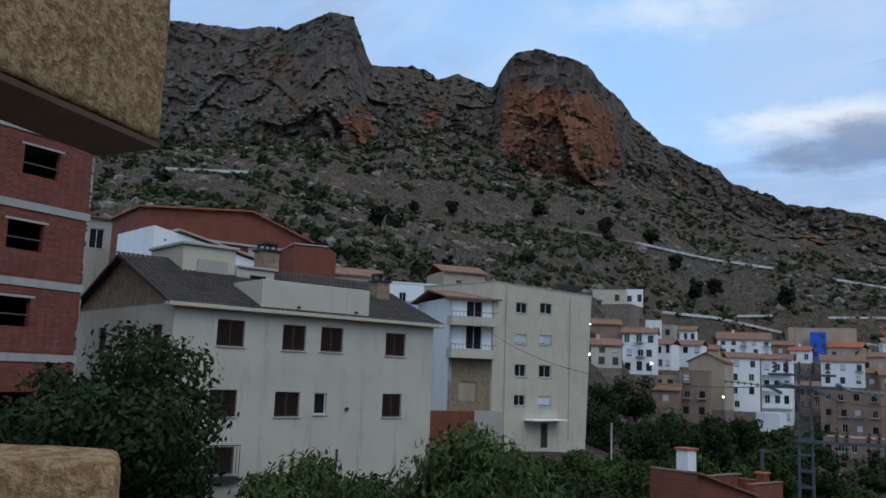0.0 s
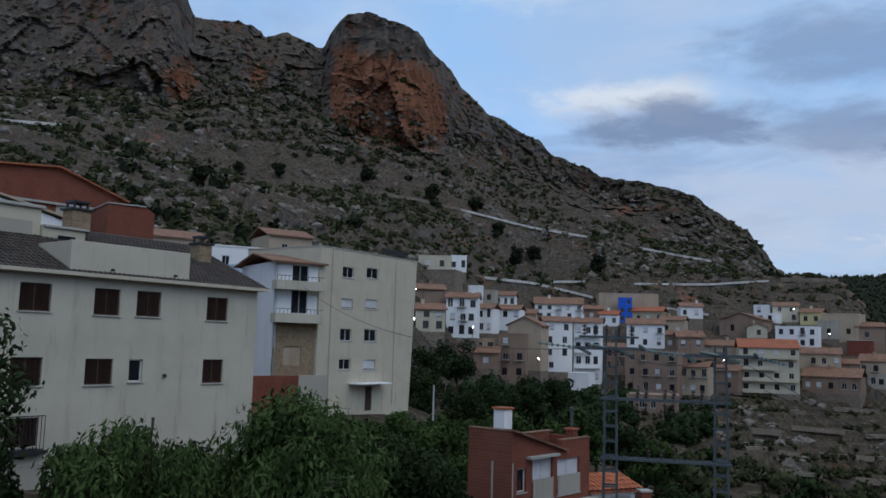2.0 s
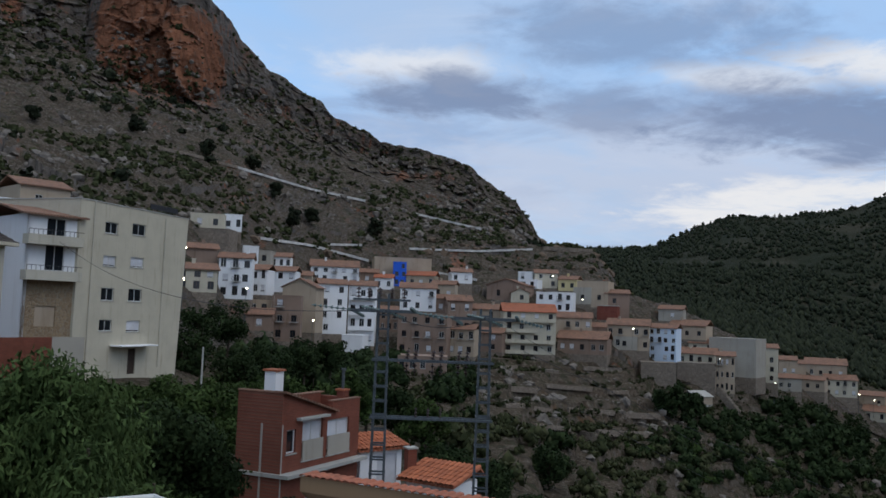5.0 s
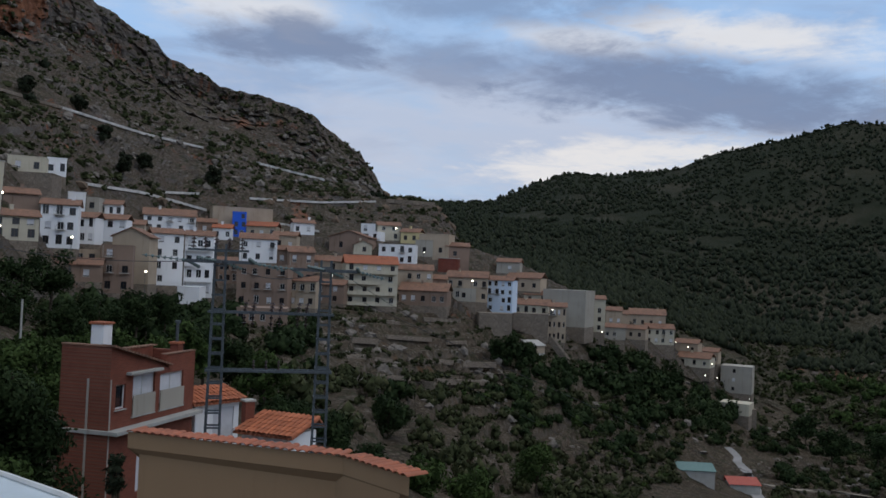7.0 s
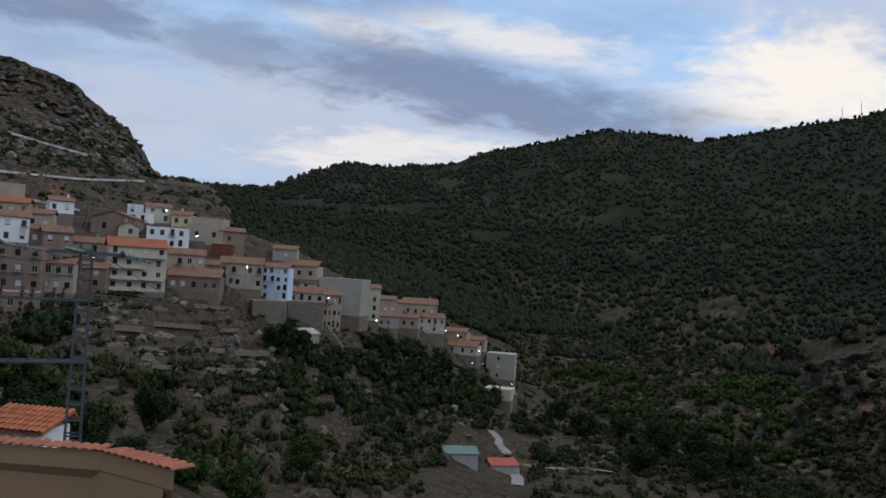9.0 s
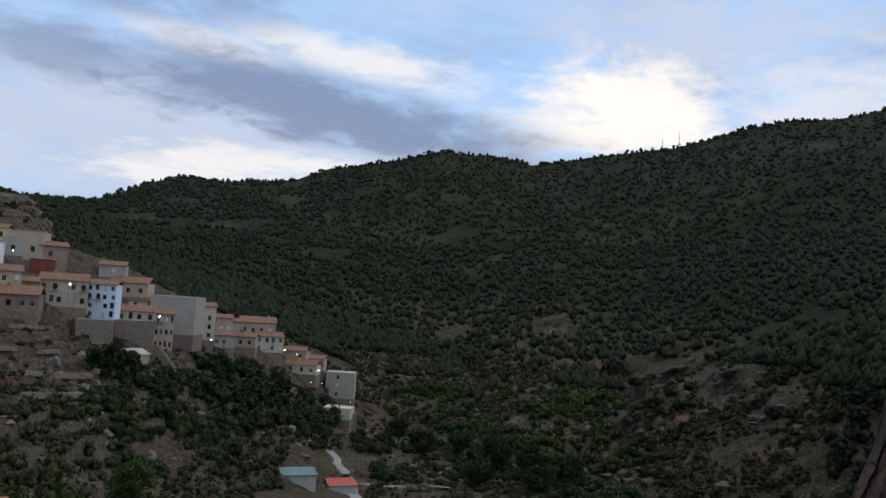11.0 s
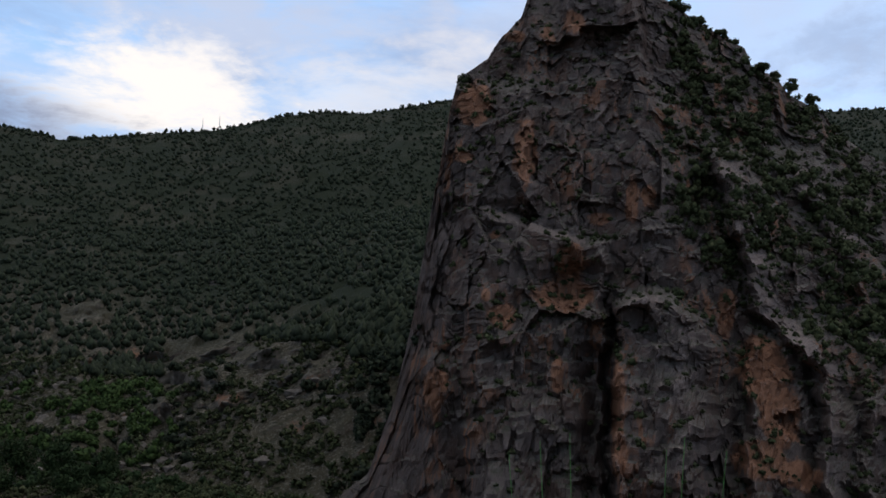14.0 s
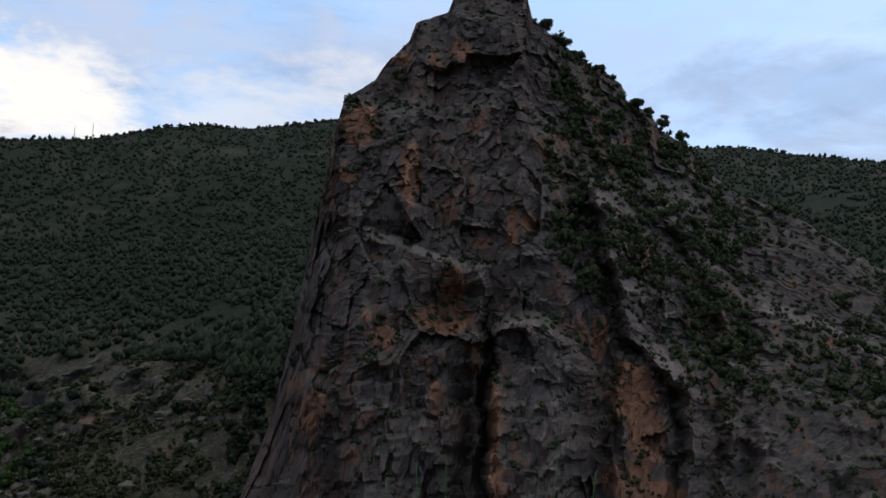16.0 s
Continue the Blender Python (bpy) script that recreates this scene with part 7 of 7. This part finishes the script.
for i, (az, r, el, rad) in enumerate(((48.5, 285, -4.0, 5.5), (50.5, 300, -4.2, 6.5), (52.3, 310, -4.9, 6.0), (54.0, 325, -6.2, 5.0), (47.0, 275, -5.0, 4.5), (41.5, 215, -3.6, 4.5), (43.0, 225, -4.2, 4.0), (49.8, 270, -6.2, 5.0),
                                      (62, 300, -8.2, 6), (64.5, 310, -8.0, 6), (67, 300, -8.2, 6.5), (69.5, 290, -8.5, 6), (72, 285, -9.2, 5.5), (60.5, 330, -7.6, 5), (66, 270, -9.8, 5.5), (70, 260, -10, 5.5))):
    tree(az, r, z_el(r, el), z_el(r, el) - rad * 2.1, rad, M_DARKLEAF, "dark green tree in the gorge below the town", 4500, 0.36, seed=80 + i, lobes=24)
# pines on the mountain and on the crag's shoulder
for i, (az, el, hh) in enumerate(((21.9, 4.9, 8.0), (16.3, 5.2, 7.0), (17.6, 5.6, 7.0), (15.1, 7.2, 6.0), (10.6, 9.6, 6.5), (6.0, 10.8, 5.5), (-4.9, 9.6, 7.0), (0.2, 10.6, 5.5), (13.6, 8.9, 6.0))):
    q = land(az, el)
    tree(az, float(np.hypot(q[0], q[1])), q[2] + hh, q[2] - 0.3, hh * 0.42, M_PINE, "dark pine on the rocky mountainside", 2200, 0.4, seed=120 + i, lobes=18)
for i, (az, el, rad) in enumerate(((107.2, 20.9, 2.0), (108.4, 19.7, 2.2), (109.3, 18.8, 1.8), (110.9, 18.0, 1.5), (113.4, 15.9, 2.0), (114.2, 15.2, 1.5), (115.1, 15.0, 1.9), (116.4, 13.8, 1.9))):
    r, z = (float(v) for v in C3(az))
    tree(az, r - 1.5, z_el(r - 1.5, el), z - 1.2, rad * 1.25, M_SCRUB, "pine standing on the crag's shoulder against the sky", 3600, 0.2, seed=140 + i, lobes=13)


def leafy_plant():
    t = thing("potted_plant", pose(*polar(105, 2.4, z=-2.7)), "green plant with broad pointed leaves in a pot", "plant")
    pot = tube([(0, 0, 0), (0, 0, 0.9)], 0.2, 20, 1.6)
    part("pot", pot, M_TILE, t)
    for i, (az, el, d, wdt) in enumerate(((99.8, -9.3, 2.3, 0.030), (101.7, -8.7, 2.4, 0.034), (107.8, -9.4, 2.3, 0.030), (108.9, -8.5, 2.4, 0.034), (111.4, -9.2, 2.3, 0.036), (97.8, -10.2, 2.4, 0.018), (104, -12.5, 2.3, 0.024))):
        tip = polar(az, d, el + 0.7)
        base = polar(105 + (az - 105) * 0.6, 2.4, z=-1.8)
        bm = bmesh.new()
        rows = []
        side = Vector((math.cos(radians(az)), -math.sin(radians(az)), 0))
        for k in range(9):
            s = k / 8
            c = Vector(base * (1 - s) + tip * s) + Vector((0, 0, 0.03 * math.sin(s * 3.1)))
            w = wdt * math.sin(min(1.0, 0.25 + s * 0.9) * math.pi) ** 0.6 + 0.0008 if k < 8 else 0.0008
            rows.append([bm.verts.new(c - side * w - t.matrix_basis.translation), bm.verts.new(c + Vector((0, 0, -0.003)) - t.matrix_basis.translation), bm.verts.new(c + side * w - t.matrix_basis.translation)])
        for a, b in zip(rows, rows[1:]):
            bm.faces.new((a[0], a[1], b[1], b[0])), bm.faces.new((a[1], a[2], b[2], b[1]))
        part("leaf", bm, M_LEAF2, t)


M_LEAF2 = plain("broad_plant_leaf", (0.09, 0.25, 0.07), 0.45, 0, 0.3, 20)
leafy_plant()

# ---- power line, roads and small things ----
def lattice_leg(parent, x, y, z0, z1, w0, w1):
    """One lattice mast: four corner angles, and battens like the rungs of a ladder."""
    post = part("mast", boxes((x - w0 / 2 - 0.1, x + w0 / 2 + 0.1, y - w0 / 2 - 0.1, y + w0 / 2 + 0.1, z0 - 0.4, z0 + 0.3)), M_CONCRETE, parent)
    for sx in (-1, 1):
        for sy in (-1, 1):
            part("corner_angle", tube([(x + sx * w0 / 2, y + sy * w0 / 2, z0), (x + sx * w1 / 2, y + sy * w1 / 2, z1)], 0.045, 4), M_STEEL, post)
    k = int((z1 - z0) / 0.52)
    for i in range(k):
        s = (i + 0.5) / k
        w = (w0 + (w1 - w0) * s) / 2
        z = z0 + (z1 - z0) * s
        part("batten", boxes((x - w, x + w, y - w - 0.05, y - w - 0.03, z - 0.032, z + 0.032), (x - w, x + w, y + w + 0.03, y + w + 0.05, z - 0.032, z + 0.032),
                             (x - w - 0.05, x - w - 0.03, y - w, y + w, z - 0.032, z + 0.032), (x + w + 0.03, x + w + 0.05, y - w, y + w, z - 0.032, z + 0.032)), M_STEEL, post)


def insulator(parent, p, q, discs=5, rad=0.09, name="insulator", mat=None):
    """A string of glass discs from p to q."""
    p, q = Vector(p), Vector(q)
    d = q - p
    pts = []
    bm = tube([p, q], 0.02, 6)
    rot = d.to_track_quat("Z", "Y").to_matrix().to_4x4()
    for i in range(discs):
        c = p + d * ((i + 0.5) / discs)
        bmesh.ops.create_cone(bm, cap_ends=True, segments=10, radius1=rad, radius2=rad * 0.4, depth=0.07, matrix=Matrix.Translation(c) @ rot)
    part(name, bm, mat or M_INSUL, parent)


M_INSUL = plain("insulator_glass", (0.16, 0.21, 0.20), 0.2, 0, 0.2)
M_INSUL2 = plain("brown_insulator", (0.035, 0.02, 0.02), 0.35, 0, 0.2)


def power_line():
    r = 32.0
    m, w = frame_from(22.75, 29.6, r, r, 0.0)
    t = thing("transmission_tower", m, "grey steel twin-mast power line tower with cross beams and insulators", "tower")
    z = lambda el: r * math.tan(radians(el))
    lattice_leg(t, 0, 0, -12.5, z(1.3), 0.62, 0.36)
    lattice_leg(t, w, 0, -13.0, z(0.5), 0.62, 0.36)
    for el, name in ((-3.1, "cross_beam"), (-6.85, "cross_beam")):
        part(name, boxes((-0.35, w + 0.35, -0.3, -0.22, z(el) - 0.04, z(el) + 0.04), (-0.35, w + 0.35, 0.22, 0.3, z(el) - 0.04, z(el) + 0.04)), M_STEEL, t)
    for x, el in ((0, 0.15), (w, -0.15)):
        arm = part("cross_arm", boxes((x - 1.25, x + 1.25, -0.24, -0.16, z(el) - 0.07, z(el) + 0.05), (x - 1.25, x + 1.25, 0.16, 0.24, z(el) - 0.07, z(el) + 0.05), (x - 0.08, x + 0.08, -1.3, 1.3, z(el) - 0.06, z(el) + 0.06)), M_STEEL, t)
        for sx in (-1.2, 0.0, 1.2):
            insulator(arm, (x + sx, -0.25, z(el)), (x + sx * 1.5 - 0.75, -1.1, z(el) + 0.12), 7, 0.07)
            insulator(arm, (x + sx, 0.25, z(el)), (x + sx * 1.3 + 0.75, 1.1, z(el) - 0.25), 7, 0.07)
    # cut-outs on the top of the first mast and on the beams
    for sx in (-0.95, -0.55, -0.15, 0.3, 0.75):
        insulator(t, (sx, -0.1, z(0.95)), (sx, -0.1, z(0.95) + 0.42), 3, 0.12, "post_insulator", M_INSUL2)
    part("top_bar", boxes((-1.15, 1.0, -0.16, -0.06, z(0.95) - 0.08, z(0.95))), M_STEEL, t)
    for i in range(3):
        for k in (0, 0.3):
            x = 0.95 + i * 0.95 + k
            insulator(t, (x, -0.26, z(-3.1) + 0.06), (x + 0.05, -0.26, z(-3.1) + 0.42), 3, 0.11, "post_insulator", M_INSUL2)
            insulator(t, (x, -0.26, z(-3.1) - 0.06), (x, -0.26, z(-3.1) - 0.5), 2, 0.09, "fuse", M_INSUL2)
        insulator(t, (1.35 + i * 0.45, -0.26, z(-6.85) + 0.06), (1.35 + i * 0.45, -0.26, z(-6.85) + 0.42), 3, 0.06, "post_insulator", M_INSUL2)
    # conductors over the gorge
    for k, (a0, r0, e0, a1, r1, e1, sag) in enumerate(((30.6, 32, -0.3, 62, 230, -12.6, 5), (32.2, 33, -2.2, 76, 150, -13.5, 3.0), (31.4, 33, -3.6, 62, 120, -14, 2.0), (23.5, 33, -0.2, 29.0, 32, -0.4, 0.3), (20.9, 31.5, 0.1, 2.0, 73.5, 3.8, 1.6))):
        p, q = polar(a0, r0, e0), polar(a1, r1, e1)
        pts = [p * (1 - s) + q * s - (0, 0, sag * 4 * s * (1 - s)) for s in np.linspace(0, 1, 28)]
        wire = part("power_cable", tube(pts, 0.011 if k < 3 else 0.014, 5), M_DARKIRON)
        tagged(wire, "thin dark overhead power cable", "cable")


def ribbon_wall(name, pts, h, t, material, label):
    """A low wall along places on the land: a road's parapet."""
    bm = bmesh.new()
    rings = []
    for i, p in enumerate(pts):
        p = Vector(p)
        d = Vector(pts[min(i + 1, len(pts) - 1)]) - Vector(pts[max(i - 1, 0)])
        n = Vector((-d.y, d.x, 0)).normalized() * t / 2
        rings.append([bm.verts.new(p + n + Vector((0, 0, -0.35))), bm.verts.new(p + n + Vector((0, 0, h))), bm.verts.new(p - n + Vector((0, 0, h))), bm.verts.new(p - n + Vector((0, 0, -0.35)))])
    for a, b in zip(rings, rings[1:]):
        for k in range(4):
            bm.faces.new((a[k], a[(k + 1) % 4], b[(k + 1) % 4], b[k]))
    bm.faces.new(rings[0]), bm.faces.new(rings[-1][::-1])
    bmesh.ops.recalc_face_normals(bm, faces=bm.faces)
    return tagged(part(name, bm, material), label, "wall", kind="structure")


def road_line(name, knots, h, t, material, label, step=0.25, smooth=5):
    k = np.array(knots, float)
    az = np.arange(k[0, 0], k[-1, 0] + 0.01, step)
    el = np.interp(az, k[:, 0], k[:, 1])
    hit = [land(a, e) for a, e in zip(az, el)]
    r = np.array([np.hypot(q[0], q[1]) for q in hit])
    r = np.convolve(np.pad(r, smooth // 2, "edge"), np.ones(smooth) / smooth, "valid") - 1.5
    pts = [polar(a, rr, e) for a, rr, e in zip(az, r, el)]
    return ribbon_wall(name, pts, h, t, material, label)


M_PARAPET = plain("whitewashed_parapet", (0.62, 0.60, 0.57), 0.9, 0, 0.35, 0.6)
M_TRACK = plain("pale_track", (0.34, 0.29, 0.23), 0.95, 0, 0.3, 0.5)
road_line("road_parapet", ((12.6, 9.15), (17.4, 8.05), (21.2, 7.45)), 0.38, 0.5, M_PARAPET, "long whitewashed parapet of the mountain road")
road_line("road_parapet", ((24.5, 6.75), (29.2, 5.85)), 0.40, 0.5, M_PARAPET, "whitewashed parapet of the upper road")
road_line("road_parapet", ((-19.8, 12.45), (-13.3, 12.8)), 0.40, 0.5, M_PARAPET, "whitewashed parapet of the road above the houses")
road_line("road_parapet", ((7.0, 10.0), (9.5, 9.7), (12.6, 9.1)), 0.6, 1.2, M_STONE2, "stone embankment of the mountain road")
road_line("road_parapet", ((14.0, 4.65), (17.4, 4.35), (19.8, 3.85), (21.6, 3.45)), 0.40, 0.5, M_PARAPET, "whitewashed parapet of the lane above the town")
road_line("road_parapet", ((18.5, 4.45), (21.0, 4.5)), 0.35, 0.5, M_PARAPET, "short whitewashed parapet above the lane")
road_line("road_parapet", ((24.2, 4.4), (28.8, 4.4), (32.6, 4.65)), 0.35, 0.5, M_PARAPET, "whitewashed parapet of the road round the spur")
road_line("road_parapet", ((25.3, 2.95), (28.9, 2.45)), 0.40, 0.5, M_PARAPET, "whitewashed parapet behind the roofs")
road_line("spur_wall", ((33.2, 4.65), (36.5, 4.55)), 1.2, 0.9, M_STONE2, "stone wall of the viewpoint on the spur")
wall_rng = random.Random(9)
for a0, a1, e in ((24.5, 38.5, -3.3), (29, 39, -4.6), (31, 40.5, -5.9), (33, 42, -7.1)):
    az = a0
    while az < a1:
        wide = wall_rng.uniform(1.2, 3.4)
        e0, de = e + wall_rng.uniform(-0.25, 0.25), wall_rng.uniform(-0.12, 0.12)
        road_line("terrace_wall", ((az, e0), (az + wide, e0 + de)), wall_rng.uniform(0.4, 0.9), 0.7, M_STONE2, "dry-stone terrace wall overgrown with scrub")
        az += wide + wall_rng.uniform(0.3, 1.6)


def track(name, knots, width, material):
    bm = bmesh.new()
    rows = []
    for az, el in knots:
        p = land(az, el)
        side = Vector((math.cos(radians(az)), -math.sin(radians(az)), 0)) * width / 2
        rows.append([bm.verts.new(Vector(p) - side + Vector((0, 0, 0.35))), bm.verts.new(Vector(p) + side + Vector((0, 0, 0.35))), bm.verts.new(Vector(p) + side - Vector((0, 0, 1.5))), bm.verts.new(Vector(p) - side - Vector((0, 0, 1.5)))])
    for a, b in zip(rows, rows[1:]):
        for k in range(4):
            bm.faces.new((a[k], a[(k + 1) % 4], b[(k + 1) % 4], b[k]))
    bmesh.ops.recalc_face_normals(bm, faces=bm.faces)
    return tagged(part(name, bm, material), kind="structure")


track("road_valley", [(56.0 + 2.5 * s - 1.2 * max(0, s - 0.7) ** 1.0 * 1.2, -10.2 - 3.4 * s) for s in np.linspace(0, 1, 14)], 3.4, plain("pale_concrete_road", (0.30, 0.29, 0.28), 0.9, 0, 0.2))
track("track_valley", [(58.6 + 5 * s, -12.2 - 0.1 * math.sin(6 * s)) for s in np.linspace(0, 1, 10)], 6.0, M_TRACK)


def hut(az0, az1, el1, el0, wall, roof, label):
    p = land((az0 + az1) / 2, el0)
    r = float(np.hypot(p[0], p[1]))
    m, w = frame_from(az0, az1, r, r * 1.01, float(p[2]))
    h = r * (math.tan(radians(el1)) - math.tan(radians(el0)))
    b = thing("hut", m, label, "hut")
    part("wall", shell(w, 5, max(h, 1.6)), wall, b)
    rf = roof_slab(w, 5, 0.3, 1.2, 0.12, 0.9)
    bmesh.ops.transform(rf, verts=rf.verts, matrix=Matrix.Translation((0, 0, max(h, 1.6))))
    part("roof", rf, roof, b)
    part("footing", boxes((0.02, w - 0.02, 0.02, 4.9, -2.5, 0)), M_CONCRETE, b)


hut(53.1, 55.3, -11.8, -12.4, M_CONCRETE, plain("teal_sheet", (0.14, 0.23, 0.215), 0.6, 0, 0.2), "long low shed with a teal sheet roof")
hut(56.2, 58.0, -12.35, -12.8, M_CONCRETE, plain("red_sheet", (0.42, 0.10, 0.07), 0.6, 0, 0.2), "small shed with a red roof by the valley road")
hut(43.2, 44.2, -4.7, -5.2, M_SAND, M_CONCRETE, "small white shed on the slope under the town")

# the outdoor stair under the sandy house
pa, pb = polar(44.6, 242, -3.9), polar(45.75, 238, -5.3)
st = thing("outdoor_stair", pose(*pa), "pale concrete stair running down from the houses", "stairs")
for s in np.linspace(0, 1, 16, endpoint=False):
    q = (pb - pa) * s
    part("step", boxes((q[0] - 0.5, q[0] + 0.5, q[1] - 0.8, q[1] + 0.8, q[2] - 1.6, q[2])), M_STONE2, st)


def lamp_mat():
    k = Mat("lamp_glow", 0.4)
    k.b.inputs["Emission Color"].default_value = (1.0, 0.86, 0.62, 1)
    k.b.inputs["Emission Strength"].default_value = 14.0
    return k.color((0.9, 0.85, 0.75))


M_LAMP = lamp_mat()
for az, el, r in ((9.65, 3.75, 150), (9.6, 1.75, 120), (13.6, 1.3, 140), (18.0, -0.65, 165), (35.9, 1.4, 232), (44.6, -2.1, 235), (47.9, -3.4, 245), (52.6, -3.8, 300), (53.4, -4.05, 300), (54.5, -5.8, 320), (55.2, -5.85, 325), (57.2, -7.0, 340), (54.9, -5.0, 315), (29.8, -0.4, 190), (33.9, 2.9, 250), (39.2, -0.4, 225)):
    q = land(az, el - 1.2)
    rr = float(np.hypot(q[0], q[1])) if q is not None else r
    rr = min(rr, r)
    top = polar(az, rr, el)
    l = thing("street_lamp", pose(*top), "lit street lamp among the houses", "street lamp", "street lamps of the town")
    part("post", tube([(0, 0.35, -5.5), (0, 0.35, 0.1), (0, 0.1, 0.16)], 0.06, 6), M_STEEL, l)
    b = bmesh.new()
    bmesh.ops.create_icosphere(b, subdivisions=2, radius=0.15)
    part("bulb", b, M_LAMP, l)

for az, el in ((76.75, 11.55), (77.8, 11.85)):
    q = polar(az, 1148, el)
    t = thing("radio_mast", pose(*q), "thin radio mast on the wooded ridge", "mast")
    part("lattice", tube([(0, 0, -22), (0, 0, 0)], 0.65, 6, 0.6), M_FRAME, t)
    part("aerial", tube([(0, 0, 0), (0, 0, 3)], 0.2, 5), M_FRAME, t)
# a wooden pole among the trees
q = polar(11.1, 72, -2.6)
pole = thing("utility_pole", pose(q[0], q[1], q[2] - 7), "bare grey wooden pole among the trees", "pole")
part("shaft", tube([(0, 0, 0), (0, 0, 7)], 0.09, 8, 0.8), M_CONCRETE, pole)
power_line()
